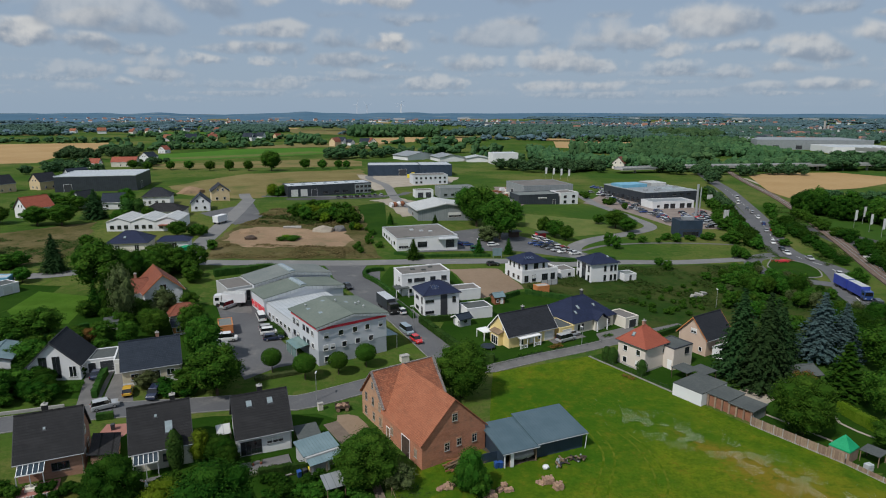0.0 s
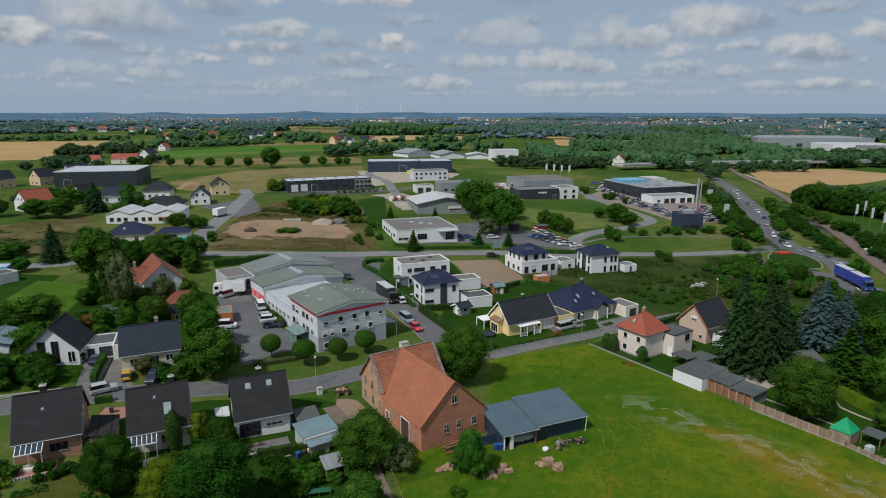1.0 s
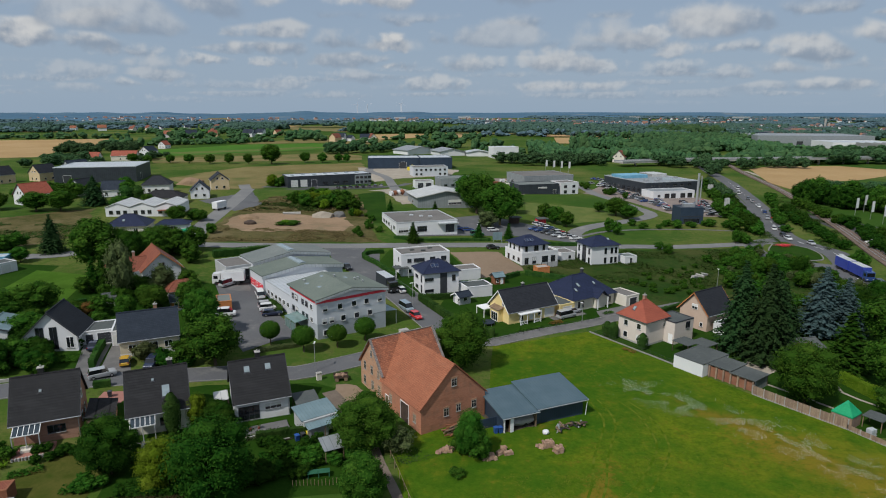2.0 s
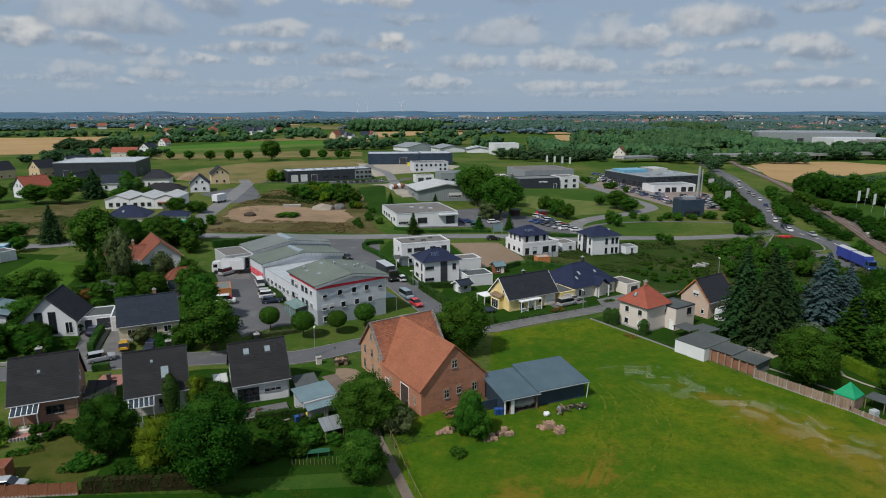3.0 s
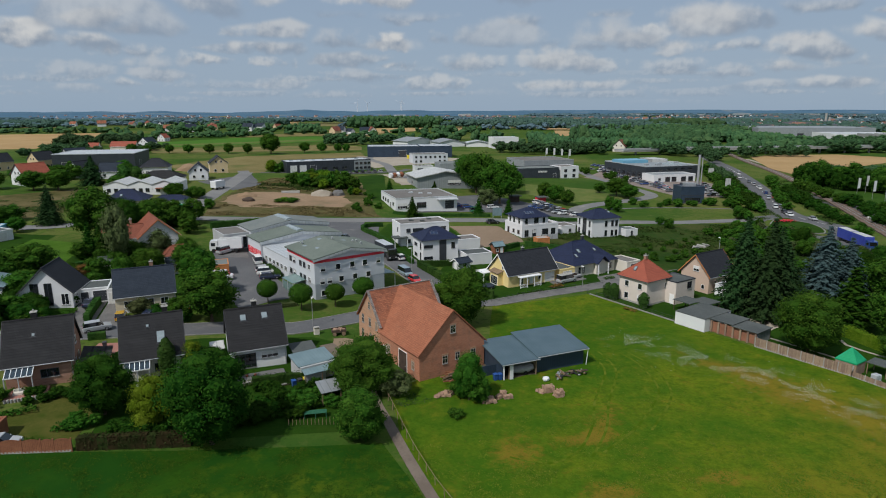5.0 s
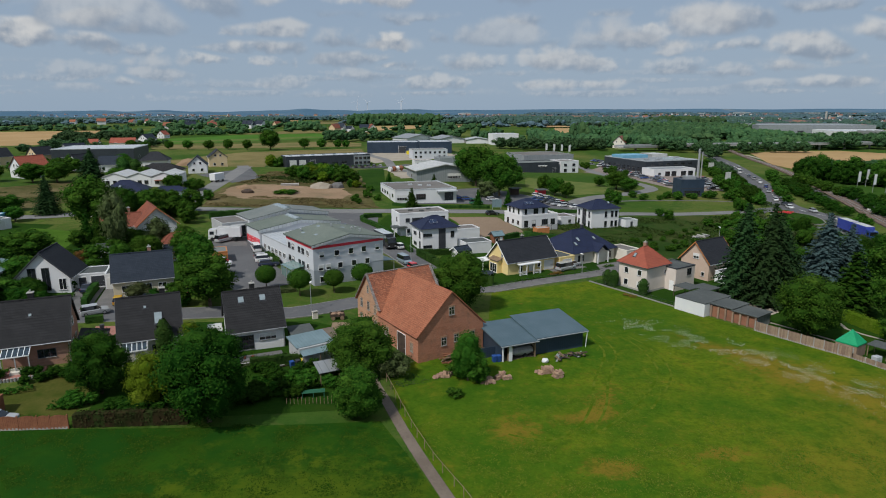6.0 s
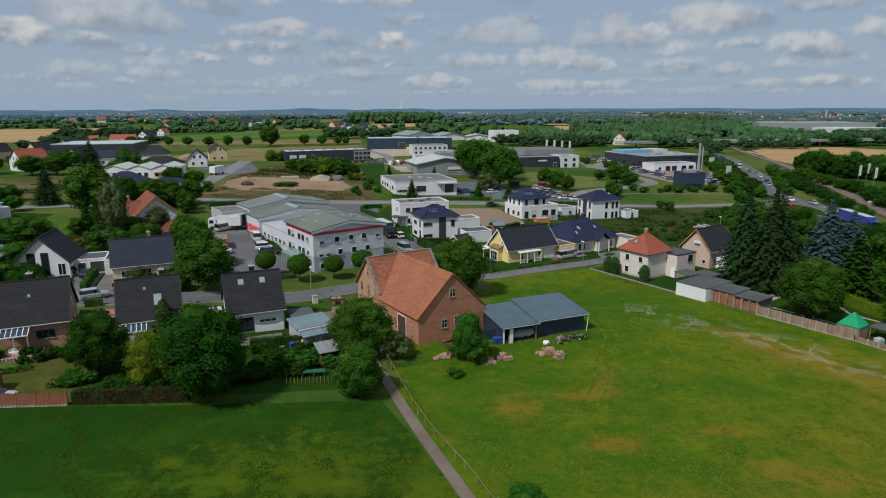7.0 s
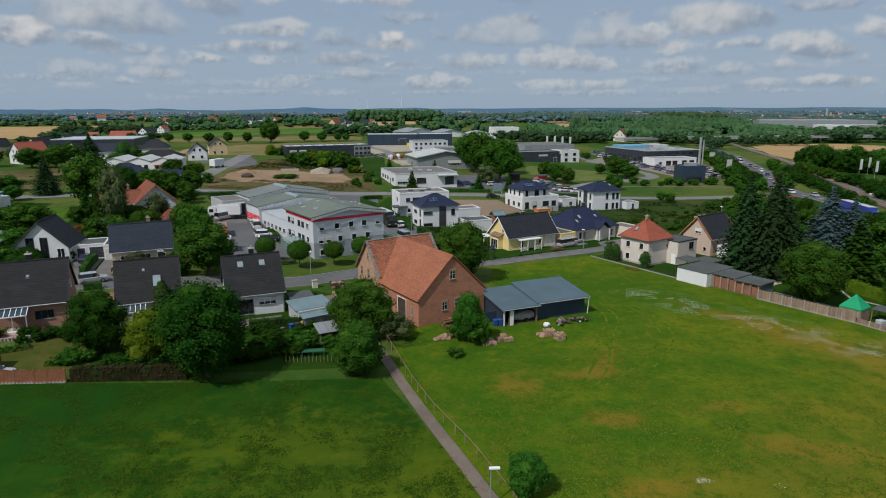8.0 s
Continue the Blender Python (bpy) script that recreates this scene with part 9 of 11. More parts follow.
def car(kind, x, y, rz, tone, where, group=""):
    m = pose(x, y, terrain(x, y) + 0.1, 0, 0, rz)
    if kind not in CARS:
        ob = CARS[kind] = make_car(kind)
        ob.matrix_basis = m
    else:
        ob = copy_thing(CARS[kind], m)
    for o in ob.children:
        o.color = (*TONES[tone], 1)
    return tagged(ob, "%s %s %s" % (tone, kind.replace("_", " "), where), "van" if kind == "van" else "car", group)


for _row in (("off_roader", -60.6, 98.4, 35, "silver", "parked at the street edge"), ("hatchback", -59.4, 104.0, 112, "yellow", "parked in the paved driveway"), ("saloon", -68.2, 109.6, 105, "dark blue", "before the garage door"),
             ("off_roader", -54.4, 103.6, -82, "dark blue", "parked beside the garden"), ("hatchback", -50.4, 110.6, -75, "red", "parked among the garden shrubs"), ("hatchback", -8.0, 135.8, -60, "red", "driving on the business road"), ("van", -10.6, 140.8, -60, "pale blue", "driving on the business road"),
             ("van", 27.6, 139.9, 32, "silver", "in the driveway of the yellow house"), ("estate", 29.8, 143.4, 32, "silver", "parked before the bungalow"),
             ("van", -46.6, 143.3, 115, "white", "parked along the workshop hall"), ("off_roader", -42.0, 135.0, 20, "white", "parked before the office"), ("estate", -40.4, 132.0, 20, "dark blue", "parked before the office"), ("estate", -43.0, 137.2, 20, "silver", "parked before the office"),
             ("van", -50.4, 129.6, 15, "white", "parked at the car park edge"), ("estate", -51.3, 126.5, 15, "silver", "parked at the car park edge"), ("hatchback", -29.8, 170.8, -60, "black", "parked behind the workshop hall"),
             ("estate", 14.3, 204.6, 12, "black", "parked at the cross road"), ("van", -56.8, 150.3, 60, "silver", "parked in the loading yard"), ("van", -97.5, 170.5, 20, "white", "parked on the pale side road"), ("hatchback", -13.0, 154.0, 115, "white", "parked beside the villa"), ("hatchback", -52.6, 63.8, 10, "silver", "parked behind the wooden fence")):
    car(*_row)
_rng = random.Random(5)
for _k, (_x, _y, _rz, _tone, _kind) in enumerate(((169.1, 363.7, 72, "white", "van"), (157.1, 314.2, 250, "white", "estate"), (151.1, 296.1, 70, "blue", "estate"), (144, 279, 248, "silver", "saloon"), (147.6, 281.1, 68, "red", "hatchback"), (134, 253, 250, "white", "estate"), (131, 240, 260, "black", "saloon"), (136.6, 254.1, 68, "grey", "estate"),
                                                  (133.5, 225, 265, "silver", "saloon"), (131.0, 203, 70, "white", "hatchback"), (121.5, 169.5, 75, "black", "van"), (161.6, 330.2, 70, "silver", "hatchback"), (164.2, 341.3, 250, "grey", "estate"), (178.4, 386, 72, "white", "van"), (129.5, 233.5, 262, "white", "saloon"))):
    car(_kind, _x, _y, _rz, _tone, "in the queue on the main road", "cars on the main road")
for _k in range(11):
    _t = _k / 10
    car(("estate", "saloon", "hatchback")[_k % 3], 35.5 + 11 * _t, 249 - 23 * _t, 20, ("white", "white", "silver", "white", "blue", "grey", "white", "red", "black", "silver", "white")[_k], "in the customer car park", "parked cars in rows")
for _k in range(6):
    car(("saloon", "estate", "hatchback")[_k % 3], 32.5 + 1.9 * _k, 238.5 - 2.2 * _k, 205, ("blue", "blue", "black", "grey", "silver", "white")[_k], "in the customer car park", "parked cars in rows")
for _x, _y, _tone in ((2.9, 230.5, "blue"), (6.2, 229.2, "blue"), (12.5, 239.6, "white"), (16, 231.5, "white"), (9.5, 222.5, "green")):
    car("estate" if _tone != "green" else "van", _x, _y, 20, _tone, "beside the commercial building", "parked cars in rows")
for _r in range(5):
    for _k in range(9):
        if _rng.random() < 0.9:
            _x, _y = ((134.5 - 1.25 * _k, 330 - 5.2 * _k), (128.5 - 0.9 * _k, 322 - 4.4 * _k), (111 - 0.6 * _k, 330 - 3.9 * _k), (97.7 + 1.2 * _k, 341 + 1.5 * _k), (88.6 + 1.6 * _k, 403 - 4.8 * _k))[_r]
            car(_rng.choice(("estate", "saloon", "hatchback", "off_roader")), _x, _y, (15, 195, 10, 100, 25)[_r], _rng.choice(("white", "silver", "silver", "grey", "black", "blue", "dark blue", "white", "red")), "for sale on the dealer's forecourt", "dealer's cars on the forecourt")
for _k in range(7):
    car(_rng.choice(("estate", "saloon")), 158.5 - 1.6 * _k * 0.8, 231 - 4.0 * _k, 165, _rng.choice(("blue", "white", "silver", "black")), "in the car park beyond the railway", "cars beyond the railway")
for _k in range(8):
    car("hatchback", -66.5 + 3.4 * _k, 359 + 1.7 * _k, 115, _rng.choice(("white", "silver", "black", "grey")), "before the long dark hall", "cars before the long hall")

for _k in range(16):
    car(_rng.choice(("estate", "saloon", "hatchback", "off_roader")), 98.2 + 0.05 * _k, 403 - 4.5 * _k, 15, _rng.choice(("white", "silver", "grey", "white", "black", "blue", "silver")), "for sale on the forecourt", "cars for sale on the forecourt")


for _r, (_x0, _y0, _x1, _y1, _n, _a) in enumerate(((104.6, 412, 97.0, 424, 5, 200), (99.4, 360, 101.4, 324, 9, 195), (104.4, 318, 107.2, 302, 5, 15), (122.2, 324, 117.4, 293, 9, 10))):
    for _k in range(_n):
        car(_rng.choice(("estate", "saloon", "hatchback", "off_roader")), _x0 + (_x1 - _x0) * _k / (_n - 1), _y0 + (_y1 - _y0) * _k / (_n - 1), _a, _rng.choice(("white", "silver", "grey", "white", "black", "blue", "silver")), "for sale on the forecourt", "cars for sale on the forecourt")


def lorry(name, x, y, rz, label, cab_tone, box_mats, box_len, high, wheels):
    t = thing(name, x, y, rz, label, "lorry")
    t.location.z += 0.1
    cabin = Shape()
    loft(cabin, [[(2.3, -1.2, 0.5), (2.3, -1.2, 1.5), (2.15, -1.15, 2.9), (2.15, 1.15, 2.9), (2.3, 1.2, 1.5), (2.3, 1.2, 0.5)], [(0.3, -1.22, 0.5), (0.3, -1.22, 1.5), (0.3, -1.18, 3.1), (0.3, 1.18, 3.1), (0.3, 1.22, 1.5), (0.3, 1.22, 0.5)]])
    c = part("cab", cabin, PAINT, t)
    c.color = (*TONES[cab_tone], 1)
    part("windscreen", Shape().slab([(2.32, -1.05, 1.65), (2.32, 1.05, 1.65), (2.2, 1.0, 2.7), (2.2, -1.0, 2.7)], 0.04), GLASS_CAR, c)
    for s in (-1, 1):
        part("side_window", Shape().box(0.9, s * 1.2 - 0.03, 1.7, 1.9, s * 1.2 + 0.03, 2.5), GLASS_CAR, c)
        part("headlight", Shape().box(2.28, s * 0.85 - 0.2, 0.7, 2.34, s * 0.85 + 0.2, 0.95), LIGHTS, c)
    part("chassis", Shape().box(-box_len[-1] - 0.2, -0.45, 0.55, 0.6, 0.45, 0.95), PLASTIC_DARK, t)
    x0 = 0.1
    for i, (mat, roof) in enumerate(box_mats):
        x1 = -box_len[i]
        part("box_body", Shape().chamfer(x1, -1.27, 0.95, x0, 1.27, high - 0.03, 0.05), mat, t)
        part("box_roof", Shape().box(x1 + 0.05, -1.22, high - 0.03, x0 - 0.05, 1.22, high + 0.02), roof, t)
        x0 = x1 - 0.9
    wm = Shape().tube((0, -0.16, 0), (0, 0.16, 0), 0.5, None, 14).mesh("wheel", RUBBER)
    for wx in wheels:
        for s in (-1, 1):
            part("wheel", wm, None, t, "", pose(wx, s * 1.08, 0.5))
    return t


BLUE_TARP = surface("blue_tarpaulin", (0.03, 0.05, 0.28), (0.05, 0.075, 0.36), 0.5, 4.0, 0.5)
lorry("lorry", 121.6, 175.5, -95, "blue tarpaulin lorry with trailer on the main road", "blue", ((BLUE_TARP, METAL_WHITE), (BLUE_TARP, METAL_WHITE)), (7.2, 15.4), 3.9, (1.3, -4.8, -6.0, -9.5, -13.4))
lorry("lorry", -15.6, 153.8, -62, "black lorry with dark box on the business road", "black", ((METAL_DARK, METAL_PALE),), (7.4,), 3.7, (1.3, -4.6, -5.9))
_h = lorry("box_truck", -58.6, 151.2, -170, "white box truck in the loading yard", "white", ((WHITE, METAL_WHITE),), (5.6,), 3.4, (1.3, -4.0))
_h = thing("caravan_trailer", -102.5, 169.5, 15, "white covered trailer beside the lane", "trailer")
part("box", Shape().chamfer(-2.0, -1.0, 0.5, 2.0, 1.0, 2.2, 0.1), WHITE, _h)
for _s in (-1, 1):
    part("wheel", Shape().tube((0, _s * 0.85, 0.35), (0, _s * 1.05, 0.35), 0.33, None, 12), RUBBER, _h)
part("drawbar", Shape().box(2.0, -0.05, 0.45, 3.2, 0.05, 0.55), STEEL, _h)

# ---- fences, lamps, garden things, clutter ----


def panel_fence(pts, high, label, mat, post_mat, pitch=2.0, arch=0.0, name="panel_fence", strip=0.0):
    line = smooth_line([Vector(p) for p in pts], 0.5)
    total = sum((b - a).length for a, b in zip(line[:-1], line[1:]))
    n = max(1, round(total / pitch))
    stops = [line[round(i * (len(line) - 1) / n)] for i in range(n + 1)]
    z0 = terrain(stops[0].x, stops[0].y)
    f = thing(name, stops[0].x, stops[0].y, 0, label, "fence")
    for i, p in enumerate(stops):
        z = terrain(p.x, p.y) - z0
        part("post", Shape().chamfer(p.x - stops[0].x - 0.07, p.y - stops[0].y - 0.07, z - 0.4, p.x - stops[0].x + 0.07, p.y - stops[0].y + 0.07, z + high + 0.08), post_mat, f)
        if i < n:
            q = stops[i + 1]
            d = q - p
            a = math.degrees(math.atan2(d.y, d.x))
            m = pose(p.x - stops[0].x, p.y - stops[0].y, z + 0.02, 0, 0, a)
            w = d.length
            rails = Shape().box(0.05, -0.04, 0.25, w - 0.05, 0.04, 0.33).box(0.05, -0.04, high - 0.35 - arch, w - 0.05, 0.04, high - 0.27 - arch)
            panel = part("fence_panel", rails, mat, f, "", m)
            boards = max(4, int(w / 0.2))
            for k in range(boards):
                x0, x1 = 0.08 + (w - 0.16) * k / boards, 0.08 + (w - 0.16) * (k + 0.93) / boards
                t = (x0 + x1) / w - 1
                part("board", Shape().box(x0, -0.055 - 0.01 * (k % 2), 0.05, x1, -0.03, high - arch * t * t), mat, panel)
            if strip:
                part("base_board", Shape().box(0, -0.06, -0.3, w, 0.06, strip), CONCRETE, f, "", m)
    return f


panel_fence(((-64.5, 60.6), (-51.4, 62.4), (-44.2, 63.6)), 1.75, "red-brown wooden panel fence with curved tops", WOOD_RED, WOOD_RED, 1.85, 0.22, strip=0.22)
panel_fence(((53.3, 100.4), (57.5, 94.6), (62.4, 88.2)), 1.7, "pale brown panel fence on a concrete base", FENCE_PALE, CONCRETE, 2.0, 0.0, strip=0.25)
panel_fence(((62.4, 88.2), (64.9, 83.7), (69, 76.5)), 0.9, "low grey wooden fence beside the meadow", FENCE_PALE, CONCRETE, 2.0, 0.0, strip=0.2)
panel_fence(((28.0, 184.6), (33.4, 187.0)), 1.7, "grey privacy fence beside the villa terrace", GREYWALL, FRAME_DARK, 1.8)


def wire_fence(pts, high, pitch, label, post_mat, rails, r=0.05, top_bar=0.035):
    line = smooth_line([Vector(p) for p in pts], 0.5)
    total = sum((b - a).length for a, b in zip(line[:-1], line[1:]))
    n = max(1, round(total / pitch))
    stops = [line[round(i * (len(line) - 1) / n)] for i in range(n + 1)]
    o = stops[0]
    z0 = terrain(o.x, o.y)
    f = thing("post_fence", o.x, o.y, 0, label, "fence")
    rng = random.Random(n)
    tops = []
    for p in stops:
        z = terrain(p.x, p.y) - z0
        lean = Vector((rng.uniform(-0.05, 0.05), rng.uniform(-0.05, 0.05), 0))
        b, t = Vector((p.x - o.x, p.y - o.y, z - 0.4)), Vector((p.x - o.x, p.y - o.y, z + high * rng.uniform(0.94, 1.04))) + lean
        part("post", Shape().tube(b, t, r, r * 0.85, 7), post_mat, f)
        tops.append((b + Vector((0, 0, 0.4)), t))
    for h in rails:
        for (b0, t0), (b1, t1) in zip(tops[:-1], tops[1:]):
            part("rail", Shape().tube(b0.lerp(t0, h), b1.lerp(t1, h), top_bar, None, 5), post_mat, f)
    return f


wire_fence(((-8.4, 78.5), (-4.9, 68.3), (-2.9, 62.8), (0.0, 56.4), (2.0, 52.6), (4.05, 47.8), (5.7, 43.6), (9.9, 31)), 1.25, 2.5, "weathered wooden post and rail fence along the footpath", WOOD, (0.95,))
wire_fence(((30.8, 131.2), (37.5, 122.2), (43.7, 113.4)), 1.0, 2.5, "dark wire mesh fence along the meadow", FRAME_DARK, (0.98, 0.5, 0.1), 0.03, 0.015)
wire_fence(((9, 123.6), (20, 130.6), (31.5, 136.6), (36, 139.0)), 0.9, 2.2, "low dark fence beside the narrow lane", FRAME_DARK, (0.98, 0.5), 0.035, 0.02)
structure("edging", ribbon(((31.2, 130.6), (37.8, 121.6), (44.0, 112.9)), -0.15, 0.15, 0.22, 2.0, 0.4), KERB, "pale concrete edging along the meadow", "edging")


def street_lamp(x, y, rz, high, label):
    t = thing("street_lamp", x, y, rz, label, "street lamp", "street lamps")
    part("pole", Shape().tube((0, 0, -0.4), (0, 0, high), 0.075, 0.05, 8), STEEL, t)
    part("lamp_head", Shape().chamfer(-0.15, -0.13, high - 0.05, 0.75, 0.13, high + 0.1, 0.04), FRAME_WHITE, t)


street_lamp(3.9, 43.0, 5, 3.55, "slender steel lamp post with white head")
street_lamp(-25.0, 105.8, 90, 5.5, "slender steel street lamp at the junction")
street_lamp(74.5, 166.4, 90, 5.5, "slender steel street lamp in the wasteland")
street_lamp(-9.2, 143.5, 200, 6.0, "slender steel street lamp by the road")
street_lamp(31.0, 137.6, 120, 4.5, "slender steel lamp post on the lane")


def rubble(x, y, rz, w, d, h, seed, n):
    """A heap of old bricks and blocks."""
    rng = random.Random(seed)
    t = thing("brick_pile", x, y, rz, "heap of old pinkish brick blocks on grass", "brick pile", "brick piles on the meadow")
    core = Shape()
    blob(core, (0, 0, 0), 1.0, rng, 1.0, 0.15, ICO2)
    core.v = [(px * w * 0.46, py * d * 0.46, max(-0.2, pz) * h * 0.8) for px, py, pz in core.v]
    part("rubble_core", core, RUBBLE, t)
    for _ in range(n):
        a, r = rng.random() * math.tau, math.sqrt(rng.random())
        px, py = math.cos(a) * r * w / 2, math.sin(a) * r * d / 2
        pz = h * (1 - r * r) * 0.85
        s = rng.uniform(0.26, 0.56)
        m = pose(px, py, pz, rng.uniform(-25, 25), rng.uniform(-25, 25), rng.uniform(0, 180))
        part("brick_block", Shape().chamfer(-s, -s * 0.62, -s * 0.5, s, s * 0.62, s * 0.5, 0.05), RUBBLE, t, "", m)


RUBBLE = surface("pink_rubble", (0.28, 0.175, 0.12), (0.37, 0.245, 0.175), 0.8, 5.0, 0.95, 0.03, per_object=0.2)
rubble(-0.4, 80.6, 20, 2.4, 1.2, 0.6, 1, 20)
rubble(6.0, 78.9, 10, 2.0, 1.2, 0.55, 3, 16)
rubble(13.6, 82.0, 20, 1.2, 0.8, 0.4, 5, 8)


def brick_stack(x, y, rz, nx, ny, nz, seed, unit=0.27):
    """Old bricks piled into a rough block, course by course, some of the top ones gone."""
    rng = random.Random(seed)
    t = thing("brick_stack", x, y, rz, "rough stack of old pinkish bricks on grass", "brick stack", "brick stacks on the meadow")
    part("stack_core", Shape().box(-nx * unit * 0.42, -ny * unit * 0.42, -0.1, nx * unit * 0.42, ny * unit * 0.42, nz * unit * 0.42), RUBBLE, t)
    block = Shape().chamfer(-unit * 0.49, -unit * 0.46, 0, unit * 0.49, unit * 0.46, unit * 0.52, 0.03).mesh("brick_block", RUBBLE)
    for k in range(nz):
        for i in range(nx):
            for j in range(ny):
                edge = i in (0, nx - 1) or j in (0, ny - 1) or k >= nz - 2
                if not edge or k == nz - 1 and rng.random() < 0.4 or k == nz - 2 and rng.random() < 0.12:
                    continue
                part("brick_block", block, None, t, "", pose((i - (nx - 1) / 2) * unit + rng.gauss(0, 0.035), (j - (ny - 1) / 2) * unit + rng.gauss(0, 0.035), k * unit * 0.52, rng.gauss(0, 3), rng.gauss(0, 3), rng.gauss(0, 7)))


brick_stack(14.7, 82.3, 14, 6, 4, 7, 1)
brick_stack(16.0, 80.9, 22, 5, 4, 7, 2)
brick_stack(8.0, 81.2, 10, 3, 3, 5, 3)
brick_stack(8.6, 80.1, 18, 5, 3, 4, 4)
brick_stack(7.3, 80.0, 30, 3, 3, 4, 5)
# timber heap against the barn's gable
_h = thing("timber_pile", 1.2, 86.6, 34, "heap of old timber beams against the barn wall", "timber pile")
_rng = random.Random(3)
for _k in range(22):
    _l = _rng.uniform(1.6, 4.2)
    _m = pose(_rng.uniform(-1.5, 1.5), _rng.uniform(-1.6, 0.4), 0.1 + 0.05 * _k, _rng.uniform(-6, 6), _rng.uniform(-8, 8), _rng.uniform(-20, 20))
    part("beam", Shape().box(-_l / 2, -0.09, -0.08, _l / 2, 0.09, 0.08), WOOD if _k % 3 else WOOD_RED, _h, "", _m)
_h = thing("timber_pile", 3.6, 87.4, 28, "low stack of grey old planks at the barn gable", "timber pile")
for _k in range(16):
    _l = _rng.uniform(2.2, 4.6)
    part("plank", Shape().box(-_l / 2, -0.12, -0.03, _l / 2, 0.12, 0.03), (WOOD, WOOD_RED, FENCE_PALE)[_k % 3], _h, "", pose(_rng.uniform(-0.6, 0.6), -0.9 + 0.3 * (_k % 4), 0.05 + 0.09 * (_k // 4), _rng.uniform(-4, 4), _rng.uniform(-2, 2), _rng.uniform(-7, 7)))
# things under and before the open shed
_h = thing("covered_boat", 11.6, 88.9, 30, "boat under a grey tarpaulin on a trailer", "boat")
_s = Shape()
blob(_s, (0, 0, 0.8), 1.0, random.Random(2), 0.75, 0.08, ICO2)
_s.v = [(x * 2.4, y * 1.1, z) for x, y, z in _s.v]
part("tarpaulin", _s, surface("grey_tarpaulin", (0.28, 0.28, 0.27), (0.38, 0.37, 0.35), 0.6, 4.0, 0.7), _h)
for _sx in (-1, 1):
    part("wheel", Shape().tube((0, _sx * 0.8, 0.32), (0, _sx * 1.0, 0.32), 0.32, None, 12), RUBBER, _h)


def wheelie_bin(x, y, rz, mat, label):
    t = thing("wheelie_bin", x, y, rz, label, "bin", "wheelie bins")
    part("tub", Shape().add([(-0.24, -0.27, 0.06), (0.24, -0.27, 0.06), (0.24, 0.27, 0.06), (-0.24, 0.27, 0.06), (-0.3, -0.36, 1.0), (0.3, -0.36, 1.0), (0.3, 0.36, 1.0), (-0.3, 0.36, 1.0)], [(3, 2, 1, 0), (4, 5, 6, 7), (0, 1, 5, 4), (1, 2, 6, 5), (2, 3, 7, 6), (3, 0, 4, 7)]), mat, t)
    part("lid", Shape().chamfer(-0.32, -0.4, 1.0, 0.32, 0.38, 1.08, 0.04), mat, t)
    for s in (-1, 1):
        part("wheel", Shape().tube((s * 0.24, 0.3, 0.1), (s * 0.3, 0.3, 0.1), 0.1, None, 10), RUBBER, t)


wheelie_bin(7.2, 86.0, 20, BLUE_PLASTIC, "blue wheelie bin beside the shed")
wheelie_bin(7.9, 86.1, 25, BLUE_PLASTIC, "blue wheelie bin beside the shed")
for _k, _m in enumerate((BLUE_PLASTIC, FRAME_DARK, YELLOW_PLASTIC, GREEN_CANVAS)):
    wheelie_bin(-22.6 + 0.75 * _k, 82.2 + 0.5 * _k, 35, _m, "%s wheelie bin behind the garage" % ("blue", "dark grey", "yellow", "green")[_k])
wheelie_bin(-55.8, 92.0, 20, FRAME_DARK, "dark grey wheelie bin at the driveway")
_h = thing("boulder", 14.9, 86.0, 0, "white round stone beside the shed", "boulder")
_s = Shape()
blob(_s, (0, 0, 0.3), 0.55, random.Random(4), 0.75, 0.12, ICO2)
part("stone", _s, WHITE, _h)
_h = thing("scrap_heap", 18.6, 88.2, 24, "low heap of scrap timber and metal before the shed", "scrap heap")
for _k in range(26):
    _l = _rng.uniform(0.4, 1.8)
    _m = pose(_rng.uniform(-3.2, 3.0), _rng.uniform(-1.0, 0.6), _rng.uniform(0.1, 0.7), _rng.uniform(-30, 30), _rng.uniform(-30, 30), _rng.uniform(0, 180))
    part("scrap_piece", Shape().box(-_l / 2, -0.12, -0.1, _l / 2, 0.12, 0.1), (WOOD, STEEL, WOOD_DARK, PLASTIC_DARK)[_k % 4], _h, "", _m)
# old trailer and stone at the street corner
_h = thing("cart", -19.7, 102.8, 15, "old wooden cart loaded with bricks", "cart")
part("bed", Shape().box(-1.3, -0.8, 0.6, 1.3, 0.8, 0.75).box(-1.3, -0.8, 0.75, 1.3, -0.72, 1.1).box(-1.3, 0.72, 0.75, 1.3, 0.8, 1.1), WOOD_DARK, _h)
for _k in range(10):
    part("brick_block", Shape().chamfer(-0.35, -0.2, 0, 0.35, 0.2, 0.28), RUBBLE, _h, "", pose(_rng.uniform(-0.9, 0.9), _rng.uniform(-0.5, 0.5), 0.78 + 0.02 * _k, 0, 0, _rng.uniform(0, 180)))
for _x in (-0.8, 0.8):
    for _s in (-1, 1):
        part("wheel", Shape().tube((_x, _s * 0.7, 0.35), (_x, _s * 0.85, 0.35), 0.35, None, 12), WOOD, _h)
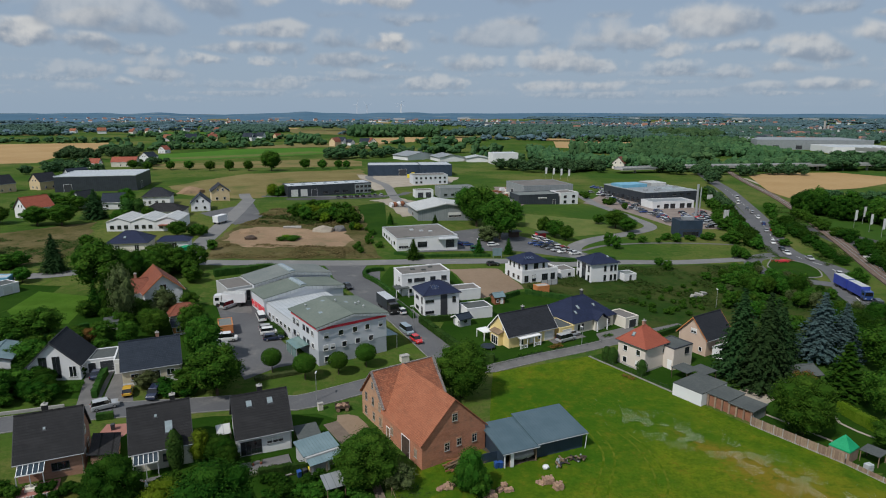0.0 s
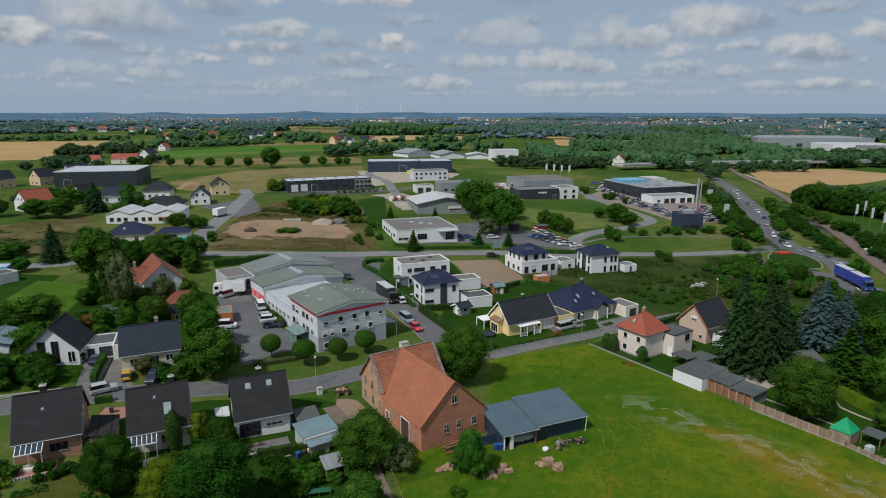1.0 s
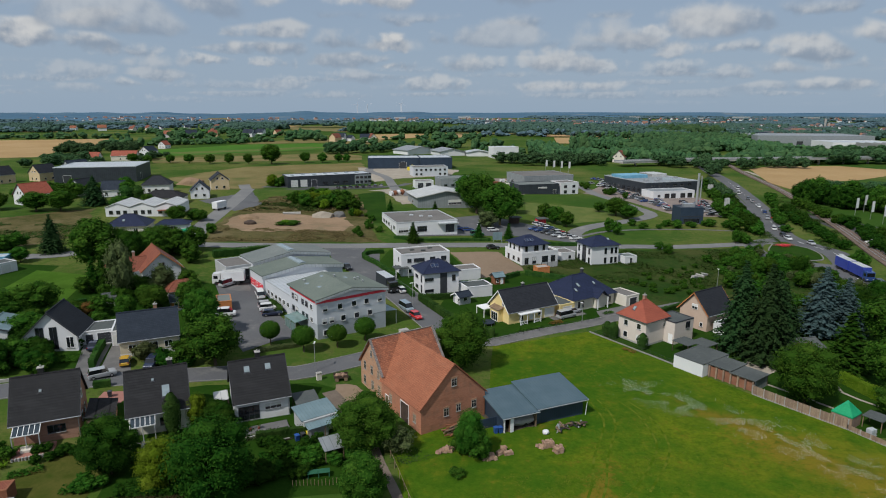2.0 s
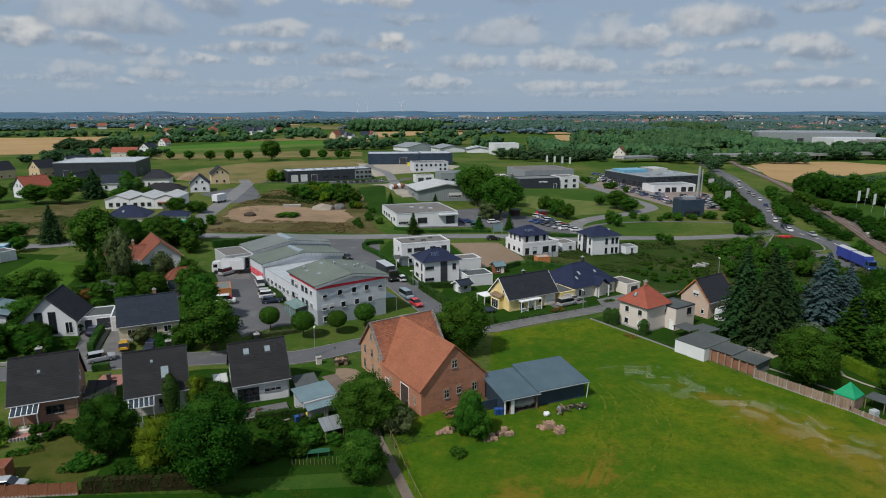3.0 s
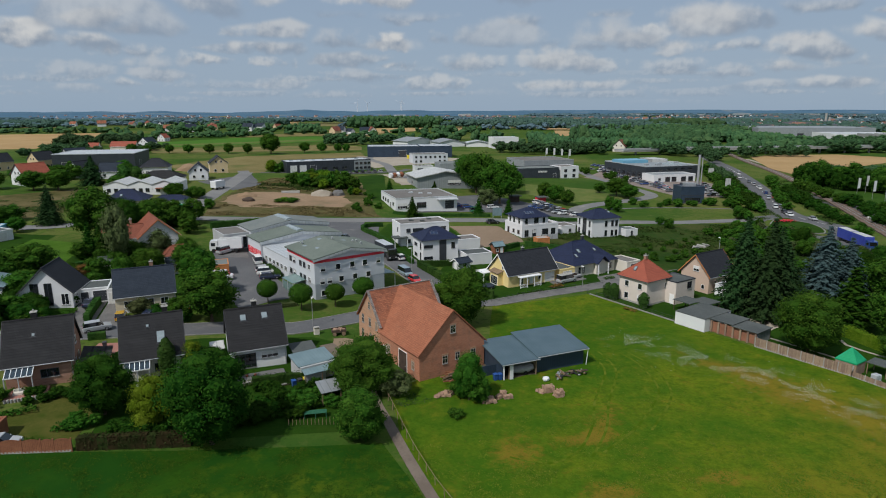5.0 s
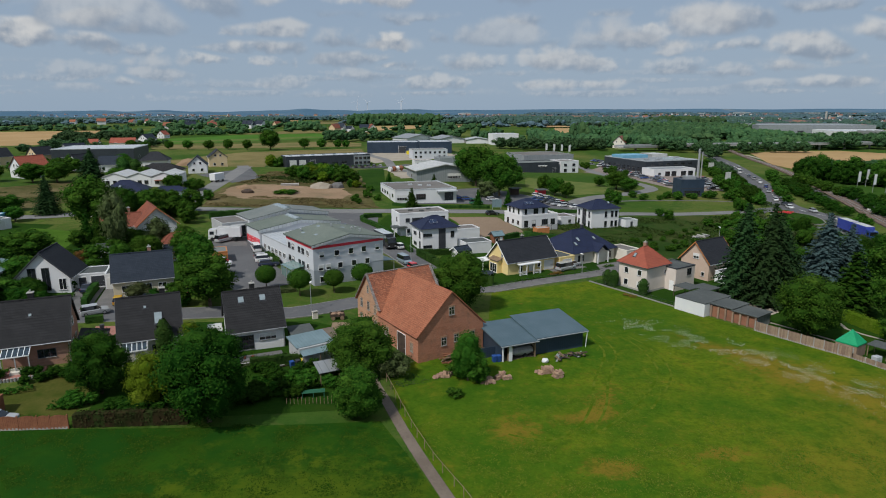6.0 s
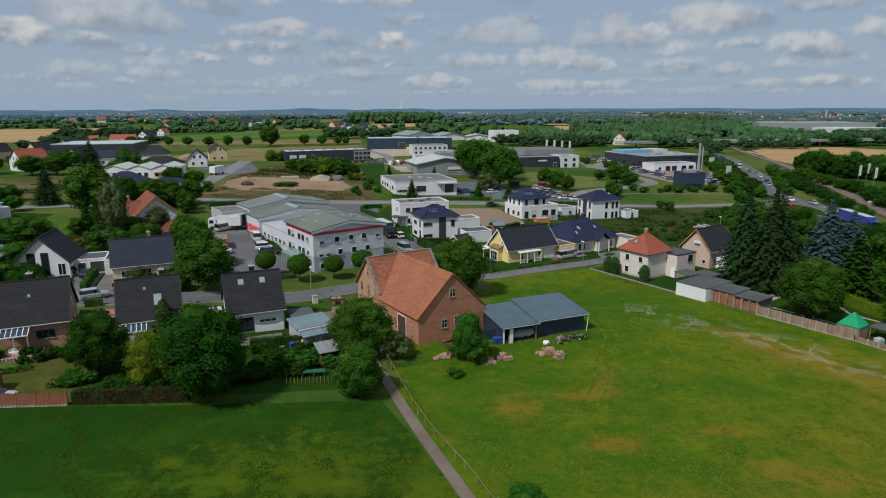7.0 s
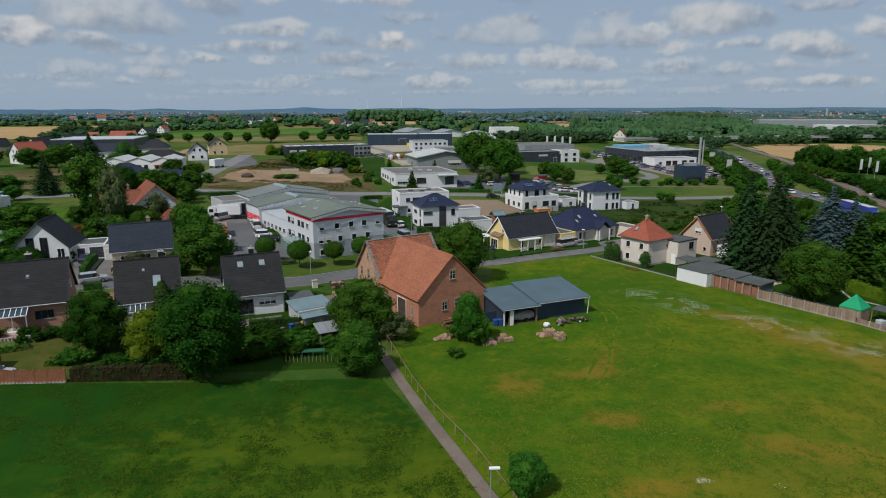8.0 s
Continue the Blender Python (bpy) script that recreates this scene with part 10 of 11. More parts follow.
for _x, _y, _z0, _z1, _l in ((-23.6, 102.4, 0.9, 1.3, "white concrete meter box at the junction"), (-10.0, 124.8, 1.8, 1.4, "pale flat-topped transformer box")):
    _h = thing("utility_box", _x, _y, 30, _l, "utility box")
    part("box", Shape().chamfer(-_z0 / 2, -_z0 / 3, -0.3, _z0 / 2, _z0 / 3, _z1, 0.05), CREAM, _h)
    part("lid", Shape().chamfer(-_z0 / 2 - 0.08, -_z0 / 3 - 0.08, _z1, _z0 / 2 + 0.08, _z0 / 3 + 0.08, _z1 + 0.1, 0.03), CONCRETE, _h)


# green garden pavilion with pyramid canvas roof
def make_gazebo():
    t = thing("gazebo", 63.2, 90.2, 35, "garden gazebo with bright green pyramid canvas roof", "gazebo")
    a = 1.6
    r = Shape()
    c = [(-a, -a), (a, -a), (a, a), (-a, a)]
    for i in range(4):
        p, q = c[i], c[(i + 1) % 4]
        r.slab([(p[0], p[1], 2.15), (q[0], q[1], 2.15), (0, 0, 4.1)], 0.03)
        r.slab([(p[0], p[1], 1.95), (q[0], q[1], 1.95), (q[0], q[1], 2.15), (p[0], p[1], 2.15)], 0.03)
    part("canvas_roof", r, GREEN_CANVAS, t)
    for x, y in c:
        part("post", Shape().box(x * 0.94 - 0.06, y * 0.94 - 0.06, -0.2, x * 0.94 + 0.06, y * 0.94 + 0.06, 2.15), WOOD, t)
    part("wall", Shape().box(-a * 0.94, -a * 0.94 - 0.04, 0, a * 0.94, -a * 0.94 + 0.04, 1.9), FENCE_PALE, t)
    part("wall", Shape().box(-a * 0.94 - 0.04, -a * 0.94, 0, -a * 0.94 + 0.04, a * 0.94, 1.9), FENCE_PALE, t)


make_gazebo()
_h = thing("garden_shelter", 67.2, 89.0, 35, "dark low roof beside the gazebo", "shelter")
part("roof", Shape().chamfer(-1.5, -1.5, 1.9, 1.5, 1.5, 2.05), FELT_DARK, _h)
for _x in (-1.3, 1.3):
    for _y in (-1.3, 1.3):
        part("post", Shape().box(_x - 0.06, _y - 0.06, -0.2, _x + 0.06, _y + 0.06, 1.9), WOOD, _h)
_h = thing("water_tank", 65.0, 86.6, 20, "pale plastic water tank in a steel cage", "water tank")
part("tank", Shape().chamfer(-0.55, -0.45, 0.15, 0.55, 0.45, 1.15, 0.06), METAL_PALE, _h)
part("cage", Shape().box(-0.6, -0.5, 0.0, 0.6, 0.5, 0.14).box(-0.6, -0.5, 0.6, 0.6, -0.47, 0.65), STEEL, _h)

# white-roofed shelter between two houses
_h = thing("shelter", -36.9, 90.6, 24.5, "small open shelter with white sheet roof", "shelter")
part("roof", Shape().slab([(-1.1, -1.3, 2.0), (1.1, -1.3, 2.0), (1.1, 1.4, 2.45), (-1.1, 1.4, 2.45)], 0.06), METAL_WHITE, _h)
for _x in (-1.0, 1.0):
    for _y in (-1.2, 1.3):
        part("post", Shape().box(_x - 0.05, _y - 0.05, -0.6, _x + 0.05, _y + 0.05, 2.05 + 0.15 * (_y > 0)), WOOD_DARK, _h)

# huts and play things in the gardens
gable_house("play_hut", 13.1, 166.5, 25, 3.0, 2.6, 2.1, 3.1, WOOD_RED, METAL_TEAL, "small red hut with pale blue roof on the plot", (("S", -0.6, 0.6, 0.8, 0.9, ""), ("S", 0.7, 0.0, 0.7, 1.6, "door")), 0.35, 0.3, category="hut", gutter=False)
flat_house("garden_hut", 27.1, 178.2, 20, 4.0, 2.8, 2.3, WOOD_ORANGE, CONCRETE, "orange wooden garden hut", (), 0.05, category="hut")
gable_house("garden_hut", 2.9, 148.4, 35, 3.4, 2.8, 2.0, 3.0, GREYWALL, TILE_SLATE, "grey garden hut with white window frames", (("W", 0, 0.0, 1.0, 1.9, "door"), ("W", 1.0, 0.8, 0.7, 0.9, ""), ("S", 0, 0.8, 1.2, 0.9, "")), 0.5, 0.5, category="hut", gutter=False, gable_mat=FRAME_WHITE)
_h = thing("garden_hut", -16.6, 78.3, 28, "weathered garden shed with pale sheet roof", "shed")
part("wall", Shape().box(-1.1, 0.2, -0.4, 1.1, 1.6, 1.9), WOOD_DARK, _h)
part("roof", Shape().slab([(-1.5, -1.3, 1.95), (1.5, -1.3, 1.95), (1.5, 1.9, 2.45), (-1.5, 1.9, 2.45)], 0.07), METAL_MID, _h)
for _x in (-1.3, 0, 1.3):
    part("post", Shape().box(_x - 0.05, -1.2, -0.4, _x + 0.05, -1.1, 1.95), WOOD, _h)
_h = thing("garden_bench", -17.6, 73.6, 12, "green slatted garden table frame", "garden table")
for _k in range(5):
    part("slat", Shape().box(-1.5, -0.5 + 0.22 * _k, 0.75, 1.5, -0.32 + 0.22 * _k, 0.8), DULL_GREEN, _h)
for _x in (-1.4, 0, 1.4):
    for _y in (-0.4, 0.4):
        part("leg", Shape().box(_x - 0.05, _y - 0.05, -0.2, _x + 0.05, _y + 0.05, 0.75), DULL_GREEN, _h)
_h = thing("garden_stakes", -17.0, 71.6, 5, "row of pale wooden garden stakes", "stakes")
for _k in range(16):
    part("stake", Shape().box(-3.6 + 0.48 * _k, -0.03, -0.2, -3.54 + 0.48 * _k, 0.03, 0.8 + 0.3 * _rng.random()), WOOD, _h)
_h = thing("trampoline", 8.6, 134.0, 0, "round dark garden trampoline on the lawn", "trampoline")
part("mat", Shape().tube((0, 0, 0.6), (0, 0, 0.63), 1.5, None, 24), PLASTIC_DARK, _h)
part("rim", Shape().tube((0, 0, 0.56), (0, 0, 0.66), 1.7, 1.65, 24), TILE_SLATE, _h)
for _k in range(6):
    _a = _k * math.tau / 6
    part("leg", Shape().tube((1.6 * math.cos(_a), 1.6 * math.sin(_a), -0.1), (1.6 * math.cos(_a), 1.6 * math.sin(_a), 0.58), 0.04, None, 6), STEEL, _h)
_h = thing("parasol", -42.6, 76.2, 0, "closed white parasol standing on the terrace", "parasol")
part("cloth", Shape().tube((0, 0, 0.9), (0, 0, 1.7), 0.2, 0.24, 8).tube((0, 0, 1.7), (0, 0, 2.4), 0.24, 0.05, 8), WHITE, _h)
part("pole", Shape().tube((0, 0, -0.2), (0, 0, 0.9), 0.04, None, 6), STEEL, _h)
_h = thing("concrete_blocks", 73.8, 177.6, 20, "pale concrete blocks lying in the wasteland", "concrete block")
for _x, _r in ((-2.2, 20), (0.2, -30), (2.4, 10)):
    part("block", Shape().chamfer(-1.2, -0.5, -0.2, 1.2, 0.5, 0.9, 0.1), CONCRETE, _h, "", pose(_x, 0.3 * _x, 0.1, 8, 12, _r))
flat_house("red_hut", -55.2, 65.8, 12, 2.6, 2.2, 2.0, WOOD_RED, TILE_BROWN, "small dark red garden hut behind the fence", (), 0.05, category="hut")

# terraces behind the first two houses
for _x, _y, _w, _d in ((-57.8, 76.0, 5.0, 3.4), (-43.6, 78.4, 6.0, 3.4), (-28.6, 84.6, 8.0, 3.2)):
    _h = thing("terrace", _x, _y, 24.5, "paved terrace with low retaining wall", "terrace")
    part("paving", Shape().chamfer(-_w / 2, -_d / 2, -0.6, _w / 2, _d / 2, 0.25), PAVING_RED if _x < -50 else PAVING, _h)
    for _k in range(int(_w / 0.4)):
        part("palisade", Shape().tube((-_w / 2 + 0.2 + 0.4 * _k, -_d / 2 - 0.12, -0.6), (-_w / 2 + 0.2 + 0.4 * _k, -_d / 2 - 0.12, 0.4), 0.16, None, 8), CONCRETE, _h)
    for _k in range(2):
        _pot = thing("flower_pot", _x - 1.6 + 1.1 * _k, _y - 0.3 + 0.45 * _k, 0, "clay pot with a small green plant", "flower pot", "flower pots", terrain(_x, _y) + 0.2)
        part("pot", Shape().tube((0, 0, 0), (0, 0, 0.36), 0.16, 0.21, 10), TILE_BROWN, _pot)
        _s = Shape()
        for _ in range(60):
            leaf(_s, Vector((_rng.gauss(0, 0.2), _rng.gauss(0, 0.2), 0.55 + _rng.random() * 0.4)), Vector((_rng.uniform(-1, 1), _rng.uniform(-1, 1), 0.8)), 0.12, _rng)
        part("plant", _s, LEAF, _pot)
_h = thing("sofa_set", -58.6, 75.6, 24.5, "cream garden sofa and table on the terrace", "garden furniture")
part("seat", Shape().chamfer(-0.7, -0.35, 0.2, 0.7, 0.35, 0.6), CREAM, _h)
part("backrest", Shape().chamfer(-0.7, 0.25, 0.6, 0.7, 0.38, 0.95), CREAM, _h)

# garden beds along houses: rows of low plants
for _i, (_x, _y, _rz, _w, _d, _mat) in enumerate(((-55.8, 71.2, 30, 4.0, 1.6, LEAF), (-51.6, 76.6, 24, 3.6, 1.2, LEAF_OLIVE), (-60.4, 72.0, 20, 3.0, 1.6, LEAF_LIGHT), (-28.6, 82.6, 24, 6.0, 1.4, LEAF_OLIVE), (-23, 78.6, 20, 8.0, 2.6, LEAF_DARK), (-24, 73.8, 14, 9.0, 2.6, LEAF_DARK), (-47.6, 92.2, 24, 6.0, 2.2, LEAF), (-36, 97.2, 20, 6.5, 1.6, LEAF), (-53.4, 107.0, 24, 7.0, 2.0, LEAF_OLIVE),
                                                   (-72.5, 103.4, 15, 9.0, 3.6, LEAF), (18, 131.2, 30, 7.0, 1.0, LEAF), (24.6, 135.8, 30, 3.4, 1.6, LEAF_RUST), (38.6, 143.5, 30, 3.0, 1.2, LEAF), (37.0, 119.6, -52, 3.0, 0.9, LEAF_RUST), (-37.6, 72.6, 15, 5.0, 2.0, LEAF_LIGHT), (-47.8, 68.2, 10, 3.0, 1.6, LEAF), (66.8, 83.6, -55, 3.0, 2.0, LEAF))):
    _s, _g = Shape(), random.Random(50 + _i)
    for _ in range(int(_w * _d * 60)):
        _px, _py = _g.uniform(-_w / 2, _w / 2), _g.uniform(-_d / 2, _d / 2)
        leaf(_s, Vector((_px, _py, 0.1 + _g.random() ** 0.6 * 0.7 * (0.4 + 0.6 * noise.noise(Vector((_px, _py, _i))) ** 2 * 4))), Vector((_g.uniform(-1, 1), _g.uniform(-1, 1), 0.9)), 0.17, _g)
    _ob = tagged(new("flower_bed", _s.mesh("flower_bed", _mat)), "garden bed of low mixed leafy plants", "flower bed", "", "stuff")
    _ob.matrix_basis = pose(_x, _y, terrain(_x, _y), 0, 0, _rz)

_s, _g = Shape(), random.Random(91)
for _ in range(520):
    leaf(_s, Vector((_g.gauss(0, 1.5), _g.gauss(0, 0.9), 0.3 + 0.5 * _g.random())), Vector((_g.uniform(-1, 1), _g.uniform(-1, 1), 1.4)), 0.2, _g)
_ob = tagged(new("flower_bed", _s.mesh("flower_bed", RED_TRIM)), "bed of bright red flowers on the roundabout island", "flower bed", "", "stuff")
_ob.matrix_basis = pose(121.5, 220.6, terrain(121.5, 220.6) + 0.15, 0, 0, 15)
_g = random.Random(92)
for _k in range(34):
    _x, _y = 28 + 13 * _g.random(), 335 + 75 * _g.random()
    _h = thing("pallet_stack", _x, _y, _g.uniform(0, 90), "stack of goods on a pallet in the yard", "pallet", "pallets in the storage yard")
    _w = _g.uniform(0.9, 1.9)
    part("pallet", Shape().box(-_w, -_w * 0.7, 0.0, _w, _w * 0.7, 0.15), WOOD, _h)
    part("load", Shape().chamfer(-_w * 0.95, -_w * 0.66, 0.15, _w * 0.95, _w * 0.66, _g.uniform(0.7, 2.4), 0.08), _g.choice((WHITE, CONCRETE, WOOD_RED, RUBBLE, STEEL, CREAM, BLUE_PLASTIC)), _h)

# white flowers strewn over the meadow
FLOWER = surface("white_blossom", (0.66, 0.66, 0.60), (0.74, 0.74, 0.70), 2.0, 9.0, 0.8)
_s, _g = Shape(), random.Random(77)
_line = smooth_line([Vector(p) for p in ((32.3, 104), (34.6, 101), (38, 98), (41, 94.5), (45.5, 91.5), (48, 88), (51, 85), (54, 80.5), (58, 75), (62, 69))], 0.5)
for _ in range(19000):
    _p = _g.choice(_line)
    _q = Vector((_p.x + _g.gauss(0, 2.6), _p.y + _g.gauss(0, 2.0)))
    if noise.noise(Vector((_q.x * 0.35, _q.y * 0.35, 3.0))) > 0.02:
        leaf(_s, Vector((_q.x, _q.y, terrain(_q.x, _q.y) + 0.12 + 0.12 * _g.random())), Vector((_g.uniform(-0.4, 0.4), _g.uniform(-0.4, 0.4), 1)), 0.038, _g)
for _cx, _cy, _n, _sp in ((22.8, 46.4, 70, 0.34), (29.2, 45.8, 12, 0.4), (-38.4, 66.8, 120, 0.7)):
    for _ in range(_n):
        leaf(_s, Vector((_cx + _g.gauss(0, _sp), _cy + _g.gauss(0, _sp * 0.5), terrain(_cx, _cy) + 0.2 + 0.3 * _g.random())), Vector((_g.uniform(-0.5, 0.5), _g.uniform(-0.5, 0.5), 1)), 0.055, _g)
tagged(new("wild_flowers", _s.mesh("wild_flowers", FLOWER)), "white wild flowers scattered through the meadow", "flowers", "", "stuff")

# wheel tracks pressed into the meadow
TRACK = surface("pressed_dry_grass", (0.078, 0.118, 0.009), (0.118, 0.140, 0.016), 0.3, 2.0, 0.95, third=(0.050, 0.095, 0.004), third_at=(0.42, 0.58), third_scale=0.5, spec=0.03)
for _pts in (((23.6, 98.5), (24.6, 93.7), (24.6, 88.9), (21, 79.8), (18.9, 72.2), (15.6, 65.8), (11.5, 63.4), (7.5, 64.8)), ((25.4, 98), (26.4, 93.6), (26.3, 88.6), (22.8, 79.2), (20.6, 71.6), (17.4, 65)), ((28.8, 97.5), (30.8, 92.8), (31.3, 84.3), (29.2, 79.1), (24.8, 72.3), (19, 66)), ((30.6, 97.2), (32.5, 92.4), (33.0, 84.0), (30.9, 78.4), (26.4, 71.4))):
    structure("wheel_track", ribbon(_pts, -0.17, 0.17, 0.055, 1.5), TRACK, "faint pale wheel track in the meadow grass", "wheel track")

# heaps and pallets on the sandy building site
for _x, _y, _w, _d, _hh, _mat, _l in ((-51, 240, 9, 5, 2.4, GRAVEL, "grey gravel heap on the building site"), (-45, 242.5, 6, 4, 2.2, PAVING, "dark grey gravel heap on the building site"), (-78, 232, 8, 4, 1.6, SAND, "sand heap on the building site"), (-74, 222, 5, 3, 1.6, WOOD_DARK, "dark heap of brushwood"), (-161.2, 377.4, 16, 8, 4, SAND, "tall sand heap beyond the houses"), (-171.6, 363.8, 14, 9, 3.4, SCRUB, "overgrown earth heap beyond the houses")):
    _h = thing("heap", _x, _y, 15, _l, "heap")
    _s = Shape()
    blob(_s, (0, 0, 0), 1.0, random.Random(int(_w * 7)), 1.0, 0.16, ICO2)
    _s.v = [(px * _w / 2, py * _d / 2, max(pz, -0.3) * _hh) for px, py, pz in _s.v]
    part("mound", _s, _mat, _h)
_h = thing("pipe_stack", -64, 243, 10, "stack of pale concrete pipes on the building site", "pipes")
for _k in range(6):
    part("pipe", Shape().tube((-3.5, 0.5 * (_k % 3), 0.25 + 0.45 * (_k // 3)), (3.5, 0.5 * (_k % 3), 0.25 + 0.45 * (_k // 3)), 0.24, None, 10), CONCRETE, _h)
_h = thing("machinery", -27, 300.2, 20, "rusty red machine parts stored on gravel", "machinery")
for _k in range(4):
    part("drum", Shape().tube((-3 + 1.8 * _k, 0, 1.2), (-1.8 + 1.8 * _k, 0.4, 1.3 + 0.3 * _k), 1.3, 1.1, 12), WOOD_RED if _k % 2 else WHITE, _h)
for _x, _y in ((14, 246), (25, 247)):
    _h = thing("market_stall", _x + 12, _y + 2, 20, "dark shelter with red front beside the trees", "shelter")
    part("roof", Shape().chamfer(-2.2, -2, 2.6, 2.2, 2, 2.9), FELT_DARK, _h)
    part("wall", Shape().box(-2, -0.1, -0.3, 2, 1.8, 2.6), RED_TRIM if _x > 20 else WOOD_DARK, _h)

# low wall before the gardens on the village street, sheds beyond it
structure("garden_wall", ribbon(((-99, 84.6), (-86, 90), (-74.2, 94.9), (-67.5, 98)), -0.12, 0.12, 0.55, 1.5, 0.9), CONCRETE, "low pale concrete wall before the shrubs", "wall")
gable_house("shed", -88.5, 112.0, 110, 9.0, 6.0, 2.6, 3.6, WHITE, METAL_TEAL, "white shed with pale blue-grey sheet roof", (("W", 0, 0.8, 1.0, 1.0, ""),), 0.4, 0.3, category="shed", gutter=False)
flat_house("shed", -121.5, 158.5, 15, 5.0, 4.0, 2.6, BLUE_BOX, METAL_PALE, "pale blue shed with flat sheet roof", (("S", 0, 0.1, 1.2, 2.0, "door"),), 0.1, category="shed")

# timber and boards stored behind the third house
for _x, _y, _rz, _n in ((-27.4, 83.6, 22, 12), (-24.6, 82.6, 30, 9), (-30.6, 82.4, 18, 7)):
    _h = thing("timber_pile", _x, _y, _rz, "stack of grey weathered boards in the garden", "timber pile")
    for _k in range(_n):
        _l = _rng.uniform(1.6, 3.2)
        part("beam", Shape().box(-_l / 2, -0.1, -0.05, _l / 2, 0.1, 0.05), (WOOD_DARK, WOOD, CONCRETE)[_k % 3], _h, "", pose(_rng.uniform(-0.4, 0.4), -0.5 + 0.25 * (_k % 5), 0.12 + 0.11 * (_k // 5) + 0.01 * _k, 0, _rng.uniform(-2, 2), _rng.uniform(-7, 7)))

# ---- the far country: woods, villages, hills, wind turbines ----
FIELDS = [p for name, mat, dz, p, label in PARCELS if name in ("ripe_field", "crop_field", "dry_meadow")]


def inside(poly, x, y):
    hit = False
    for (x0, y0), (x1, y1) in zip(poly, poly[1:] + poly[:1]):
        if (y0 > y) != (y1 > y) and x < (x1 - x0) * (y - y0) / (y1 - y0) + x0:
            hit = not hit
    return hit


def clear_of(x, y):
    """Whether woods may grow here: outside fields, halls, factory grounds and the business park."""
    if any(inside(list(p), x, y) for p in FIELDS):
        return False
    if y < 860 and x < 90:
        return False
    if x < 60 and y < 1050:
        return abs(y - 905 - 0.05 * x) < 45
    if 90 <= x < 260 and y < 560:
        return False
    if 200 < x < 420 and y < 560 and x - 200 > (y - 380) * 0.4 and y < 620 - (x - 200) * 0.1:
        return False
    if 390 < x < 640 and 640 < y < 980:
        return False
    return True


def crown(s, x, y, r, h, rng, level):
    """One far tree: two or three leafy lumps over one another."""
    z = terrain(x, y)
    v, f = level
    for k in range(3):
        a, q = rng.random() * math.tau, r * rng.uniform(0.45, 0.8)
        cx, cy, cz = x + math.cos(a) * r * 0.45, y + math.sin(a) * r * 0.45, z + h * (0.32, 0.55, 0.72)[k]
        i = len(s.v)
        hh = h * rng.uniform(0.26, 0.34)
        for p in v:
            g = 1 + rng.uniform(-0.24, 0.24)
            s.v.append((cx + p.x * q * g, cy + p.y * q * g, cz + p.z * hh * g))
        s.f += [tuple(j + i for j in t) for t in f]


def woods(shape, label, mat):
    return tagged(new("woodland", shape.mesh("woodland", mat)), label, "woodland", "", "stuff")


def make_woods(near, far, size, high, count, seed, limit, label, mat):
    rng = random.Random(seed)
    s = Shape()
    made = 0
    for _ in range(count * 8):
        if made >= count:
            break
        y = math.sqrt(rng.uniform(near * near, far * far))
        x = rng.uniform(-0.80, 0.80) * y
        n = noise.noise(Vector((x * 0.0042, y * 0.0024, seed * 0.1))) + 0.6 * noise.noise(Vector((x * 0.012, y * 0.007, 5.0)))
        if x < 0.12 * y and y > 2350:
            continue
        side = 0.16 if x < 0.1 * y else -0.06
        if n < limit + side or not clear_of(x, y):
            continue
        crown(s, x, y, size * rng.uniform(0.6, 1.3), high * rng.uniform(0.45, 1.25), rng, ICO1)
        made += 1
    woods(s, label, mat)


# the farther the woods, the more haze their leaf colour carries
make_woods(470, 900, 4.6, 9.5, 4200, 1, 0.02, "dense green woods and hedgerows beyond the fields", HAZY_WOODLAND)
make_woods(880, 1700, 6.5, 9.5, 6500, 2, 0.06, "woods in the middle distance with haze-tinted leaves", HAZY_WOODLAND_MID)
make_woods(1650, 3000, 13.0, 9.0, 5200, 3, 0.10, "distant woods with blue haze in their leaf colour", HAZY_WOODLAND_FAR)
make_woods(2900, 4300, 24.0, 7.0, 1600, 4, 0.12, "far woods below the hills, tinted with blue haze", HAZY_WOODLAND_FAR)


def hedgerow(x0, y0, x1, y1, wide, size, high, seed, s, gap=0.0):
    rng = random.Random(seed)
    n = int(math.hypot(x1 - x0, y1 - y0) / (size * 0.8))
    for i in range(n):
        t = (i + rng.random()) / n
        if noise.noise(Vector((t * 9, seed, 0.5))) < gap - 0.35:
            continue
        crown(s, x0 + (x1 - x0) * t + rng.gauss(0, wide), y0 + (y1 - y0) * t + rng.gauss(0, wide), size * rng.uniform(0.6, 1.25), high * rng.uniform(0.55, 1.15), rng, ICO1 if y0 > 900 else ICO2)


_s = Shape()
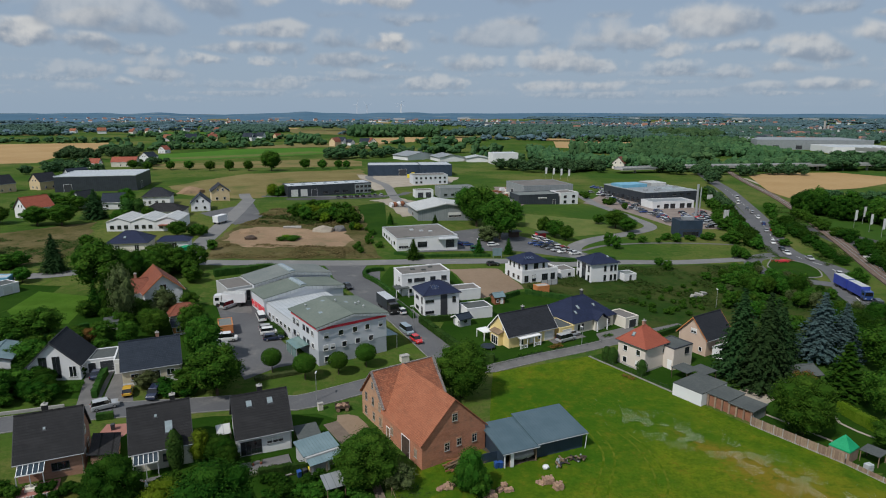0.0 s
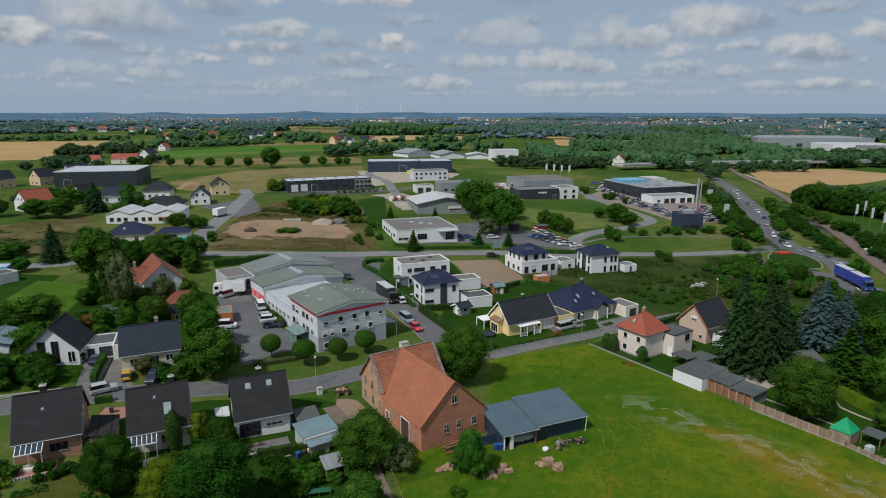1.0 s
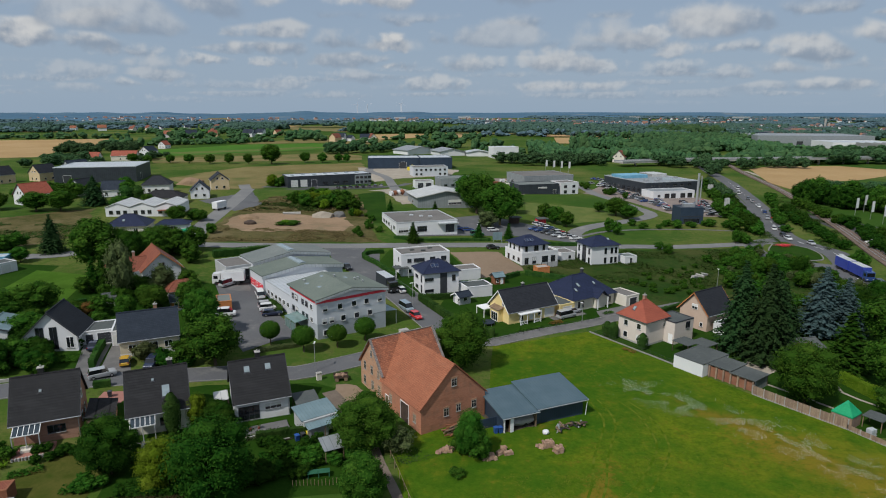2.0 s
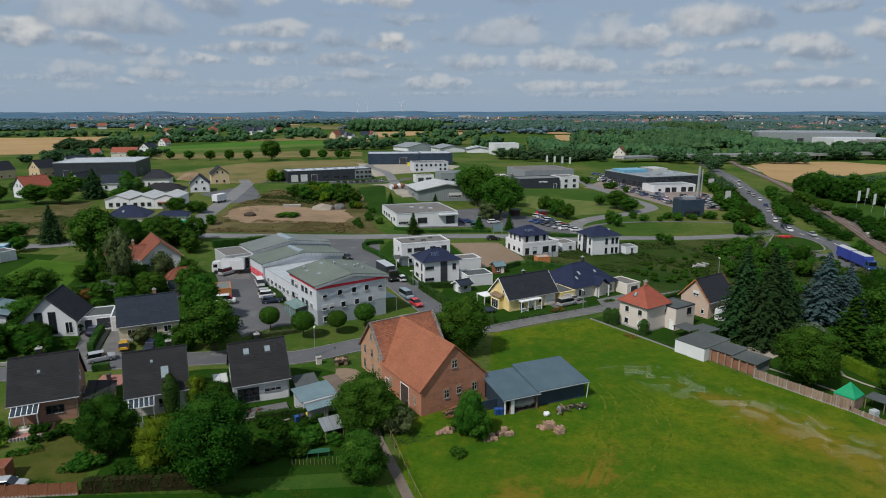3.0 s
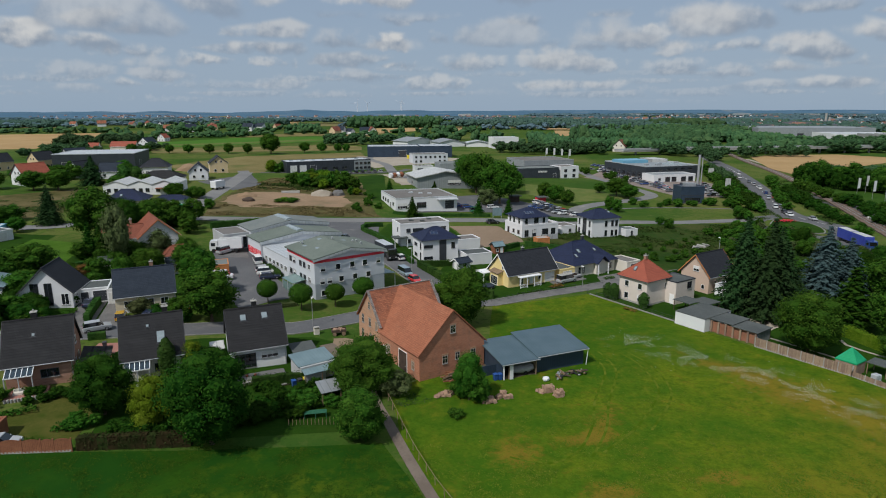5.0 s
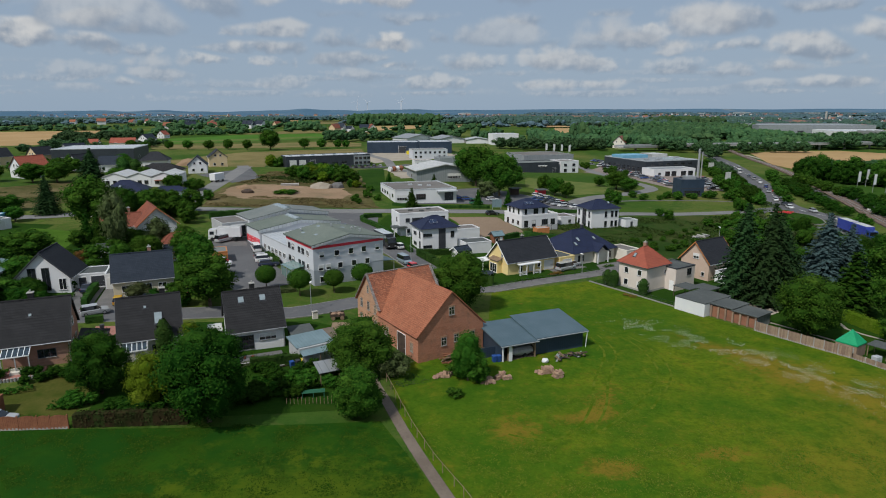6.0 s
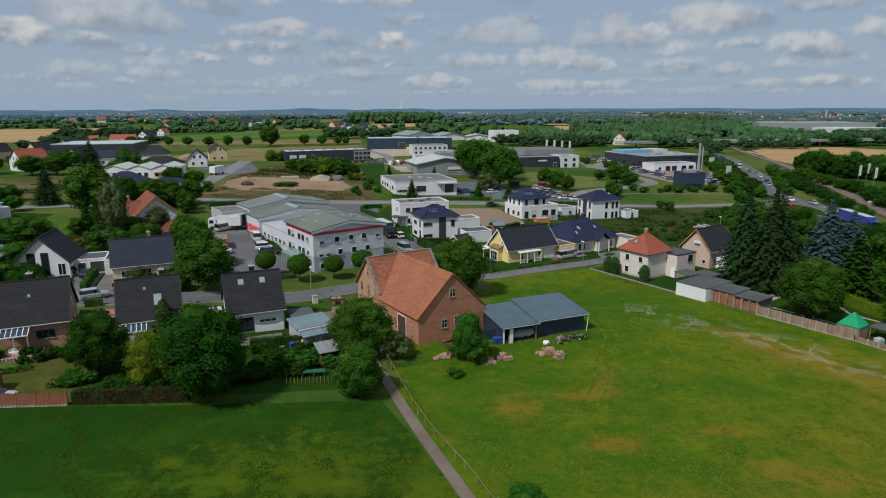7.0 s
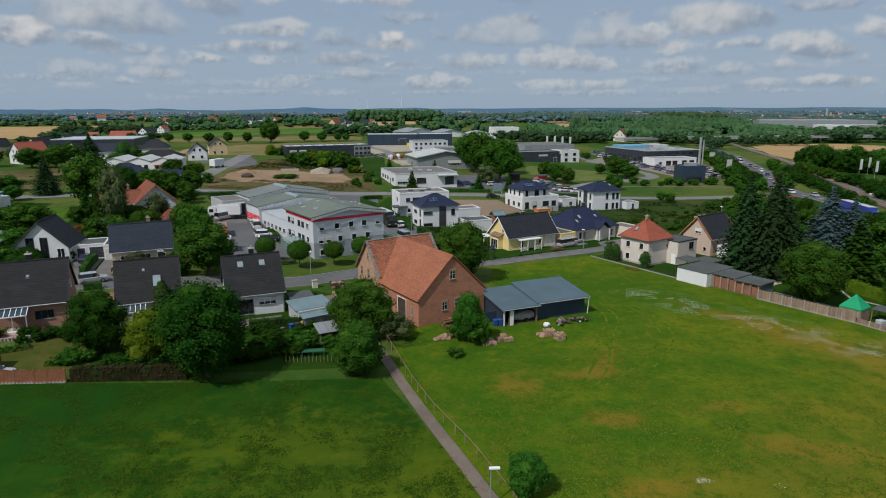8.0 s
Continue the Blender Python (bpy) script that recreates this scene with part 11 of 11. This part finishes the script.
for _i, _row in enumerate(((-376.2, 753.7, -208, 830.9, 5, 5, 8), (-208, 830.9, -158.7, 846.5, 6, 6, 10), (-413, 734.3, -336.6, 774.3, 9, 6.5, 11), (-627.6, 859.9, -459.4, 862.4, 8, 6, 8), (-323, 785.2, -260.2, 792.7, 6, 5, 8), (-90, 846.5, 30, 880, 5, 5.5, 9), (-31.9, 839.8, 31.7, 845.7, 8, 6, 10), (-22.9, 731.4, 67.6, 744.3, 6, 6, 11), (-69.1, 713.2, -11.5, 730.7, 8, 6, 10), (22.7, 636.3, 40.6, 624.2, 3, 4, 15), (67.4, 629.6, 111.4, 657.7, 6, 5.5, 9), (-134, 781.3, -78.5, 773.6, 8, 6, 9), (-400, 860, -250, 880, 14, 6, 9), (-390, 930, -220, 950, 14, 6.5, 9), (-520, 1000, -300, 1010, 10, 6, 9))):
    hedgerow(*_row, 40 + _i, _s)
woods(_s, "hedgerows and small groves between the fields", HAZY_WOODLAND)
_s, _g = Shape(), random.Random(31)
for _i in range(110):
    _y = math.sqrt(_g.uniform(880 ** 2, 2300 ** 2))
    _x = _g.uniform(-0.8, 0.72) * _y
    _l, _b = _g.uniform(0.06, 0.18) * _y, _g.uniform(-0.12, 0.12) * _y
    if clear_of(_x, _y) and clear_of(_x + _l, _y + _b):
        hedgerow(_x, _y, _x + _l, _y + _b, 5, 5 + _y * 0.003, 8.5, 100 + _i, _s, 0.1)
woods(_s, "long far hedgerows dividing the fields", HAZY_WOODLAND_FAR)


def block_wood(corners, count, size, height, seed, label):
    rng = random.Random(seed)
    s = Shape()
    for _ in range(count):
        a = Vector(corners[0]).lerp(Vector(corners[1]), rng.random())
        b = Vector(corners[3]).lerp(Vector(corners[2]), rng.random())
        p = a.lerp(b, rng.random())
        crown(s, p.x, p.y, size * rng.uniform(0.7, 1.2), height * rng.uniform(0.45, 1.25), rng, ICO2)
    woods(s, label, HAZY_WOODLAND)


block_wood(((-160, 1000), (-20, 1015), (-20, 1130), (-190, 1120)), 420, 7, 15, 21, "tall dark forest block behind the fields")
block_wood(((184.5, 673.1), (236.7, 602), (470, 960), (244.1, 846.8)), 900, 6, 11, 22, "broad green wood beyond the bridge")
block_wood(((221.3, 576.6), (330.2, 575.3), (480.2, 640.3), (302.2, 644.8)), 220, 5, 9, 23, "green trees before the factory")
block_wood(((318, 942), (441, 1014), (480, 1150), (330, 1100)), 260, 8, 13, 25, "rounded dark wood beside the ripe field")
block_wood(((116.5, 602.6), (135.2, 602.1), (140, 623.7), (119.4, 632.8)), 22, 4, 17, 27, "tall poplar group")

# villages: small houses, walls white or cream, roofs red, brown or grey
FAR_HOUSES = {}
FAR_ROOF = surface("far_roof_tile", (0.20, 0.10, 0.075), (0.26, 0.13, 0.09), 0.02, 0.1, 0.85, third=(0.07, 0.075, 0.085), third_at=(0.48, 0.52), third_scale=0.03)


def far_house(x, y, rz, tone, k):
    m = pose(x, y, terrain(x, y), 0, 0, rz)
    if tone not in FAR_HOUSES:
        t = new("house")
        part("wall", Shape().side([(-4, -1), (4, -1), (4, 5), (0, 9), (-4, 5)], -6, 6), (WHITE, CREAM, WHITE, TAN)[tone], t)
        part("roof", Shape().slab([(0, -6.4, 9.2), (-4.6, -6.4, 4.6), (-4.6, 6.4, 4.6), (0, 6.4, 9.2)], 0.2).slab([(4.6, -6.4, 4.6), (0, -6.4, 9.2), (0, 6.4, 9.2), (4.6, 6.4, 4.6)], 0.2), (TILE_OLD, TILE_BROWN, TILE_SLATE, TILE_BROWN)[tone], t)
        tagged(t, ("white village house with red roof", "cream village house with brown roof", "white village house with grey roof", "tan village house with brown roof")[tone], "house", "houses of the far villages")
        t.matrix_basis = m
        FAR_HOUSES[tone] = t
    else:
        t = copy_thing(FAR_HOUSES[tone], m)
    t.scale = (k, k, k)


_g = random.Random(12)
for _cx, _cy, _sx, _sy, _n in ((-330, 900, 60, 50, 9), (-560, 1180, 140, 80, 8), (420, 1900, 320, 130, 60), (640, 1250, 200, 120, 22), (900, 1500, 160, 140, 16), (-900, 2300, 300, 160, 34), (-350, 2600, 300, 160, 22), (120, 2500, 260, 160, 20), (1300, 2600, 400, 250, 34), (-139.8, 827.8, 30, 8, 6), (560, 1050, 90, 60, 10), (-1500, 2900, 300, 200, 20)):
    if _cy > 1200:
        _wall, _roof = Shape(), Shape()
        for _ in range(_n * 2):
            _x, _y, _a, _k = _cx + _g.gauss(0, _sx * 0.7), _cy + _g.gauss(0, _sy * 0.7), radians(_g.uniform(0, 180)), _g.uniform(0.8, 1.3)
            _m = Matrix.Translation((_x, _y, terrain(_x, _y))) @ Matrix.Rotation(_a, 4, "Z") @ Matrix.Scale(_k, 4)
            _p = Shape().side([(-4, -1), (4, -1), (4, 5), (0, 9), (-4, 5)], -6, 6)
            _wall.add([_m @ Vector(q) for q in _p.v], _p.f)
            _p = Shape().slab([(0, -6.4, 9.2), (-4.6, -6.4, 4.6), (-4.6, 6.4, 4.6), (0, 6.4, 9.2)], 0.2).slab([(4.6, -6.4, 4.6), (0, -6.4, 9.2), (0, 6.4, 9.2), (4.6, 6.4, 4.6)], 0.2)
            _roof.add([_m @ Vector(q) for q in _p.v], _p.f)
        _v = tagged(new("village", _wall.mesh("village", WHITE)), "far village of small white gabled houses", "village", "", "stuff")
        part("village_roofs", _roof, FAR_ROOF, _v)
        continue
    for _ in range(_n):
        far_house(_cx + _g.gauss(0, _sx * 0.6), _cy + _g.gauss(0, _sy * 0.6), _g.uniform(0, 180), _g.choice((0, 2, 1, 2, 3)), _g.uniform(0.8, 1.2))
for _x, _y, _w in ((1150, 2900, 120), (1500, 3300, 150), (950, 3300, 90), (-250, 3000, 110), (60, 3200, 120), (1750, 3100, 110)):
    flat_house("factory", _x, _y, 5, _w * 0.5, 40, 9, GREYWALL, METAL_MID, "distant long grey factory building", (), 0.6)

# far open fields between the woods
_g = random.Random(44)
for _i in range(64):
    _y = math.sqrt(_g.uniform(900 ** 2, 3600 ** 2))
    _x = _g.uniform(-0.8, 0.45) * _y
    _w, _d = _g.uniform(0.08, 0.22) * _y, _g.uniform(0.04, 0.10) * _y
    if not clear_of(_x, _y) and _y < 1050:
        continue
    _m = (STUBBLE, DRYGRASS, LAWN_DRY, DRYGRASS, PASTURE, CROP)[_i % 6]
    _t = _g.uniform(-0.2, 0.2)
    structure("ripe_field", patch(tuple((_x + a * math.cos(_t) - b * math.sin(_t), _y + a * math.sin(_t) + b * math.cos(_t)) for a, b in ((-_w / 2, -_d / 2), (_w / 2, -_d / 2), (_w / 2 * 0.8, _d / 2), (-_w / 2, _d / 2 * 0.8))), 0.3 + 0.02 * _i, 60), _m, "distant field between hedgerows", "field")


def make_hills():
    """Long low slopes that rise to wooded ridges along the horizon."""
    s = Shape()
    n, rows = 260, 9
    for j in range(n + 1):
        a = -0.85 + 1.7 * j / n
        left = 1 / (1 + math.exp((a - 0.1) / 0.05))
        inner = 2450 * left + 3900 * (1 - left)
        top = (19 + 22 * noise.noise(Vector((a * 7, 2.0, 0.0))) + 10 * noise.noise(Vector((a * 24, 2.0, 1.0)))) * left + (24 + 5 * noise.noise(Vector((a * 12, 7.0, 0.0)))) * (1 - left)
        for k in range(rows):
            f = k / (rows - 1)
            d = inner + (4800 - inner) * f
            z = -0.5 + max(2.0, top) * f ** 1.6 + (2.5 * noise.noise(Vector((a * 40, f * 6, 3.0))) if 0 < k < rows - 1 else 0)
            s.v.append((math.sin(a) * d, math.cos(a) * d, z))
    s.f += [(j * rows + k, j * rows + rows + k, j * rows + rows + k + 1, j * rows + k + 1) for j in range(n) for k in range(rows - 1)]
    tagged(new("backdrop", s.mesh("backdrop", HAZY_HILL)), "low wooded hills along the horizon, blue haze in their colour", "hills", "", "structure")


make_hills()
for _x, _y, _hh, _a in ((-707, 4700, 122, 20), (-640, 4760, 116, 75), (-377, 4720, 128, 5), (-391, 4800, 124, 50)):
    _h = thing("wind_turbine", _x, _y, 0, "white wind turbine on the horizon", "wind turbine", "wind turbines on the horizon")
    part("tower", Shape().tube((0, 0, -2), (0, 0, _hh * 0.66), 2.6, 1.6, 12), WHITE, _h)
    part("nacelle", Shape().chamfer(-1.8, -5, _hh * 0.66 - 1.5, 1.8, 3, _hh * 0.66 + 2.2, 0.5), WHITE, _h)
    for _k in range(3):
        _b = radians(_a + 120 * _k)
        part("blade", Shape().tube((0, -5.5, _hh * 0.66), (math.sin(_b) * _hh * 0.36, -5.5, _hh * 0.66 + math.cos(_b) * _hh * 0.36), 0.9, 0.25, 6), WHITE, _h)
